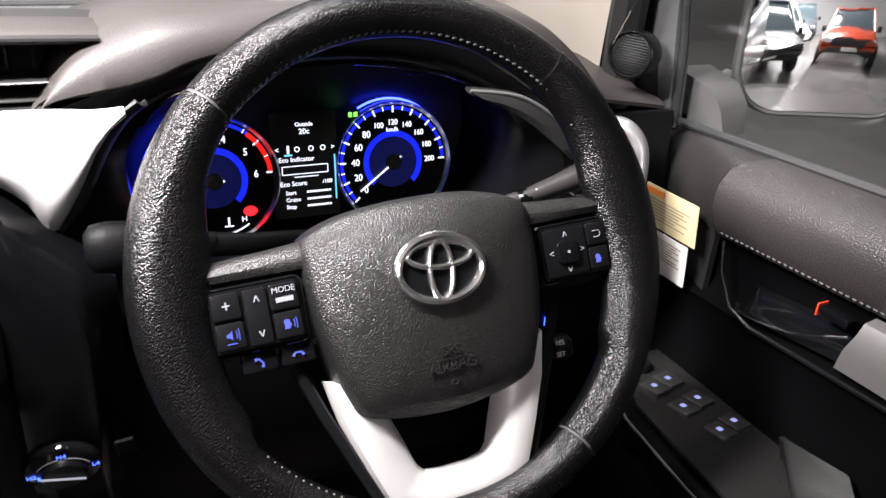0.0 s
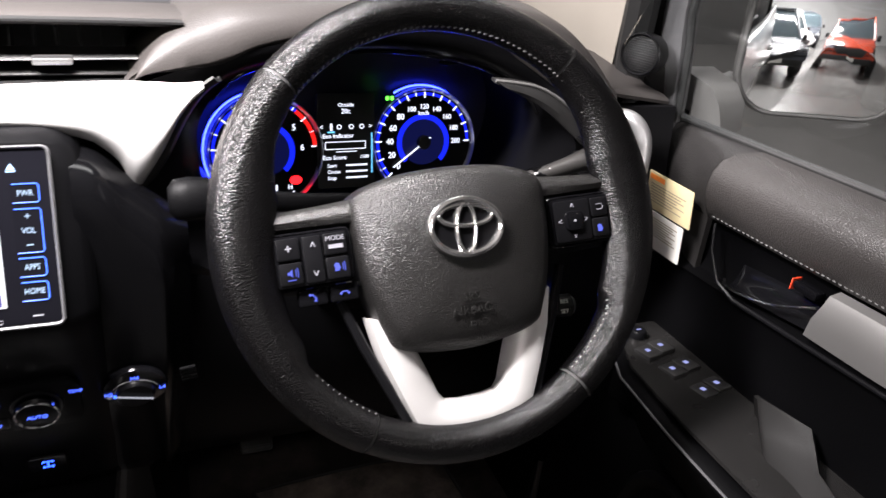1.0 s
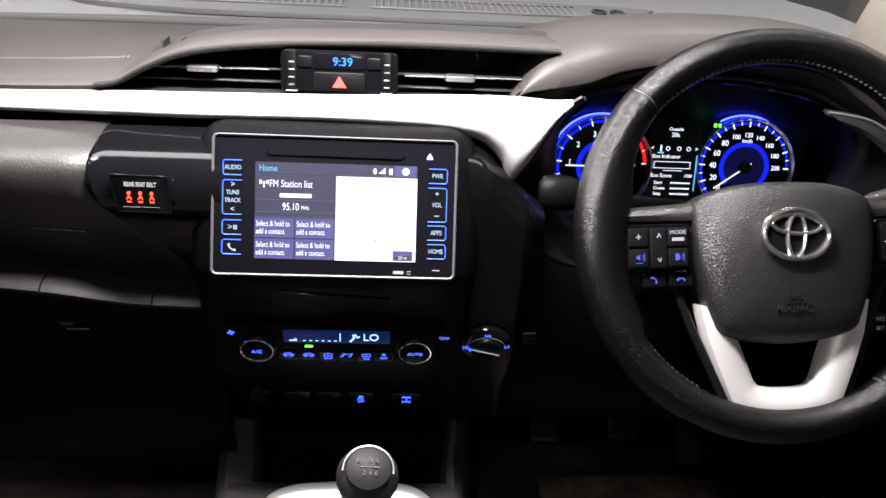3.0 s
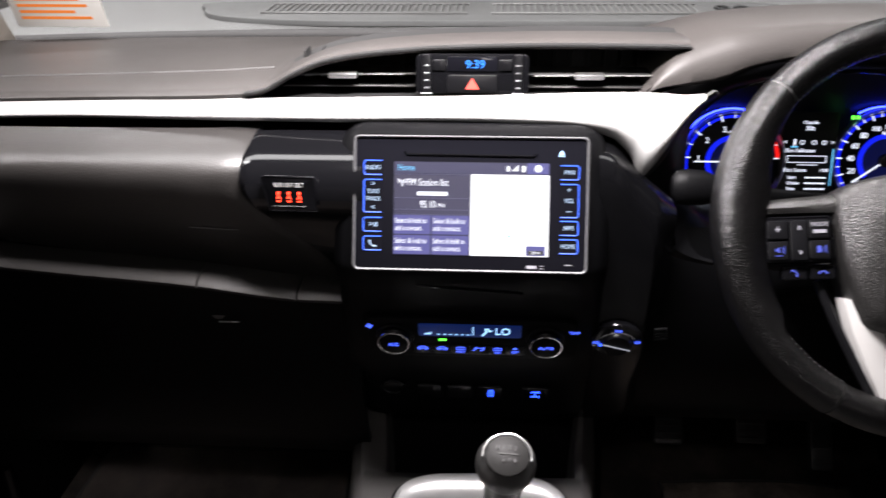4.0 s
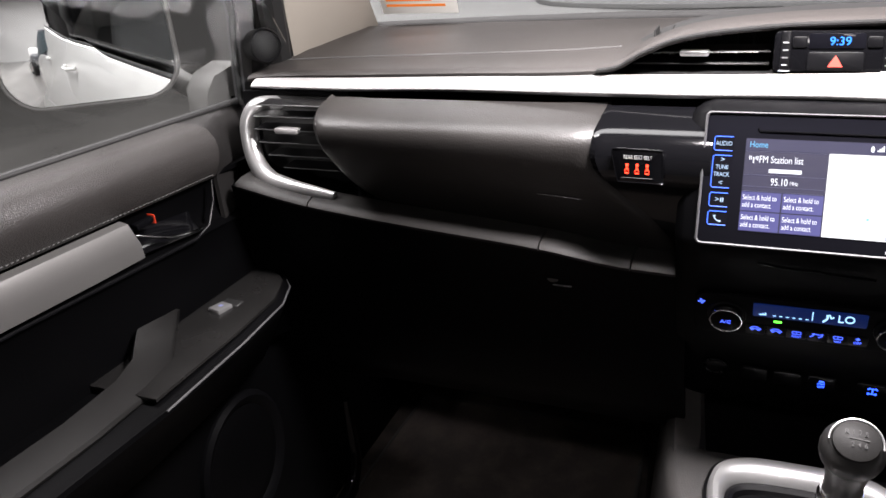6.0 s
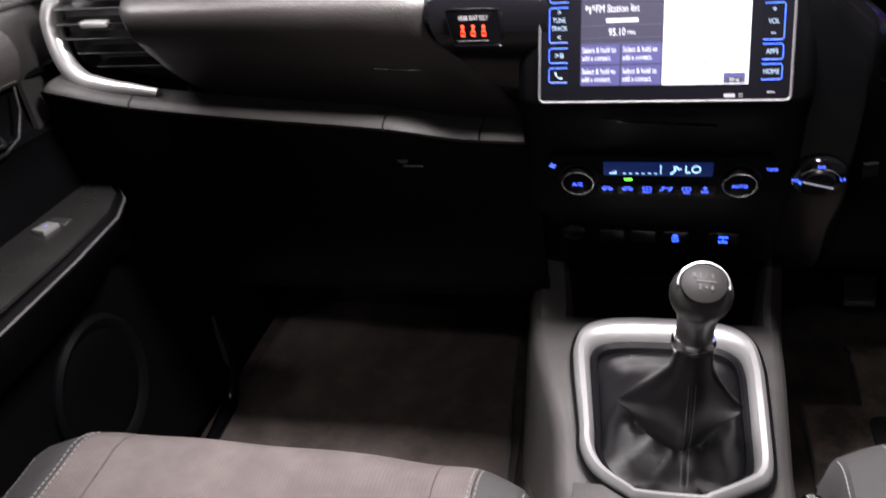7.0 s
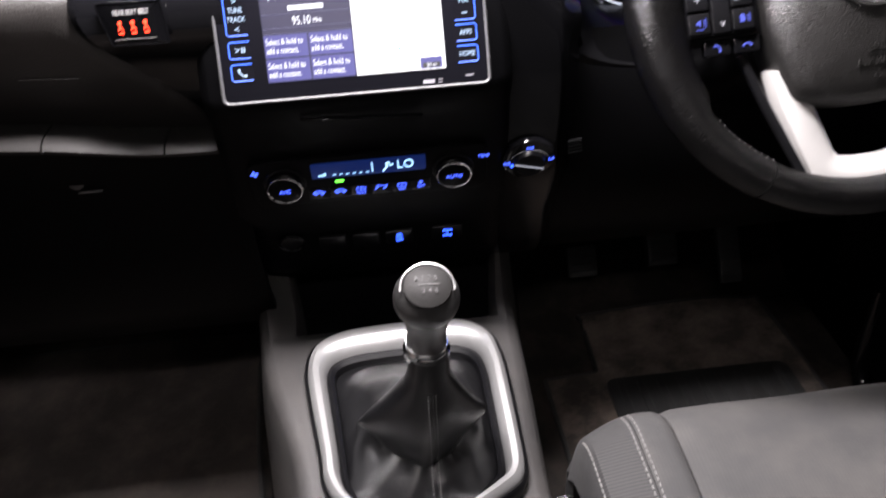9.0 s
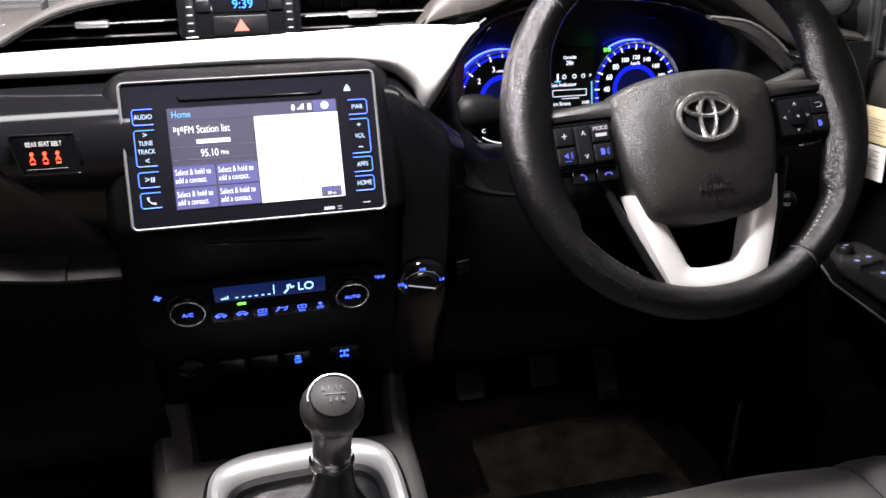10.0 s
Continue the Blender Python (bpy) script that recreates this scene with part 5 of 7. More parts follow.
vs = [b.verts.new(HM @ V((x, y, 0.0014))) for x, y in ((0.0865, 0.0500), (0.0925, 0.0500), (0.0895, 0.0545))]
b.faces.new(vs)
rbox(b, (0.0895, 0.0488, 0.0013), (0.006, 0.0009, 0.0003), 0, 1, HM)
part("eject_symbol", b, PALE, unit)
b = bmesh.new()
for x, y, w, h in ((0.062, -0.0612, 0.010, 0.003), (0.072, -0.0600, 0.004, 0.0006), (0.072, -0.0625, 0.004, 0.0006), (0.098, -0.0585, 0.007, 0.001)):
    b = bmesh.new()
    rbox(b, (x, y, 0.0012), (w, h, 0.0003), 0, 1, HM)
    part("slot_mark", b, WHEEL_INK, unit)

# ---------- belt lamps in the gloss panel ----------
BP = pose(-0.180, 0.0235, 0.872, 90 - 4, 0, -1)
belt = thing("seat_belt_display", "black panel with three lit red belt lamps", "warning light", BP)
b = bmesh.new()
SIGN = [(p.x, p.y) for p in spline([(-0.0235, 0.0168, 0), (0.0, 0.0166, 0), (0.0225, 0.0162, 0), (0.0252, 0.0140, 0), (0.0262, -0.0160, 0), (0.0240, -0.0182, 0), (0.002, -0.0182, 0), (-0.0175, -0.0180, 0), (-0.0205, -0.0158, 0), (-0.0255, 0.0060, 0), (-0.0262, 0.0142, 0)], 3, True)]
plate(b, SIGN, BP, 0.0026, 0.0006)
cover = part("cover", b, GLOSS, belt)
b = bmesh.new()
frame_ring(b, grow(SIGN, 0.0008), grow(SIGN, -0.0002), BP, 0.0031, 0.0003)
part("cover_edge", b, GLOSS, cover)
b = bmesh.new()
text_mesh(b, "REAR SEAT BELT", 0.0060, BP @ Matrix.Translation((0.0005, 0.0085, 0.0030)), squeeze=0.68)
part("sign_text", b, WHITE_INK, belt)
for x in (-0.0105, 0.0, 0.0105):
    b = bmesh.new()
    plate(b, oval(0.0016, 0.0016, 12, x, 0.0003), BP @ Matrix.Translation((0, 0, 0.0028)), 0.0006, 0)
    text_mesh(b, "A", 0.0070, BP @ Matrix.Translation((x, -0.0040, 0.0034)))
    rbox(b, (x, -0.0082, 0.0034), (0.0040, 0.0014, 0.0002), 0, 1, BP)
    part("belt_lamp", b, RED, belt, "lit red seated-figure lamp")
b = bmesh.new()
tube(b, [BP @ V((x, -0.0135, 0.0030)) for x in (-0.017, 0.017)], 0.00025, 6)
part("lower_line", b, KEYGREY, belt)

# ---------- centre air vents, clock and hazard key ----------
VM = face_m(-0.0015, 0.124, 0.9672, 10)
clock = thing("clock_unit", "small clock with a hazard key between two air vents", "clock", VM)
b = bmesh.new()
plate(b, rrect(0.118, 0.041, 0.006), VM @ Matrix.Translation((0, 0, -0.06)), 0.062, 0.002)
part("case", b, GLOSS, clock)
for s in (-1, 1):
    b = bmesh.new()
    plate(b, rrect(0.0095, 0.041, 0.002, 3, s * 0.0475, 0), VM @ Matrix.Translation((0, 0, 0.0015)), 0.003, 0.001)
    tw = part("thumbwheel", b, SMOOTH, clock)
    for i in range(4):
        b = bmesh.new()
        rbox(b, (s * 0.0475, 0.009 - i * 0.0075, 0.0048), (0.0055, 0.0013, 0.0009), 0.0002, 1, VM)
        part("wheel_rib", b, DULLCHROME, tw)
    b = bmesh.new()
    rbox(b, (s * 0.0475, -0.0195, 0.003), (0.012, 0.0012, 0.004), 0.0004, 1, VM)
    part("wheel_foot", b, DULLCHROME, clock)
    b = bmesh.new()
    plate(b, rrect(0.014, 0.011, 0.002, 3, s * 0.0345, 0.0095), VM @ Matrix.Translation((0, 0, 0.001)), 0.003, 0.001)
    part("adjuster_key", b, SMOOTH, clock)
b = bmesh.new()
plate(b, rrect(0.052, 0.0150, 0.002, 3, 0, 0.0105), VM @ Matrix.Translation((0, 0, 0.0015)), 0.0015, 0.0004)
face = part("clock_face", b, SCREEN_BLACK, clock)
b = bmesh.new()
text_mesh(b, "9:39", 0.0118, VM @ Matrix.Translation((0.003, 0.0100, 0.0033)))
part("clock_readout", b, CLOCK_LIT, face, "blue lit figures")
b = bmesh.new()
plate(b, rrect(0.053, 0.0185, 0.003, 4, 0, -0.0095), VM @ Matrix.Translation((0, 0, 0.001)), 0.0035, 0.0012)
hz = part("hazard_key", b, SMOOTH, clock)
b = bmesh.new()
vs = [b.verts.new(VM @ V((x, y, 0.0049))) for x, y in ((-0.0072, -0.0150), (0.0072, -0.0150), (0, -0.0035))]
b.faces.new(vs)
part("hazard_triangle", b, HAZARD, hz, "red triangle")

for s, cx in ((-1, -0.138), (1, 0.126)):
    vent = thing("air_vent", "dark centre air vent with a chrome-tipped blade", "air vent", pose(cx, 0.18, 0.955), "centre air vents")
    for i, z in enumerate((0.947, 0.9605)):
        b = bmesh.new()
        half = (0.073, 0.068, 0.050)[i]
        rbox(b, (cx + (0.006 if s < 0 else -0.006) * i, 0.168, z), (2 * half, 0.035, 0.0022), 0.0008, 1)
        part("blade", b, DARK, vent)
    for i in range(7):
        b = bmesh.new()
        rbox(b, (cx - 0.055 + i * 0.018, 0.205, 0.957), (0.0018, 0.03, 0.038), 0.0004, 1)
        part("fin", b, DARK, vent)
    b = bmesh.new()
    tube(b, [(cx - 0.062, 0.1495, 0.9595), (cx + 0.062, 0.1495, 0.9605)], 0.0008, 6)
    part("chrome_line", b, KEYGREY, vent)
    b = bmesh.new()
    rbox(b, (cx - 0.004, 0.146, 0.9605), (0.031, 0.012, 0.0065), 0.002, 2)
    part("vent_tab", b, DULLCHROME, vent, "chrome slider tab")

# ---------- climate panel ----------
CM = face_m(0, 0.0475, 0.6920, -17)
clim = thing("climate_panel", "black heater panel with two chrome-ringed knobs and blue lights", "climate control", CM)
b = bmesh.new()
plate(b, rrect(0.235, 0.062, 0.012), CM @ Matrix.Translation((0, 0.002, -0.004)), 0.007, 0.002)
part("panel", b, FASCIA, clim)
b = bmesh.new()
plate(b, rrect(0.112, 0.0200, 0.002, 3, 0, 0.0165), CM @ Matrix.Translation((0, 0, 0.003)), 0.0008, 0.0002)
win = part("display", b, glow("climate_display", (0.002, 0.012, 0.085), 0.6), clim, "dim blue display")
b = bmesh.new()
text_mesh(b, "LO", 0.0155, CM @ Matrix.Translation((0.036, 0.0165, 0.0041)), squeeze=0.85)
for i in range(6):
    rbox(b, (-0.034 + i * 0.0065, 0.0105, 0.0041), (0.003, 0.0012 , 0.0003), 0, 1, CM)
rbox(b, (0.0035, 0.0165, 0.0041), (0.0011, 0.013, 0.0003), 0, 1, CM)
rbox(b, (-0.046, 0.0105, 0.0041), (0.008, 0.0012, 0.0003), 0, 1, CM)
for i in range(3):
    rbox(b, (-0.048 + i * 0.0025, 0.0105 + 0.0008 * i, 0.0041), (0.0013, 0.002 + 0.001 * i, 0.0003), 0, 1, CM)
tube(b, [CM @ V((x, y, 0.0042)) for x, y in ((0.014, 0.010), (0.018, 0.0155), (0.0175, 0.021))], 0.0011, 6)
tube(b, [CM @ V((x, y, 0.0042)) for x, y in ((0.0195, 0.0215), (0.0215, 0.0165), (0.024, 0.0185))], 0.0009, 6)
part("display_readout", b, DISPLAY_PALE, win)
b = bmesh.new()
plate(b, rrect(0.0085, 0.0028, 0.001, 3, -0.030, 0.0005), CM @ Matrix.Translation((0, 0, 0.003)), 0.0006, 0)
part("green_lamp", b, GREEN, clim, "lit green lamp")
for i, x in enumerate((-0.052, -0.0305, -0.010, 0.0105, 0.031, 0.050)):
    b = bmesh.new()
    plate(b, rrect(0.0195, 0.0150, 0.002, 3, x, -0.0150), CM @ Matrix.Translation((0, 0, 0.0028)), 0.0012, 0.0004)
    key = part("key", b, SMOOTH, clim)
    b = bmesh.new()
    mz = CM @ Matrix.Translation((x, -0.0125, 0.0041))
    if i < 2:
        tube(b, [mz @ V(p) for p in ((-0.006, -0.001, 0), (-0.003, 0.002, 0), (0.002, 0.002, 0), (0.006, -0.001, 0), (-0.006, -0.001, 0))], 0.0005, 5)
        for q in (-0.0035, 0.003):
            frame_ring(b, oval(0.0016, 0.0016, 10, q, -0.0022), oval(0.0008, 0.0008, 10, q, -0.0022), mz, 0.0003, 0.0001)
    elif i in (2, 4):
        frame_ring(b, rrect(0.0095, 0.0050, 0.0015), rrect(0.0079, 0.0034, 0.0010), mz, 0.0003, 0.0001)
        text_mesh(b, "FRONT" if i == 2 else "REAR", 0.0038, mz @ Matrix.Translation((0, -0.0060, 0)), squeeze=0.8)
        rbox(b, (0, 0.0006, 0.0002), (0.0008, 0.005, 0.0003), 0, 1, mz)
    elif i == 3:
        for q in (-0.004, 0.0045):
            tube(b, [mz @ V(p) for p in ((q - 0.003, -0.003, 0), (q, -0.001, 0), (q + 0.001, 0.003, 0))], 0.0006, 5)
        rbox(b, (0, 0.0015, 0.0002), (0.011, 0.0008, 0.0003), 0, 1, mz)
    else:
        text_mesh(b, "OFF", 0.0052, mz @ Matrix.Translation((0, -0.0045, 0)), squeeze=0.85)
        for q in range(4):
            rbox(b, (0.0012, 0, 0), (0.0020, 0.0014, 0.0003), 0, 1, mz @ Matrix.Translation((0, 0.0015, 0)) @ Matrix.Rotation(q * math.pi / 2, 4, "Z"))
    part("key_symbol", b, BLUE_MID, key)
for x, w in ((-0.083, "A/C"), (0.083, "AUTO")):
    mk2 = CM @ Matrix.Translation((x, 0.005, 0.002))
    b = bmesh.new()
    plate(b, oval(0.0205, 0.0205, 40), mk2, 0.004, 0.001)
    kn = part("knob", b, SMOOTH, clim, "round black knob with a chrome ring")
    b = bmesh.new()
    loft(b, [[mk2 @ V((*p, z)) for p in oval(r, r, 40)] for r, z in ((0.0175, 0.003), (0.0168, 0.010), (0.0158, 0.0125), (0.0150, 0.013))])
    part("knob_body", b, PLASTIC, kn)
    b = bmesh.new()
    frame_ring(b, oval(0.0178, 0.0178, 40), oval(0.0156, 0.0156, 40), mk2 @ Matrix.Translation((0, 0, 0.008)), 0.0055, 0.0008)
    part("knob_ring", b, CHROME, kn)
    b = bmesh.new()
    text_mesh(b, w, 0.0068 if len(w) < 4 else 0.0058, mk2 @ Matrix.Translation((0, -0.001, 0.0133)))
    part("knob_word", b, BLUE_MID, kn)
b = bmesh.new()
for q in range(4):
    rbox(b, (0.0022, 0.0006, 0.0031), (0.0032, 0.0022, 0.0003), 0.0005, 1, CM @ Matrix.Translation((-0.110, 0.020, 0)) @ Matrix.Rotation(q * math.pi / 2, 4, "Z"))
part("fan_symbol", b, BLUE_MID, clim)
b = bmesh.new()
text_mesh(b, "TEMP", 0.0055, CM @ Matrix.Translation((0.1135, 0.0165, 0.0031)), squeeze=0.85)
part("temp_word", b, BLUE_MID, clim)
b = bmesh.new()
tube(b, [(-0.055, 0.016, 0.7745), (-0.03, 0.0145, 0.7735), (0.055, 0.0150, 0.7685)], 0.0016, 8)
part("card_lip", b, GLOSS, clim)

# four-wheel-drive selector
DM = face_m(0.1610, 0.0485, 0.6905, -16)
sel = thing("drive_selector", "black rotary drive selector with blue marks", "rotary switch", DM)
b = bmesh.new()
plate(b, oval(0.0275, 0.0255, 36), DM @ Matrix.Translation((0, 0, -0.016)), 0.0135, 0.003)
part("base", b, GLOSS, sel)
b = bmesh.new()
loft(b, [[DM @ V((*p, z)) for p in oval(r, r, 32, 0, -0.003)] for r, z in ((0.0170, -0.004), (0.0162, 0.001), (0.0145, 0.003))])
part("knob", b, SMOOTH, sel)
b = bmesh.new()
tube(b, [DM @ V((0.0205 * math.cos(radians(q)), 0.0175 * math.sin(radians(q)) - 0.003, -0.0012)) for q in span(25, 150, 20)], 0.0005, 5)
part("dial_arc", b, KEYGREY, sel)
b = bmesh.new()
rbox(b, (0, -0.003, 0.0045), (0.032, 0.0012, 0.002), 0.0005, 1, DM @ Matrix.Rotation(radians(-16), 4, "Z"))
part("pointer", b, glow("lit_pointer", (0.8, 0.85, 1.0), 0.25, (0.04, 0.04, 0.04)), sel, "pale lit pointer")
for w, x, y in (("H2", -0.0225, -0.002), ("H4", 0, 0.0170), ("L4", 0.0225, 0.0)):
    b = bmesh.new()
    text_mesh(b, w, 0.0058, DM @ Matrix.Translation((x, y, -0.0015)))
    part("mark", b, BLUE_MID, sel)
b = bmesh.new()
rbox(b, (-0.0145, -0.0055, -0.0015), (0.008, 0.0040, 0.0005), 0.001, 1, DM)
part("lit_mark", b, BLUE, sel)
b = bmesh.new()
for i in range(5):
    b = bmesh.new()
    rbox(b, (0.047, 0.006 + i * 0.0042 - 0.006, -0.001), (0.014, 0.0016, 0.003), 0.0005, 1, DM @ Matrix.Rotation(radians(8), 4, "Z"))
    part("slot_rib", b, PLASTIC, sel)

# lower row: sockets and two lit keys
LM = face_m(0, 0.1025, 0.583, -22)
for x in (-0.095,):
    so = thing("power_socket", "round black power socket with a flap", "power socket", LM)
    b = bmesh.new()
    frame_ring(b, oval(0.0150, 0.0150, 28, x, 0.008), oval(0.0115, 0.0115, 28, x, 0.008), LM, 0.005, 0.0015)
    part("ring", b, GLOSS, so)
    b = bmesh.new()
    plate(b, oval(0.0112, 0.0112, 28, x, 0.008), LM, 0.003, 0.001)
    part("flap", b, SMOOTH, so)
row = thing("key_row", "black switch row with two blue-lit keys", "switch", LM)
for x in (-0.050, -0.013, 0.024, 0.078):
    b = bmesh.new()
    plate(b, rrect(0.030 if x != 0.078 else 0.034, 0.026, 0.003, 3, x, 0), LM, 0.003, 0.001)
    key = part("key", b, SMOOTH, row)
    if x > 0:
        b = bmesh.new()
        if x < 0.05:
            rbox(b, (x, 0.0055, 0.0032), (0.0052, 0.0028, 0.0003), 0.0008, 1, LM)
            tube(b, [LM @ V((x + p, 0.001 + q, 0.0033)) for p, q in ((-0.004, -0.001), (-0.0015, 0.001), (0.001, -0.001), (0.0035, 0.001))], 0.0006, 5)
            text_mesh(b, "OFF", 0.0052, LM @ Matrix.Translation((x, -0.0055, 0.0032)), squeeze=0.85)
        else:
            for q in (-0.004, 0.004):
                rbox(b, (x + q, 0.005, 0.0032), (0.0013, 0.004, 0.0003), 0, 1, LM @ Matrix.Translation((x + q, 0.005, 0)) @ Matrix.Rotation(q * 120, 4, "Z") @ Matrix.Translation((-x - q, -0.005, 0)))
                rbox(b, (x + q, -0.005, 0.0032), (0.0015, 0.004, 0.0003), 0, 1, LM)
            rbox(b, (x, 0, 0.0032), (0.0012, 0.012, 0.0003), 0, 1, LM)
            rbox(b, (x, -0.005, 0.0032), (0.008, 0.0011, 0.0003), 0, 1, LM)
            rbox(b, (x, 0.005, 0.0032), (0.008, 0.0011, 0.0003), 0, 1, LM)
        part("key_symbol", b, BLUE, key)
# ---------- centre console ----------
console = thing("centre_console", "black plastic centre console between the seats", "car console", pose(0.02, -0.2, 0.3))
LEFT = ((-0.80, -0.075), (-0.45, -0.078), (-0.233, -0.084), (-0.106, -0.102), (0.02, -0.140), (0.10, -0.150))
RIGHT = ((-0.80, 0.165), (-0.45, 0.168), (-0.30, 0.160), (-0.178, 0.136), (0.0, 0.147), (0.10, 0.150))


def along(tab, y):
    return float(np.interp(y, [r[0] for r in tab], [r[1] for r in tab]))


b = bmesh.new()
secs = []
for y in span(-0.80, 0.070, 24):
    xl, xr = along(LEFT, y), along(RIGHT, y)
    z = 0.479 + 0.0 * y
    secs.append([V((x, y, q)) for x, q in ((xl - 0.035, 0.13), (xl - 0.012, 0.40), (xl - 0.002, z - 0.016), (xl + 0.004, z - 0.005), (xl + 0.014, z), (xr - 0.014, z), (xr - 0.004, z - 0.005), (xr + 0.002, z - 0.016), (xr + 0.012, 0.40), (xr + 0.035, 0.13))])
loft(b, secs)
part("body", b, CONSOLE_TOP, console, "grained black console body")
# walls and floor of the tray in front of the gear lever
for s, tab in ((-1, LEFT), (1, RIGHT)):
    b = bmesh.new()
    secs = []
    for y, up in ((0.045, -0.004), (0.07, 0.0002), (0.10, 0.004), (0.14, 0.015), (0.18, 0.030), (0.23, 0.055)):
        xo = along(tab, min(y, 0.10)) + s * max(0, y - 0.1) * 0.10
        xi = (-0.100 if s < 0 else 0.124) + s * max(0, y - 0.09) * 0.15
        z = 0.479 + up
        secs.append([V((x, y, q)) for x, q in ((xo + s * 0.035, 0.13), (xo + s * 0.012, 0.40), (xo, z - 0.012), (xo - s * 0.010, z), (xi + s * 0.006, z), (xi, z - 0.008), (xi - s * 0.006, 0.40), (xi, 0.13))])
    loft(b, secs)
    part("tray_wall", b, CONSOLE_TOP, console)
b = bmesh.new()
sheet(b, [[V((x, y, z)) for y, z in ((0.062, 0.470), (0.075, 0.440), (0.10, 0.428), (0.19, 0.428), (0.225, 0.45), (0.24, 0.52))] for x in span(-0.138, 0.142, 6)], 0.004)
part("tray", b, SMOOTH, console)
# raised panel with keys
b = bmesh.new()
UP = Matrix.Translation((0, 0, 0.478))
plate(b, [(-0.070, -0.205), (-0.072, -0.30), (-0.070, -0.60), (0.060, -0.60), (0.061, -0.30), (0.050, -0.226), (0.046, -0.205)], UP, 0.016, 0.003)
part("key_panel", b, CONSOLE_TOP, console, "grained grey-black panel")
b = bmesh.new()
BM = pose(-0.009, -0.2775, 0.4945, 0, 0, 2)
plate(b, rrect(0.077, 0.0285, 0.004), BM, 0.0015, 0.0005)
kr = part("key_frame", b, DARK, console)
for x, w in ((-0.0245, 0.0245), (0.0015, 0.0245), (0.0255, 0.0215)):
    b = bmesh.new()
    plate(b, rrect(w, 0.0245, 0.002), BM @ Matrix.Translation((x, 0, 0.001)), 0.004, 0.001)
    part("key_blank", b, KEYGREY, kr)
b = bmesh.new()
rbox(b, (0.0255, 0.003, 0.0052), (0.010, 0.005, 0.0003), 0.001, 1, BM)
part("key_mark", b, WHITE_INK, kr)
b = bmesh.new()
frame_ring(b, oval(0.042, 0.042, 36), oval(0.037, 0.037, 36), pose(0.098, -0.335, 0.478), 0.004, 0.0015)
cup = part("cup_ring", b, SMOOTH, console)
b = bmesh.new()
plate(b, oval(0.0368, 0.0368, 36), pose(0.098, -0.335, 0.478), 0.001, 0.0003)
part("cup_well", b, DARK, cup)
b = bmesh.new()
sheet(b, [[V((x, y, z)) for x, z in ((0.052, 0.492), (0.062, 0.484), (0.085, 0.4805), (0.115, 0.4815), (0.128, 0.487))] for y in span(-0.29, -0.205, 6)], 0.002)
part("side_tray", b, GLOSS, console, "smooth black hollow beside the handbrake")

# ---------- gear lever ----------
OUTL = spline([(-0.089, -0.004, 0), (-0.080, 0.028, 0), (-0.052, 0.046, 0), (-0.018, 0.0508, 0), (0.024, 0.052, 0), (0.060, 0.0508, 0), (0.091, 0.043, 0), (0.114, 0.018, 0), (0.121, -0.022, 0), (0.1215, -0.06, 0), (0.1200, -0.13, 0), (0.1182, -0.168, 0), (0.1135, -0.184, 0), (0.103, -0.1955, 0), (0.064, -0.2190, 0), (0.050, -0.2245, 0), (-0.006, -0.2250, 0), (-0.020, -0.2195, 0), (-0.052, -0.196, 0), (-0.068, -0.165, 0), (-0.0725, -0.130, 0), (-0.0860, -0.045, 0)], 5, True)
INL = spline([(-0.061, -0.019, 0), (-0.054, -0.005, 0), (-0.038, 0.002, 0), (-0.012, 0.0050, 0), (0.018, 0.006, 0), (0.052, 0.0050, 0), (0.077, 0.000, 0), (0.091, -0.014, 0), (0.0955, -0.038, 0), (0.0957, -0.07, 0), (0.0952, -0.13, 0), (0.0942, -0.162, 0), (0.0915, -0.174, 0), (0.084, -0.1820, 0), (0.054, -0.2035, 0), (0.043, -0.2085, 0), (-0.003, -0.2095, 0), (-0.014, -0.2045, 0), (-0.037, -0.184, 0), (-0.047, -0.160, 0), (-0.0500, -0.130, 0), (-0.0585, -0.050, 0)], 5, True)
GL = pose(0.02, -0.09, 0.479)
gear = thing("gear_lever", "black gear lever in a leather gaiter with a silver surround", "gear lever", GL)


def ring_at(pairs):
    return [[V((p.x + (q.x - p.x) * t, p.y + (q.y - p.y) * t, z)) for p, q in zip(OUTL, INL)] for t, z in pairs]


b = bmesh.new()
loft(b, ring_at(((0.0, 0.478), (-0.10, 0.490), (-0.06, 0.4955), (0.0, 0.497), (0.05, 0.494), (0.05, 0.478))), ring=True)
part("surround_edge", b, SMOOTH, gear, "thin black outer edge")
b = bmesh.new()
loft(b, ring_at(((0.06, 0.480), (0.06, 0.495), (0.12, 0.502), (0.30, 0.506), (0.52, 0.505), (0.68, 0.500), (0.76, 0.491), (0.78, 0.478))), ring=True)
part("surround", b, SURROUND, gear, "satin silver surround")
b = bmesh.new()
loft(b, ring_at(((0.74, 0.470), (0.77, 0.490), (0.92, 0.494), (1.06, 0.492), (1.10, 0.486), (1.10, 0.470))), ring=True)
part("gaiter_frame", b, SMOOTH, gear)
b = bmesh.new()
secs = []
n = len(INL)
cx0, cy0 = 0.022, -0.098
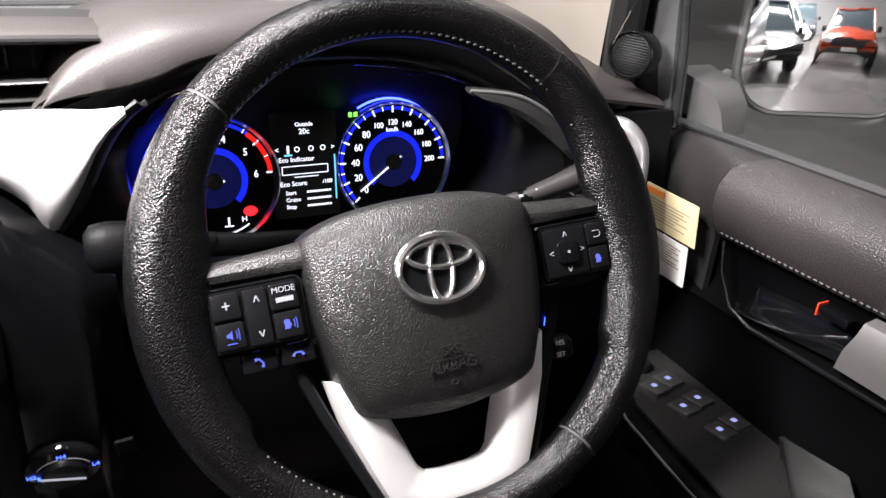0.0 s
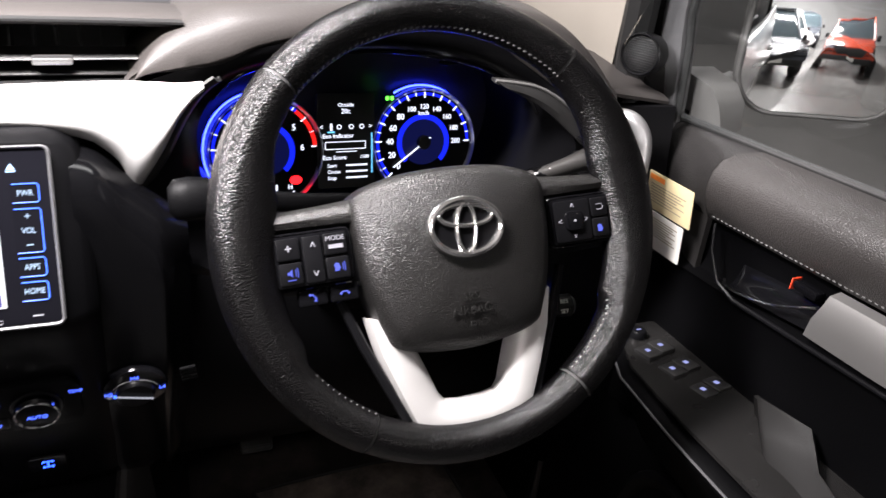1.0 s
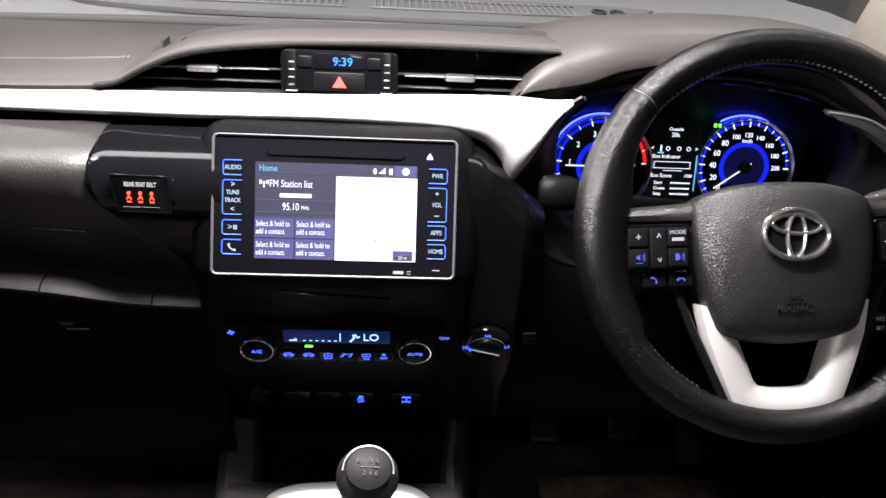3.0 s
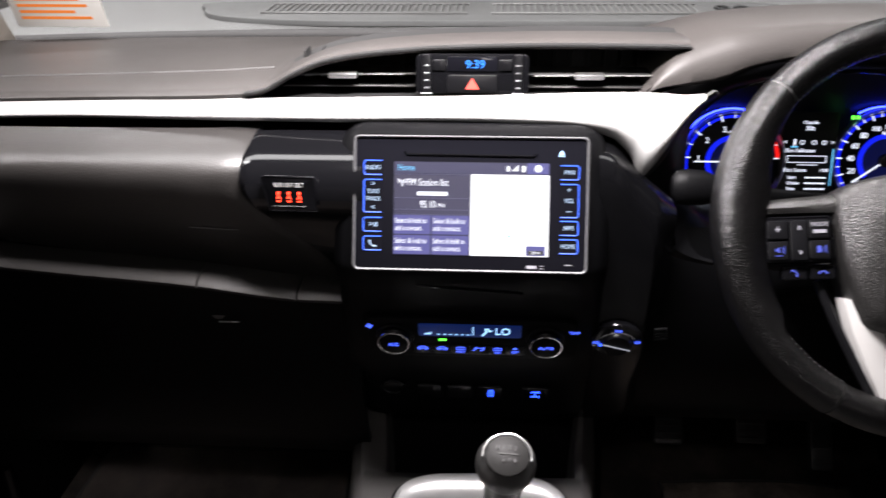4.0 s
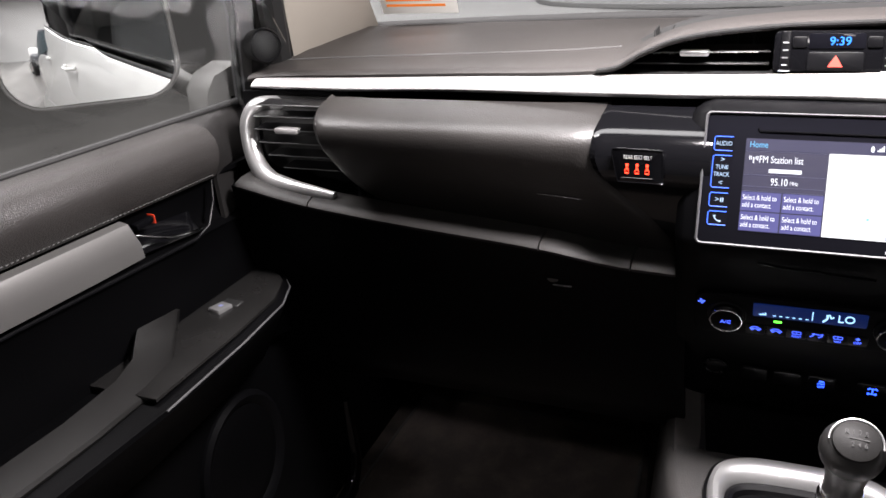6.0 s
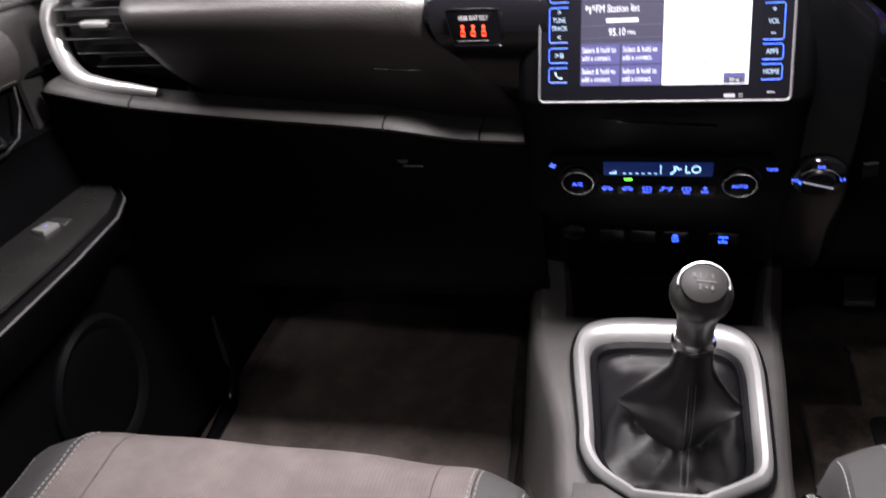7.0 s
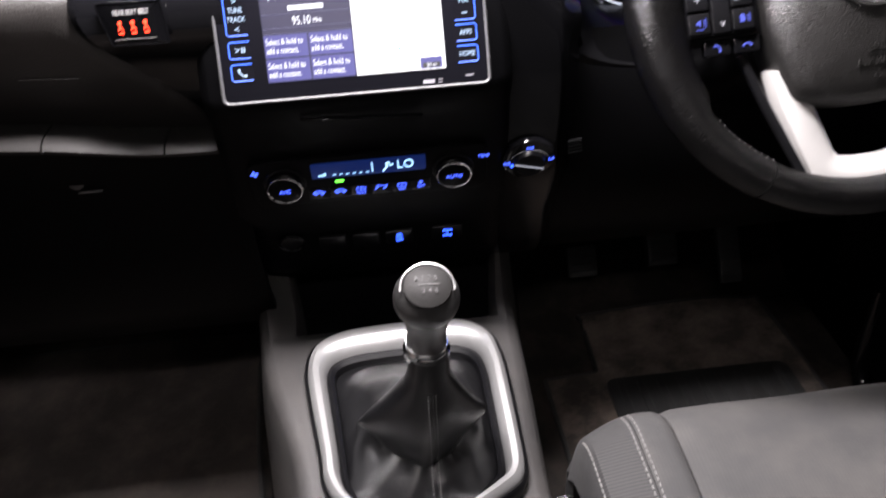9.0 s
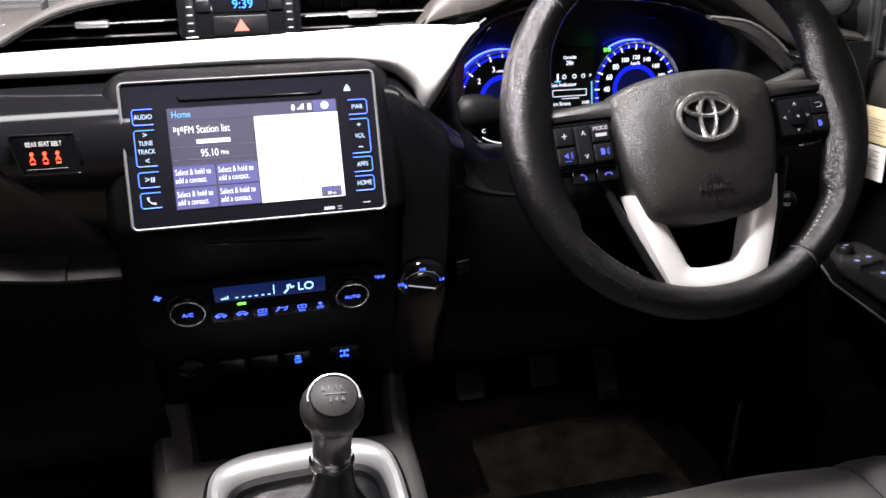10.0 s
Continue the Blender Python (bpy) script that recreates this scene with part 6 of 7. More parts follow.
# height, centre, half width, reach to the rear and to the front, squareness, ripple
FOLD = ((0.489, 0.022, -0.100, 0.070, 0.104, 0.096, 4.5, 0.01), (0.494, 0.022, -0.102, 0.064, 0.098, 0.086, 3.6, 0.02), (0.503, 0.023, -0.106, 0.060, 0.088, 0.076, 2.8, 0.025), (0.511, 0.024, -0.111, 0.053, 0.074, 0.068, 2.3, 0.035),
        (0.518, 0.025, -0.117, 0.045, 0.060, 0.062, 2.0, 0.03), (0.525, 0.026, -0.124, 0.044, 0.053, 0.058, 1.7, 0.02), (0.532, 0.027, -0.130, 0.052, 0.050, 0.054, 1.35, 0.01), (0.538, 0.028, -0.134, 0.0605, 0.047, 0.051, 1.15, 0.005), (0.543, 0.0285, -0.137, 0.061, 0.044, 0.049, 1.12, 0.005),
        (0.551, 0.029, -0.140, 0.054, 0.041, 0.046, 1.25, 0.005), (0.561, 0.030, -0.144, 0.046, 0.036, 0.042, 1.4, 0.005), (0.574, 0.032, -0.148, 0.0375, 0.030, 0.035, 1.55, 0.005), (0.589, 0.034, -0.152, 0.0285, 0.024, 0.027, 1.8, 0.005),
        (0.602, 0.0355, -0.155, 0.0215, 0.0195, 0.021, 2.0, 0.0), (0.614, 0.036, -0.156, 0.0185, 0.0185, 0.0185, 2.0, 0.0), (0.632, 0.037, -0.156, 0.0165, 0.0165, 0.0165, 2.0, 0.0))
secs.append(spline([V((cx0 + (p.x - cx0) * 0.985, cy0 + (p.y - cy0) * 0.985, 0.484)) for p in INL], 2, True))
for lvl, (z, cx, cy, hx, rear, fore, sq, rip) in enumerate(FOLD):
    sec = []
    for i, p in enumerate(INL):
        q = math.atan2(p.y - cy0, p.x - cx0)
        c, s = math.cos(q), math.sin(q)
        hy = fore if s > 0 else rear
        r = (abs(c) ** sq + abs(s) ** sq) ** (-1 / sq)
        r *= 1 + rip * (math.sin(7 * q + 1.3 * lvl) + 0.6 * math.sin(12 * q - 0.9 * lvl))
        sec.append(V((cx + hx * r * c, cy + hy * r * s, z + 0.05 * rip * math.sin(5 * q + lvl) - 0.006 * max(0.0, -s) * (1 if 4 < lvl < 9 else 0))))
    secs.append(spline(sec, 2, True))
loft(b, secs)
gaiter = part("gaiter", b, BOOT, gear, "creased black leather gaiter", 50)


def seam_point(sec, x):
    """Where the rear side of a gaiter level meets the upright plane at x."""
    c = sum((p.y for p in sec), 0.0) / len(sec)
    for p, q in zip(sec, sec[1:] + sec[:1]):
        if p.y < c and q.y < c and (p.x - x) * (q.x - x) <= 0 and abs(p.x - q.x) > 1e-9:
            return p.lerp(q, (x - p.x) / (q.x - p.x))
    return sec[0].copy()


for dx in (-0.0032, 0.0032):
    b = bmesh.new()
    line = spline([seam_point(secs[k], 0.033 + 0.0035 * k / 15 + dx) + V((0, -0.0006, 0.0006)) for k in range(2, 15)], 7)
    for p, q in list(zip(line, line[1:]))[::2]:
        tube(b, [p, q], 0.0005, 5)
    tagged(part("seam_stitching", b, THREAD_DIM, gaiter), kind="stuff")
b = bmesh.new()
tube(b, spline([seam_point(secs[k], 0.033 + 0.0035 * k / 15) for k in range(2, 15)], 5), 0.0009, 6)
part("centre_seam", b, BOOT, gaiter)
KX, KY, KZ = 0.039, -0.155, 0.690


def turned(profile, m=None, n=28):
    bb = bmesh.new()
    loft(bb, [[(m or Matrix()) @ V((r * math.cos(2 * math.pi * i / n), r * math.sin(2 * math.pi * i / n), z)) for i in range(n)] for r, z in profile])
    return bb


KM = Matrix.Translation((KX, KY, KZ)) @ pose(0, 0, 0, 6, 3, 0)
part("collar", turned(((0.0185, -0.066), (0.0200, -0.064), (0.0200, -0.058), (0.0180, -0.056), (0.0180, -0.050)), KM), CHROME, gear, "chrome collar")
part("neck", turned(((0.0165, -0.058), (0.0170, -0.048), (0.0165, -0.036), (0.0180, -0.026), (0.0205, -0.016)), KM), PLASTIC_SMOOTHER, gear)
part("knob", turned([(0.0265 * math.cos(radians(a)) + (0.0005 if a < 40 else 0), 0.0255 * math.sin(radians(a))) for a in (-52, -40, -25, -10, 5, 20, 35, 48, 60, 70, 80, 88)], KM), PLASTIC_SMOOTHER, gear, "ball-shaped black knob")
TOPM = KM @ pose(0, -0.0088, 0.0212, 23, 0, 0)
b = bmesh.new()
tube(b, [TOPM @ V((0.0212 * math.cos(radians(a)), 0.0195 * math.sin(radians(a)) - 0.001, 0.0002 - 0.0035 * (1 - abs(math.sin(radians(a)))))) for a in range(-8, 189, 8)], 0.0009, 8)
part("knob_ring", b, SURROUND, gear, "chrome arc on the knob")
b = bmesh.new()
plate(b, oval(0.0190, 0.0180, 32), TOPM @ Matrix.Translation((0, -0.001, -0.0046)), 0.0045, 0.0012, 0.0036)
cap = part("knob_cap", b, KNOBCAP, gear, "grey cap with an embossed shift pattern")
b = bmesh.new()
for w, x, y in (("R", -0.0085, 0.0042), ("1", -0.0035, 0.0046), ("3", 0.0015, 0.0046), ("5", 0.0065, 0.0042), ("2", -0.0035, -0.0062), ("4", 0.0015, -0.0062), ("6", 0.0065, -0.0062)):
    text_mesh(b, w, 0.0056, TOPM @ Matrix.Translation((x, y, 0.0036)), depth=0.0004)
rbox(b, (0.001, -0.001, 0.0038), (0.016, 0.0007, 0.0006), 0, 1, TOPM)
part("shift_pattern", b, DARK, cap)

# ---------- handbrake ----------
HB = pose(0.113, -0.335, 0.626)
hand = thing("parking_brake", "black grained parking brake lever with a chrome button", "parking brake", HB)
b = bmesh.new()
secs = []
for y, z, w, h in ((-0.332, 0.627, 0.0105, 0.0125), (-0.338, 0.627, 0.0128, 0.0150), (-0.38, 0.621, 0.0135, 0.0165), (-0.45, 0.607, 0.0135, 0.017), (-0.52, 0.588, 0.0125, 0.015), (-0.62, 0.54, 0.010, 0.012), (-0.70, 0.475, 0.010, 0.012)):
    secs.append([V((0.1135 + (y + 0.33) * 0.03 + x, y, z + q)) for x, q in rrect(2 * w, 2 * h, 0.006, 4)])
loft(b, secs)
part("grip", b, CONSOLE_TOP, hand)
BTM = Matrix.Translation((0.1135, -0.333, 0.6285)) @ pose(0, 0, 0, -80, 0, 0)
part("release_button", turned(((0.0088, -0.004), (0.0090, 0.010), (0.0078, 0.0145), (0.004, 0.0165), (0.0005, 0.017)), BTM), CHROME, hand, "chrome release button")

# ---------- seats ----------
def seat(name, xl, xr, yf, ztop, label, cloth, groove=0.0):
    """A front seat whose cushion reaches from xl to xr with its front edge at yf."""
    w = xr - xl
    ob = thing(name, label, "car seat", pose((xl + xr) / 2, yf - 0.25, 0.12), "front seats")

    def top(x, y):
        u = (x - xl) / w
        edge = min(u, 1 - u)
        bol = 0.012 * math.exp(-((edge - 0.10) / 0.075) ** 2)
        d = yf - y
        front = -0.040 * max(0, 1 - d / 0.060) ** 2.2 - 0.05 * d
        side = -0.05 * max(0, 1 - edge / 0.025) ** 2
        dip = -groove * math.exp(-((edge - 0.176) / 0.010) ** 2)
        return ztop + bol + front + side + dip - 0.012 + 0.0015 * math.sin(31 * x + 9 * y) + 0.001 * math.sin(55 * y)

    def curve_y(x, d):
        u = (x - xl) / w
        return yf - d - 0.035 * abs(2 * u - 1) ** 3.6

    def panel(u0, u1, nm, m, nx):
        bb = bmesh.new()
        rows = []
        for x in span(xl + w * u0, xl + w * u1, nx):
            row = [V((x, curve_y(x, 0.0) + 0.004, ztop - 0.14)), V((x, curve_y(x, -0.004), ztop - 0.09))]
            for d in (0.0, 0.008, 0.018, 0.032, 0.05, 0.075, 0.11, 0.16, 0.22, 0.30, 0.38, 0.46):
                y = curve_y(x, d)
                row.append(V((x, y, top(x, yf - d))))
            rows.append(row[::-1])
        sheet(bb, rows, 0.012)
        return part(nm, bb, m, ob)

    panel(0.177, 0.823, "cushion_centre", cloth, 24)
    panel(0.102, 0.175, "cushion_side", cloth, 9)
    panel(0.825, 0.898, "cushion_side", cloth, 9)
    panel(0.0, 0.100, "cushion_bolster", SEAT_SIDE, 12)
    panel(0.900, 1.0, "cushion_bolster", SEAT_SIDE, 12)
    for u in (0.101, 0.899, 0.018, 0.982):
        bb = bmesh.new()
        x = xl + w * u
        inner = 0.1 <= u <= 0.9
        for k in range(70):
            d = 0.018 + k * 0.0062
            for side in ((-0.0035, 0.0035) if inner else (0.0,)):
                xx = x + side
                y = curve_y(xx, d)
                p, q = V((xx, y, top(xx, yf - d) + 0.0007)), V((xx, y - 0.0042, top(xx, yf - d - 0.0042) + 0.0007))
                tube(bb, [p, q], 0.0007, 5)
        tagged(part("cushion_stitching", bb, THREAD, ob, "pale double stitching"), kind="stuff")
    bb = bmesh.new()
    rbox(bb, ((xl + xr) / 2, yf - 0.26, (ztop - 0.06 + 0.16) / 2), (w - 0.05, 0.42, ztop - 0.06 - 0.16), 0.02, 2)
    part("seat_base", bb, SMOOTH, ob)
    bb = bmesh.new()
    secs = []
    for z, dy, ww, th in ((ztop - 0.03, -0.46, 0.96, 0.10), (ztop + 0.15, -0.50, 0.98, 0.12), (ztop + 0.38, -0.57, 0.92, 0.11), (ztop + 0.54, -0.62, 0.74, 0.09), (ztop + 0.58, -0.64, 0.60, 0.05)):
        secs.append([V(((xl + xr) / 2 + x, yf + dy - 0.06 + q, z)) for x, q in rrect(w * ww, th, 0.04, 5)])
    loft(bb, secs)
    part("backrest", bb, SEAT_SIDE, ob)
    return ob


seat("passenger_seat", -0.640, -0.103, -0.190, 0.535, "grey-brown fabric front seat with dark stitched side bolsters", SEAT)
seat("driver_seat", 0.168, 0.695, -0.095, 0.519, "dark grey fabric driver seat with stitched side bolsters", SEAT_DRIVER, 0.006)

# ---------- pedals and mats ----------
for x, z, w, h, name in ((0.345, 0.228, 0.052, 0.055, "clutch_pedal"), (0.489, 0.238, 0.055, 0.058, "brake_pedal"), (0.617, 0.21, 0.040, 0.10, "throttle_pedal")):
    PM = face_m(x, 0.50, z, 35)
    pd = thing(name, "black rubber " + name.replace("_", " ") + " in the dark footwell", "pedal", PM)
    b = bmesh.new()
    plate(b, rrect(w, h, 0.006), PM, 0.012, 0.004)
    pp = part("pad", b, PEDAL, pd)
    for i in range(4):
        b = bmesh.new()
        rbox(b, (0, -h * 0.33 + i * h * 0.22, 0.0125), (w * 0.8, 0.004, 0.003), 0.001, 1, PM)
        part("rib", b, PEDAL, pp)
    b = bmesh.new()
    tube(b, [PM @ V((0, 0, 0)), PM @ V((0, 0.05, -0.03)), (x, 0.62, 0.42), (x, 0.68, 0.55)], 0.008, 8)
    part("arm", b, DARK, pd)


def carpet_mat(name, outline, label, pile):
    ob = thing(name, label, "floor mat", pose(outline[0][0], outline[0][1], 0.11))
    line = [(p.x, p.y) for p in spline([(x, y, 0) for x, y in outline], 3, True)]
    b = bmesh.new()
    plate(b, line, Matrix.Translation((0, 0, 0.1105)), 0.010, 0.0)
    part("mat_top", b, pile, ob)
    b = bmesh.new()
    tube(b, [V((x, y, 0.118)) for x, y in line], 0.0045, 6, True)
    part("edging", b, RUBBER, ob, "dark stitched edge binding")
    return ob


carpet_mat("floor_mat", [(-0.245, 0.50), (-0.262, 0.525), (-0.5, 0.53), (-0.69, 0.525), (-0.722, 0.50), (-0.728, 0.15), (-0.72, -0.22), (-0.69, -0.25), (-0.25, -0.25), (-0.212, -0.22), (-0.210, 0.09), (-0.228, 0.26)], "dusty dark carpet mat in the passenger footwell", MAT)
driver_mat = carpet_mat("floor_mat", [(0.342, 0.465), (0.355, 0.480), (0.555, 0.493), (0.66, 0.48), (0.68, 0.45), (0.69, 0.10), (0.68, -0.15), (0.26, -0.15), (0.246, -0.12), (0.248, 0.128), (0.246, 0.305), (0.256, 0.322), (0.325, 0.328), (0.337, 0.345)], "dusty dark carpet mat in the driver's footwell", MAT_DUSTY_LIT)
b = bmesh.new()
plate(b, rrect(0.310, 0.175, 0.018, 5, 0.497, 0.218), Matrix.Translation((0, 0, 0.1195)), 0.0045, 0.0015)
heel = part("heel_pad", b, RUBBER, driver_mat, "worn black rubber heel pad")
for i in range(9):
    b = bmesh.new()
    rbox(b, (0.365 + i * 0.033, 0.218, 0.1245), (0.012, 0.150, 0.003), 0.001, 1)
    part("rib", b, RUBBER, heel)
# ---------- doors ----------
def door(s, name, label):
    """A front door card; s is the side, minus for the passenger's."""
    ob = thing(name, label, "car door", pose(s * 0.78, -0.2, 0.15), kind="structure")

    def lift(y):
        return 0.085 * (0.0 - y)

    def skin(prof, y0, y1, n, nm, m, lab="", thick=0.006, curve=0.0):
        bb = bmesh.new()
        rows = []
        for y in span(y0, y1, n):
            rows.append([V((s * (x + curve * max(0, y - 0.05)), y, z + (lift(y) if z > 0.70 else 0))) for x, z in prof])
        if s > 0:
            rows = rows[::-1]
        sheet(bb, rows[::-1], thick)
        return part(nm, bb, m, ob, lab)

    skin(((0.752, 0.818), (0.7465, 0.825), (0.7415, 0.836), (0.7375, 0.848), (0.7365, 0.860), (0.7395, 0.873), (0.749, 0.885), (0.766, 0.891), (0.80, 0.891)), 0.045, -1.0, 20, "upper_pad", DOOR_PAD, "soft grained vinyl pad")
    bb = bmesh.new()
    rows = []
    flat_prof = ((0.752, 0.60), (0.752, 0.74), (0.750, 0.816), (0.7495, 0.825), (0.7495, 0.836), (0.7515, 0.848), (0.755, 0.860), (0.760, 0.873), (0.768, 0.884), (0.778, 0.889), (0.80, 0.890))
    pad_prof = ((0.752, 0.60), (0.752, 0.74), (0.752, 0.816), (0.7475, 0.825), (0.743, 0.836), (0.7392, 0.848), (0.7385, 0.860), (0.7412, 0.873), (0.7505, 0.884), (0.767, 0.890), (0.80, 0.890))
    for y in span(0.235, 0.0475, 12):
        near = max(0.0, 1 - (y - 0.0475) / 0.055)
        rows.append([V((s * (a + (c - a) * near + 0.25 * max(0, y - 0.05)), y, z + (lift(y) if z > 0.70 else 0))) for (a, z), (c, _) in zip(flat_prof, pad_prof)])
    if s > 0:
        rows = rows[::-1]
    sheet(bb, rows[::-1], 0.006)
    part("front_panel", bb, DOOR_FRONT, ob)
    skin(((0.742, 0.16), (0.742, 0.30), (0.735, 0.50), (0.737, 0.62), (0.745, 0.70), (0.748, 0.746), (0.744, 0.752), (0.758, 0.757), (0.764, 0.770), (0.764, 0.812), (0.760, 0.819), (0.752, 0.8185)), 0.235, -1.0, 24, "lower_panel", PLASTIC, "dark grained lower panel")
    bb = bmesh.new()
    tube(bb, [V((s * 0.805, y, 0.893 + lift(y))) for y in span(0.21, -1.0, 24)], 0.0045, 8)
    tube(bb, [V((s * 0.800, 0.192, 0.870)), V((s * 0.796, 0.196, 0.96)), V((s * 0.789, 0.196, 1.0)), V((s * 0.770, 0.158, 1.10)), V((s * 0.722, -0.058, 1.40))], 0.0045, 8)
    part("window_seal", bb, RUBBER, ob)
    bb = bmesh.new()
    for y in span(0.035, -0.95, 150):
        rbox(bb, (s * 0.7475, y, 0.8230 + lift(y)), (0.0012, 0.0040, 0.0014), 0.0004, 1)
    tagged(part("pad_stitching", bb, RIM_THREAD, ob, "grey stitching"), kind="stuff")
    # cavity rim, pull cup, inner handle and silver insert
    bb = bmesh.new()
    tube(bb, [V((s * x, y, z)) for x, y, z in ((0.747, 0.030, 0.815), (0.741, 0.018, 0.790), (0.738, -0.004, 0.764), (0.741, -0.03, 0.755), (0.742, -0.09, 0.7605), (0.7415, -0.30, 0.781), (0.7415, -0.95, 0.835))], [0.0016, 0.0018, 0.0022, 0.0026, 0.0026, 0.0022, 0.0022], 8)
    part("cavity_rim", bb, SMOOTH, ob)
    bb = bmesh.new()
    rows = []
    for y in span(-0.136, -0.95, 14):
        slant = -0.014 if y == -0.136 else 0
        rows.append([V((s * x, y + dy, z + lift(y))) for x, z, dy in ((0.752, 0.757, -slant), (0.741, 0.762, -slant), (0.735, 0.785, -slant / 2), (0.735, 0.803, 0), (0.740, 0.8125, 0), (0.752, 0.815, 0))])
    if s < 0:
        rows = rows[::-1]
    sheet(bb, rows, 0.004)
    part("silver_insert", bb, DOOR_SILVER, ob, "satin silver insert")
    bb = bmesh.new()
    tube(bb, [V((s * x, y, z)) for x, y, z in ((0.750, -0.002, 0.764), (0.742, -0.010, 0.7635), (0.740, -0.028, 0.7665), (0.739, -0.050, 0.772), (0.738, -0.075, 0.779), (0.739, -0.099, 0.790), (0.745, -0.124, 0.803))], [0.0018, 0.0022, 0.0026, 0.0026, 0.0028, 0.0030, 0.0026], 10, squash=0.7)
    part("inner_handle", bb, CHROME, ob, "bright chrome pull handle")
    bb = bmesh.new()
    rbox(bb, (s * 0.748, -0.107, 0.812), (0.014, 0.030, 0.009), 0.003, 2)
    lk = part("lock_tab", bb, GLOSS, ob)
    bb = bmesh.new()
    rbox(bb, (s * 0.747, -0.091, 0.811), (0.012, 0.0012, 0.012), 0.0004, 1)
    part("lock_mark", bb, RED_MARK, lk, "red mark")
    bb = bmesh.new()
    rows = []
    for y in span(-0.01, -0.132, 8):
        t = (y + 0.01) / -0.122
        rows.append([V((s * x, y, z + 0.02 * t)) for x, z in ((0.747, 0.758), (0.752, 0.762), (0.760, 0.772), (0.763, 0.785))])
    if s < 0:
        rows = rows[::-1]
    sheet(bb, rows, 0.002)
    part("pull_cup", bb, GLOSS, ob)
    # armrest with switch panel
    bb = bmesh.new()
    secs = []
    for y, xi, zz in ((0.105, 0.728, 0.652), (0.085, 0.700, 0.655), (0.05, 0.668, 0.657), (0.0, 0.648, 0.658), (-0.10, 0.640, 0.660), (-0.25, 0.636, 0.664), (-0.60, 0.636, 0.69), (-0.95, 0.64, 0.71)):
        secs.append([V((s * x, y, z)) for x, z in ((0.750, zz), (xi + 0.006, zz), (xi, zz - 0.004), (xi - 0.001, zz - 0.010), (xi + 0.006, zz - 0.022), (xi + 0.05 if xi < 0.7 else xi + 0.005, zz - 0.10), (0.750, zz - 0.13))])
    loft(bb, secs)
    part("armrest", bb, PLASTIC, ob)
    bb = bmesh.new()
    tube(bb, [V((s * x, y, z)) for x, y, z in ((0.700, 0.083, 0.6505), (0.666, 0.048, 0.6525), (0.6465, 0.0, 0.6535), (0.6385, -0.10, 0.6555), (0.6345, -0.25, 0.6595))], 0.0014, 6)
    part("armrest_line", bb, RIM_GREY, ob)
    bb = bmesh.new()
    rows = []
    for y, xi in ((0.078, 0.706), (0.05, 0.678), (0.0, 0.658), (-0.10, 0.650), (-0.25, 0.646)):
        zz = 0.658 + 0.0135 * (0.05 - y) / 0.3 + 0.002
        rows.append([V((s * x, y, zz)) for x in (xi, (xi + 0.742) / 2, 0.742)])
    if s < 0:
        rows = rows[::-1]
    sheet(bb, rows if s < 0 else rows[::-1], 0.004)
    part("switch_plate", bb, SWITCH_PLATE, ob, "glossy black switch plate")
    SW = []
    if s > 0:
        SW = [(0.690, 0.016), (0.711, 0.022), (0.697, -0.020), (0.719, -0.014), (0.707, -0.060), (0.729, -0.054)]
        wells = [(0.708, 0.001, 0.046, 0.028), (0.714, -0.038, 0.048, 0.034)]
    else:
        SW = [(0.710, -0.050)]
        wells = [(0.706, -0.030, 0.028, 0.016)]
    zz = 0.6635
    for x, y, w, h in wells:
        bb = bmesh.new()
        rbox(bb, (s * x, y, zz + 0.0005), (w, h, 0.003), 0.001, 1)
        part("switch_well", bb, DARK, ob)
    for x, y in SW:
        bb = bmesh.new()
        mm = pose(s * x, y, zz, -6, 0, s * 10)
        plate(bb, rrect(0.0205, 0.0250, 0.002), mm, 0.0065, 0.0015)
        sw = part("window_switch", bb, KEYGREY if s < 0 else PLASTIC_SMOOTHER, ob)
        bb = bmesh.new()
        plate(bb, rrect(0.0055, 0.0055, 0.001), mm @ Matrix.Translation((0, 0.001, 0.0062)), 0.0006, 0)
        part("switch_symbol", bb, SWITCH_PALE, sw)
    if s > 0:
        bb = bmesh.new()
        mm = pose(0.700, 0.052, zz)
        loft(bb, [[mm @ V((*p, z)) for p in oval(r, r, 20)] for r, z in ((0.010, 0), (0.0095, 0.008), (0.008, 0.010))])
        mk3 = part("mirror_knob", bb, SMOOTH, ob)
        bb = bmesh.new()
        rbox(bb, (0, 0, 0.0103), (0.006, 0.0015, 0.0004), 0, 1, mm)
        part("knob_symbol", bb, SWITCH_PALE, mk3)
    # speaker in the lower door, with a glossy raised rim
    sm = Matrix(((0, 0, -s, s * 0.7375), (s * 1.0, 0, 0, -0.045), (0, 1, 0, 0.40), (0, 0, 0, 1)))
    bb = bmesh.new()
    loft(bb, [[sm @ V((*p, z)) for p in oval(r, r * 1.15, 36)] for r, z in ((0.098, -0.004), (0.096, 0.006), (0.090, 0.011), (0.082, 0.008), (0.076, 0.002))])
    spk = part("door_speaker", bb, FASCIA, ob, "round glossy speaker grille")
    bb = bmesh.new()
    plate(bb, oval(0.077, 0.0885, 36), sm, 0.0035, 0.001, 0.004)
    part("mesh", bb, PLASTIC, spk)
    # grab handle
    bb = bmesh.new()
    secs = []
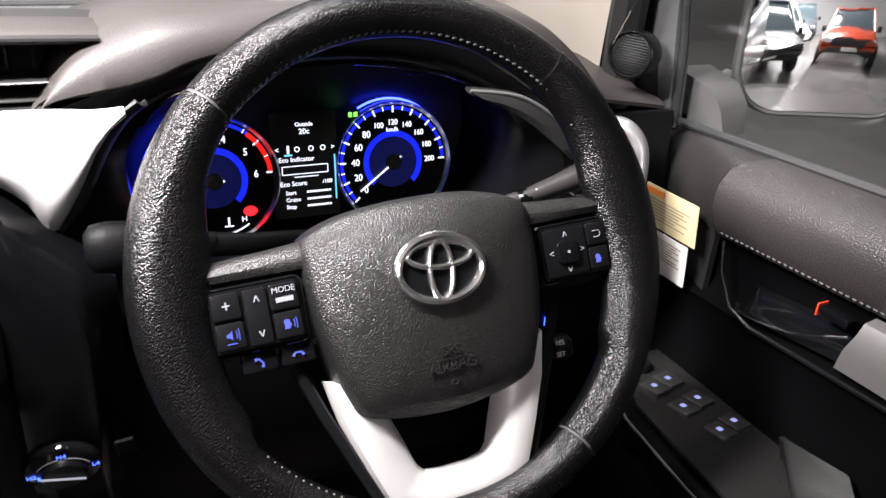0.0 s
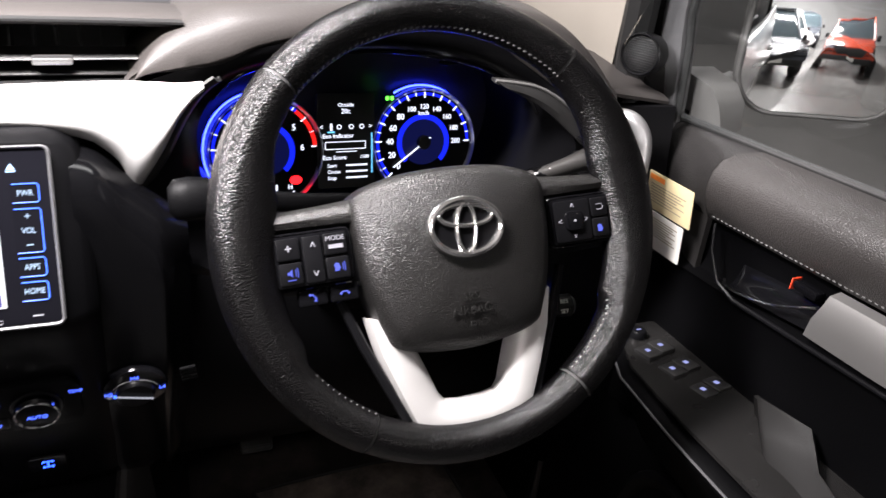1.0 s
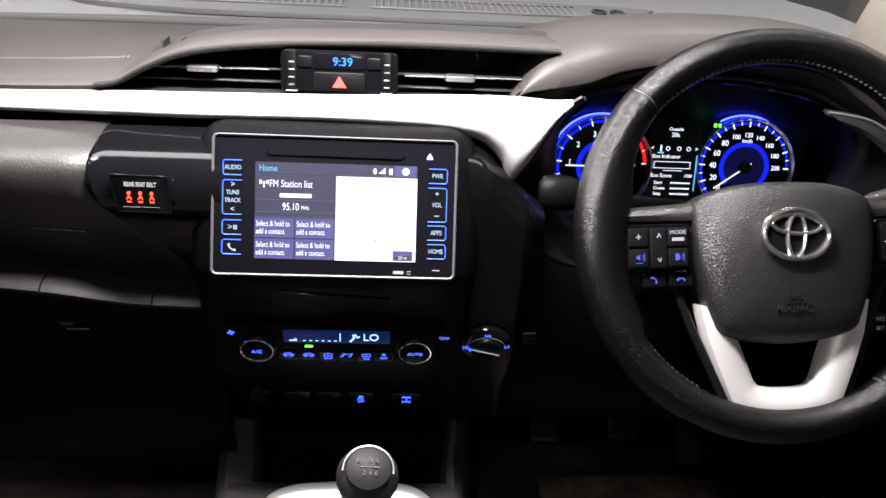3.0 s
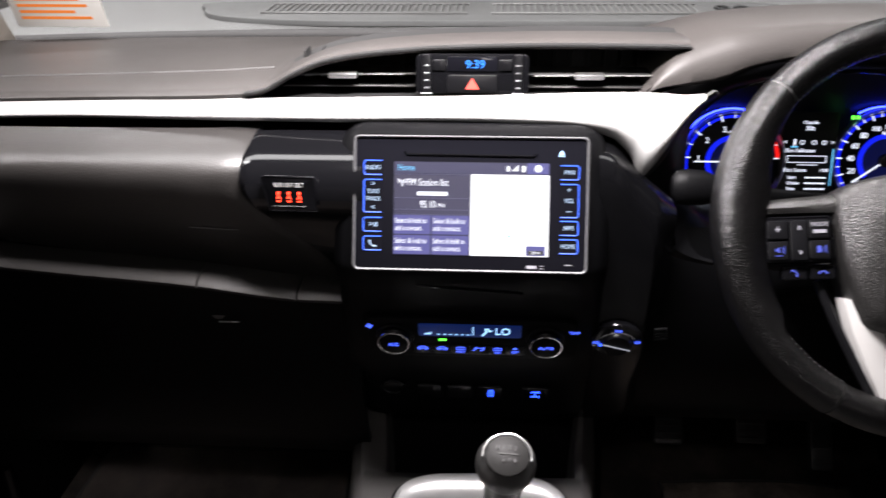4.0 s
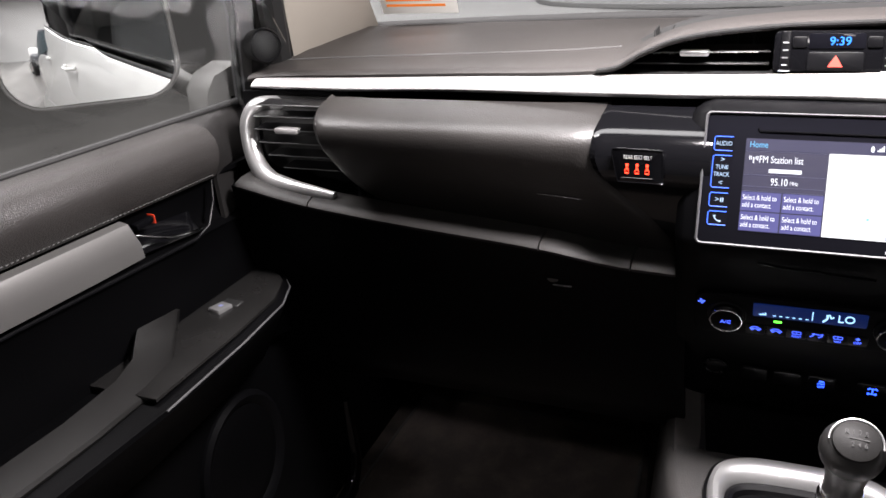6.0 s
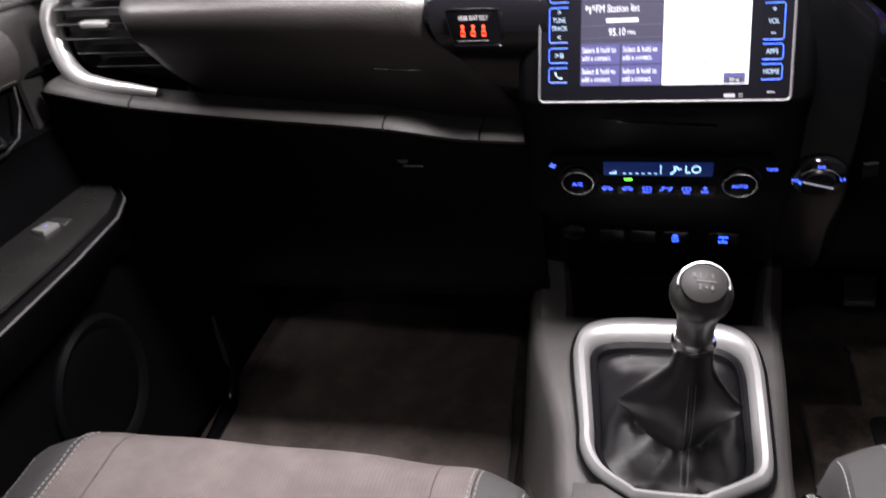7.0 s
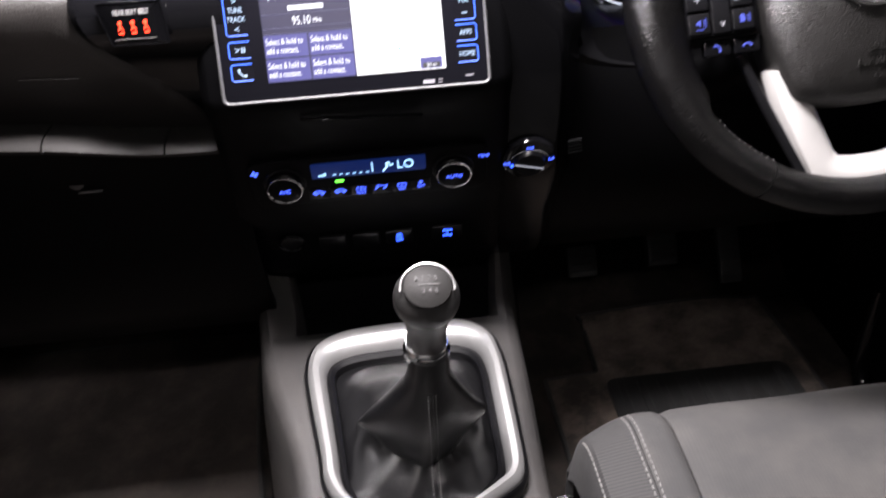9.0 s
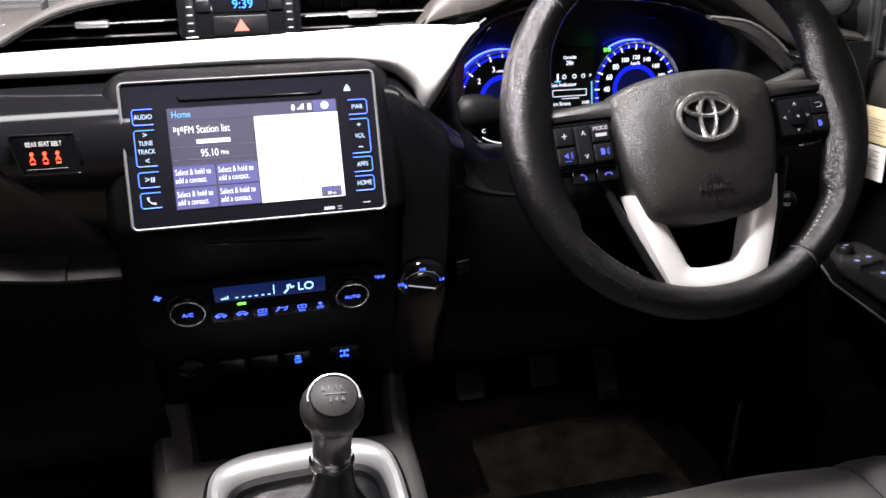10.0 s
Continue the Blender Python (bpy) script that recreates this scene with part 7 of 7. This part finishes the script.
    for p, q in (((0.722, -0.108, 0.699), (0.737, -0.170, 0.700)), ((0.718, -0.116, 0.702), (0.735, -0.174, 0.702)), ((0.702, -0.146, 0.685), (0.724, -0.192, 0.697)), ((0.684, -0.180, 0.669), (0.711, -0.212, 0.691)), ((0.668, -0.230, 0.668), (0.702, -0.250, 0.688)), ((0.660, -0.32, 0.676), (0.698, -0.33, 0.690)), ((0.658, -0.55, 0.694), (0.698, -0.55, 0.706)), ((0.658, -0.92, 0.716), (0.698, -0.92, 0.728))):
        p, q = V(p), V(q)
        d = (q - p) * 0.06
        sec = [p - V((0, 0, 0.0035)), p + d, q - d, q - V((0, 0, 0.0035)), q + V((0.006, 0, -0.03)), p + V((0.010, 0, -0.03))]
        secs.append([V((s * v.x, v.y, v.z)) for v in sec])
    loft(bb, secs)
    part("grab_handle", bb, GRAB, ob, "grey moulded grab handle")
    # corner cover behind the speaker
    bb = bmesh.new()
    rows = [[V((s * 0.772, 0.34, 0.870)), V((s * 0.765, 0.30, 0.98)), V((s * 0.745, 0.25, 1.10))], [V((s * 0.772, 0.27, 0.870)), V((s * 0.768, 0.25, 0.98)), V((s * 0.755, 0.22, 1.10))], [V((s * 0.788, 0.205, 0.870)), V((s * 0.788, 0.235, 0.98)), V((s * 0.775, 0.21, 1.10))]]
    if s < 0:
        rows = rows[::-1]
    sheet(bb, rows, 0.005)
    part("corner_cover", bb, FASCIA, ob)
    bb = bmesh.new()
    secs = []
    for z, y0, y1, x in ((0.858, 0.211, 0.194, 0.796), (0.93, 0.231, 0.199, 0.794), (1.0, 0.252, 0.200, 0.786), (1.10, 0.235, 0.165, 0.766), (1.25, 0.12, 0.06, 0.742), (1.40, 0.00, -0.05, 0.718)):
        secs.append([V((s * (x - 0.004), y0, z)), V((s * (x - 0.0075), (y0 + y1) / 2, z)), V((s * (x - 0.004), y1, z)), V((s * (x + 0.016), y1, z)), V((s * (x + 0.016), y0, z))])
    loft(bb, secs)
    part("window_frame", bb, FRAME_GREY, ob, "grey front window frame")
    bb = bmesh.new()
    tube(bb, [V((s * x, y, z)) for x, y, z in ((0.768, 0.262, 0.88), (0.757, 0.250, 0.95), (0.745, 0.232, 1.03), (0.722, 0.20, 1.16))], 0.020, 8)
    part("door_gap_seal", bb, DARK, ob)
    return ob


door(-1, "door_passenger", "grey vinyl passenger door card with a silver insert")
door(1, "door_driver", "grey vinyl driver's door card with window switches")
for s in (-1, 1):
    b = bmesh.new()
    rows = []
    for y in span(0.20, -0.90, 10):
        zb = 0.885 + 0.085 * -y
        top = 1.40 if y < -0.05 else 1.40 - (y + 0.05) * 1.75
        rows.append([V((s * (0.808 - 0.10 * t), y, zb + (max(top, zb + 0.03) - zb) * t)) for t in span(0, 1, 5)])
    sheet(b, rows if s < 0 else rows[::-1], 0.003)
    wn = whole("window_side", b, GLASS, "clear side window above the door", "car window", "structure")
    wn.visible_shadow = False

    # tweeter
    SP = pose(s * (0.742 if s < 0 else 0.731), 0.196, 0.957 if s < 0 else 0.951, 84, 0, -s * 58) @ Matrix.Diagonal((0.87, 0.87, 0.87, 1.0))
    sp = thing("tweeter", "small round black tweeter in the window corner", "speaker", SP, "tweeters")
    bb = bmesh.new()
    loft(bb, [[SP @ V((*p, z)) for p in oval(r, r, 32)] for r, z in ((0.026, -0.030), (0.0285, 0.0), (0.028, 0.006), (0.026, 0.008), (0.0243, 0.006), (0.0243, 0.0))])
    part("rim", bb, SMOOTH, sp)
    bb = bmesh.new()
    plate(bb, oval(0.0243, 0.0243, 32), SP, 0.003, 0.001, 0.003)
    part("mesh", bb, DARK, sp)
    for i in range(15):
        bb = bmesh.new()
        y = -0.0217 + i * 0.0031
        half = math.sqrt(max(1e-6, 0.0232 ** 2 - y * y))
        rbox(bb, (0, y, 0.0056), (2 * half, 0.0013, 0.0012), 0.0003, 1, SP)
        part("mesh_rib", bb, SMOOTH, sp)

    # end air vents
    ev = thing("end_air_vent", "dash-end air vent in a bright silver curved frame", "air vent", pose(s * 0.67, 0.12, 0.85), "end air vents")
    bb = bmesh.new()
    arc = spline([(-0.700, 0.150, 0.888), (-0.716, 0.124, 0.890), (-0.7275, 0.112, 0.874), (-0.727, 0.104, 0.848), (-0.714, 0.092, 0.818), (-0.688, 0.080, 0.800), (-0.650, 0.070, 0.795), (-0.610, 0.064, 0.793), (-0.578, 0.062, 0.790)], 5)
    if s < 0:
        pts = arc
        rad = [float(np.interp(i / (len(pts) - 1), (0, 0.15, 0.7, 1.0), (0.011, 0.0150, 0.0135, 0.007))) for i in range(len(pts))]
        tube(bb, pts, rad, 12, squash=0.9)
    else:
        pts = [V((-p.x - 0.036, p.y, p.z + 0.012)) for p in arc[:30]]
        tube(bb, pts, [0.004 + 0.007 * math.sin(math.pi * (0.1 + 0.8 * i / (len(pts) - 1))) for i in range(len(pts))], 12, squash=0.9)
    part("frame", bb, SURROUND, ev, "bright silver frame")
    bb = bmesh.new()
    plate(bb, rrect(0.19 if s < 0 else 0.10, 0.105, 0.03), face_m(s * (0.637 if s < 0 else 0.66), 0.150, 0.846, 6), 0.01, 0.002)
    part("duct", bb, DARK, ev)
    for i, z in enumerate((0.902, 0.886, 0.868, 0.850, 0.832, 0.815)):
        bb2 = bmesh.new()
        xo = (0.696, 0.706, 0.708, 0.704, 0.693, 0.672)[i]
        xo, xi = (xo, 0.548) if s < 0 else (xo - 0.036, 0.612)
        rbox(bb2, (s * (xo + xi) / 2, 0.105, z), (xo - xi, 0.030, 0.0024), 0.001, 1, None)
        blade = part("blade", bb2, SMOOTH, ev)
        bb2 = bmesh.new()
        rbox(bb2, (s * (xo + xi) / 2, 0.0893, z + 0.0006), (xo - xi - 0.004, 0.0012, 0.0012), 0.0003, 1, None)
        part("bright_edge", bb2, KEYGREY, blade)
    bb = bmesh.new()
    rbox(bb, (s * 0.655 - (0.03 if s > 0 else 0), 0.092, 0.868), (0.036, 0.014, 0.008), 0.003, 2)
    part("vent_tab", bb, SILVER, ev, "silver slider tab")

# right-hand silver accent and outer dash filler
b = bmesh.new()
HI = spline([(0.512, 0.122, 0.946), (0.540, 0.121, 0.943), (0.565, 0.120, 0.937), (0.595, 0.118, 0.920), (0.625, 0.116, 0.894)], 5)
LO = spline([(0.528, 0.119, 0.936), (0.552, 0.118, 0.926), (0.577, 0.117, 0.911), (0.600, 0.116, 0.893), (0.621, 0.115, 0.876)], 5)
rows = []
for p, q in zip(HI, LO):
    rows.append([q + V((0, 0.008, 0)), q, q.lerp(p, 0.35) + V((0, -0.004, 0)), q.lerp(p, 0.8) + V((0, -0.0035, 0)), p, p + V((0, 0.008, 0.001))])
sheet(b, rows, 0.003)
accent = part("side_accent", b, PLASTIC_SMOOTHER, dash, "dark trim beside the cluster")
b = bmesh.new()
tube(b, [p + V((0, -0.002, 0)) for p in HI], 0.0016, 8)
part("bright_edge", b, DOOR_SILVER, accent, "bright silver edge")
for s in (-1, 1):
    b = bmesh.new()
    sheet(b, [[V((s * 0.768, 0.16, 0.43)), V((s * 0.768, 0.13, 0.70)), V((s * 0.768, 0.15, 0.80)), V((s * 0.768, 0.16, 0.90))], [V((s * 0.60, 0.165, 0.43)), V((s * 0.60, 0.155, 0.70)), V((s * 0.60, 0.16, 0.80)), V((s * 0.60, 0.17, 0.90))]][:: -s], 0.01)
    part("end_filler", b, SMOOTH, dash)

# ---------- labels ----------
def card(name, corners, material, label, lines, head=None, ink=None, bar=0.0013):
    o, ux, uy = V(corners[0]), V(corners[1]) - V(corners[0]), V(corners[2]) - V(corners[0])
    w, h = ux.length, uy.length
    X = ux.normalized()
    Zn = X.cross(-uy.normalized()).normalized()
    Y = Zn.cross(X)
    m = Matrix((X, Y, Zn)).transposed().to_4x4()
    m.translation = o + ux / 2 + uy / 2
    ob = thing(name, label, "label", m)
    bb = bmesh.new()
    plate(bb, rrect(w, h, 0.002, 3), m, 0.0008, 0.0002)
    part("card", bb, material, ob)
    if head:
        bb = bmesh.new()
        rbox(bb, (-w * 0.30, h * 0.5 - 0.006, 0.001), (w * 0.34, 0.006, 0.0004), 0, 1, m)
        part("heading_bar", bb, head, ob)
    for i in range(lines):
        bb = bmesh.new()
        y = h * 0.5 - (0.014 if head else 0.007) - i * (h - 0.02) / lines
        k = (0.92, 0.80, 0.88, 0.70, 0.90, 0.60, 0.84)[i % 7]
        rbox(bb, (-w * (1 - k) * 0.4, y, 0.0009), (w * 0.86 * k, bar, 0.0003), 0, 1, m)
        part("print_line", bb, ink or LABEL_INK, ob)
    return ob


card("warning_label", ((0.7420, 0.150, 0.829), (0.7350, 0.061, 0.838), (0.7430, 0.139, 0.787)), YELLOW, "buff warning label on the driver's door shut face", 7, ORANGE)
card("paper_label", ((0.7430, 0.139, 0.784), (0.7365, 0.064, 0.792), (0.7430, 0.131, 0.742)), PAPER, "white printed label below the buff one", 8)
card("windscreen_sticker", ((-0.720, 0.475, 1.005), (-0.585, 0.490, 1.002), (-0.690, 0.508, 0.945)), PAPER, "white and orange printed sticker in the windscreen corner", 5, ORANGE, ORANGE, 0.005)

# ---------- door mirrors ----------
def mirror(s, cx, y, z, w, h, turn, label):
    MM = pose(cx, y, z, 90 - 4.0, 0, turn)
    ob = thing("door_mirror", label, "door mirror", MM, "door mirrors")
    line = rrect(w, h, 0.055, 7)
    b = bmesh.new()
    loft(b, [[MM @ V((*p, q)) for p in grow(line, g)] for g, q in ((-0.085, -0.085), (-0.06, -0.065), (-0.03, -0.035), (-0.004, -0.008), (0.004, 0.0), (0.004, 0.008), (0.001, 0.011), (-0.002, 0.010), (-0.003, -0.006))])
    part("housing", b, MIRROR_BODY, ob, "dark grey housing")
    b = bmesh.new()
    ins = grow(line, -0.003)
    R = 1.1
    secs = []
    for t in (1.0, 0.85, 0.7, 0.55, 0.4, 0.25, 0.12, 0.03):
        secs.append([MM @ V((x * t, y2 * t, 0.017 - (x * x + y2 * y2) * t * t / (2 * R))) for x, y2 in ins])
    secs = [[MM @ V((x, y2, -0.012)) for x, y2 in ins]] + secs
    loft(b, secs)
    part("glass", b, MIRROR, ob, "convex mirror glass")
    b = bmesh.new()
    tube(b, [MM @ V((-s * w * 0.4, -h * 0.40, -0.05)), V((s * 0.85, y + 0.06, 0.868)), V((s * 0.81, y + 0.07, 0.860))], 0.018, 10)
    part("arm", b, MIRROR_BODY, ob)
    b = bmesh.new()
    loft(b, [[V((s * (0.822 + d), y, z)) for y, z in ((0.235, 0.868), (0.135 + d * 0.5, 0.868), (0.150 + d * 0.3, 0.900), (0.170 + d * 0.3, 0.918), (0.235, 0.925))] for d in (0.0, 0.05)])
    part("foot", b, MIRROR_BODY, ob, "grey mirror foot")


mirror(1, 1.000, 0.185, 0.985, 0.225, 0.215, -18, "dark driver's door mirror showing the hall behind")
mirror(-1, -1.030, 0.145, 0.990, 0.262, 0.215, 30, "dark passenger's door mirror showing the white cab side")
# ---------- roof lamp ----------
b = bmesh.new()
lamp = thing("roof_lamp", "grey map lamp in the front of the headliner", "lamp", pose(0, -0.065, 1.44))
rbox(b, (0, -0.06, 1.436), (0.26, 0.12, 0.03), 0.01, 2)
part("housing", b, LINER, lamp)
b = bmesh.new()
rbox(b, (0, -0.06, 1.4185), (0.20, 0.07, 0.006), 0.002, 1)
part("lens", b, glow("lamp_lens", (1, 0.965, 0.94), 6.0), lamp)

# Unseen dome lamp, added to brighten the footwells and wheel
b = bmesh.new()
dome = thing("dome_fill_lamp", "unseen dome lamp added to the headliner as fill", "lamp", pose(0, -0.78, 1.44))
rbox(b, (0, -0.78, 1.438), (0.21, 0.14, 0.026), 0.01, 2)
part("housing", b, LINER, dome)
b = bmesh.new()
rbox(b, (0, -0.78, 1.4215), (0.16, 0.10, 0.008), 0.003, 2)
part("lens", b, glow("dome_fill_lens", (1, 0.95, 0.90), 2.0), dome)

# ---------- parked vehicles ----------
def vehicle(paint, m, label, tall=1.0, bed=False):
    """A parked pickup or estate: nose towards its own +y."""
    ob = thing("pickup_truck" if bed else "estate_car", label, "car", m)
    Lh, Wh = 2.5, 0.93
    prof = [(-Lh, 0.55, 1.02), (-0.9, 0.42, 1.06), (0.6, 0.42, 1.10), (1.0, 0.42, 1.12), (1.9, 0.45, 1.06), (2.3, 0.48, 0.98), (Lh, 0.55, 0.88)]
    b = bmesh.new()
    secs = []
    for y, z0, z1 in prof:
        k = 0.90 if abs(y) > 2.2 else 1.0
        secs.append([m @ V((x * Wh * k, y, z)) for x, z in ((-0.94, z0), (-1.0, z0 + 0.15), (-1.0, z1 - 0.22), (-0.94, z1 - 0.06), (-0.80, z1), (0.80, z1), (0.94, z1 - 0.06), (1.0, z1 - 0.22), (1.0, z0 + 0.15), (0.94, z0))])
    loft(b, secs)
    part("body", b, paint, ob)
    yb = -0.9 if bed else -2.2
    b = bmesh.new()
    secs = []
    for z, y0, y1, w in ((1.05, yb - 0.05, 1.15, 0.93), (1.35, yb + 0.05, 0.78, 0.84), (1.66 * tall, yb + 0.22, 0.35, 0.72)):
        secs.append([m @ V((x, y, z)) for x, y in rrect(2 * Wh * w, y1 - y0, 0.12, 4, 0, (y0 + y1) / 2)])
    loft(b, secs)
    cab = part("cabin", b, CAR_GLASS, ob)
    b = bmesh.new()
    plate(b, rrect(2 * Wh * 0.73, 0.25 - yb, 0.14, 4, 0, (yb + 0.55) / 2), m @ Matrix.Translation((0, 0, 1.64 * tall)), 0.06, 0.03)
    part("roof", b, paint, cab)
    for s in (-1, 1):
        b = bmesh.new()
        tube(b, [m @ V((s * Wh * 0.93, 1.12, 1.08)), m @ V((s * Wh * 0.72, 0.34, 1.66 * tall))], 0.035, 6)
        part("pillar", b, paint, cab)
    for s in (-1, 1):
        for y in (-1.55, 1.55):
            w = m @ Matrix.Translation((s * Wh * 0.92, y, 0.37)) @ pose(0, 0, 0, 0, 90, 0)
            b = bmesh.new()
            loft(b, [[w @ V((*p, z)) for p in oval(r, r, 24)] for r, z in ((0.30, -0.12), (0.37, -0.10), (0.37, 0.10), (0.30, 0.12))])
            ty = part("tyre", b, RUBBER, ob)
            b = bmesh.new()
            plate(b, oval(0.22, 0.22, 20), w @ Matrix.Translation((0, 0, -0.125 if s < 0 else 0.10)), 0.025, 0.005)
            part("wheel_rim", b, DULLCHROME, ty)
    f = m @ Matrix(((1, 0, 0, 0), (0, 0, 1, 2.47), (0, 1, 0, 0), (0, 0, 0, 1)))
    b = bmesh.new()
    plate(b, [(-0.55, 0.85), (0.55, 0.85), (0.42, 0.62), (-0.42, 0.62)], f, 0.04, 0.01)
    part("grille", b, DARK, ob)
    b = bmesh.new()
    plate(b, rrect(1.5, 0.16, 0.05, 3, 0, 0.50), f, 0.06, 0.02)
    part("bumper", b, DARK, ob)
    b = bmesh.new()
    plate(b, rrect(0.36, 0.11, 0.01, 2, 0, 0.54), f @ Matrix.Translation((0, 0, 0.055)), 0.01, 0.002)
    part("number_plate", b, PAPER, ob)
    for s in (-1, 1):
        b = bmesh.new()
        plate(b, rrect(0.34, 0.13, 0.04, 3, s * 0.66, 0.82), f @ Matrix.Translation((0, 0, -0.03)), 0.06, 0.02)
        part("headlight", b, HEADLIGHT, ob)
        b = bmesh.new()
        rbox(b, (s * 1.02, 0.95, 1.12), (0.16, 0.10, 0.14), 0.03, 2, m)
        part("wing_mirror", b, DARK, ob)
    return ob


CAR_GLASS = mat("dark_car_glass", (0.03, 0.04, 0.045), 0.08, vary=0.05)
HEADLIGHT = mat("headlight_lens", (0.75, 0.77, 0.8), 0.15, vary=0.05)
RED_PAINT = mat("orange_red_car_paint", (0.33, 0.035, 0.012), 0.25, vary=0.05, coat=0.6)
WHITE_PAINT = mat("white_car_paint", (0.75, 0.75, 0.74), 0.25, vary=0.03, coat=0.6)
GREY_PAINT = mat("dark_grey_car_paint", (0.05, 0.055, 0.065), 0.25, vary=0.05, coat=0.6)
vehicle(RED_PAINT, pose(3.9, -10.9, GROUND, 0, 0, 14), "orange-red estate car parked behind in the hall")
vehicle(GREY_PAINT, pose(2.7, -19.6, GROUND, 0, 0, 6), "dark grey pickup parked at the back of the hall", bed=True)
vehicle(GREY_PAINT, pose(0.55, -9.6, GROUND, 0, 0, -12), "dark grey pickup parked behind the cab", bed=True)
vehicle(WHITE_PAINT, pose(1.0, -15.0, GROUND, 0, 0, -20), "white pickup parked behind the cab", bed=True)
vehicle(WHITE_PAINT, pose(-3.4, -5.0, GROUND, 0, 0, 2), "white estate car parked on the passenger side", 1.05)
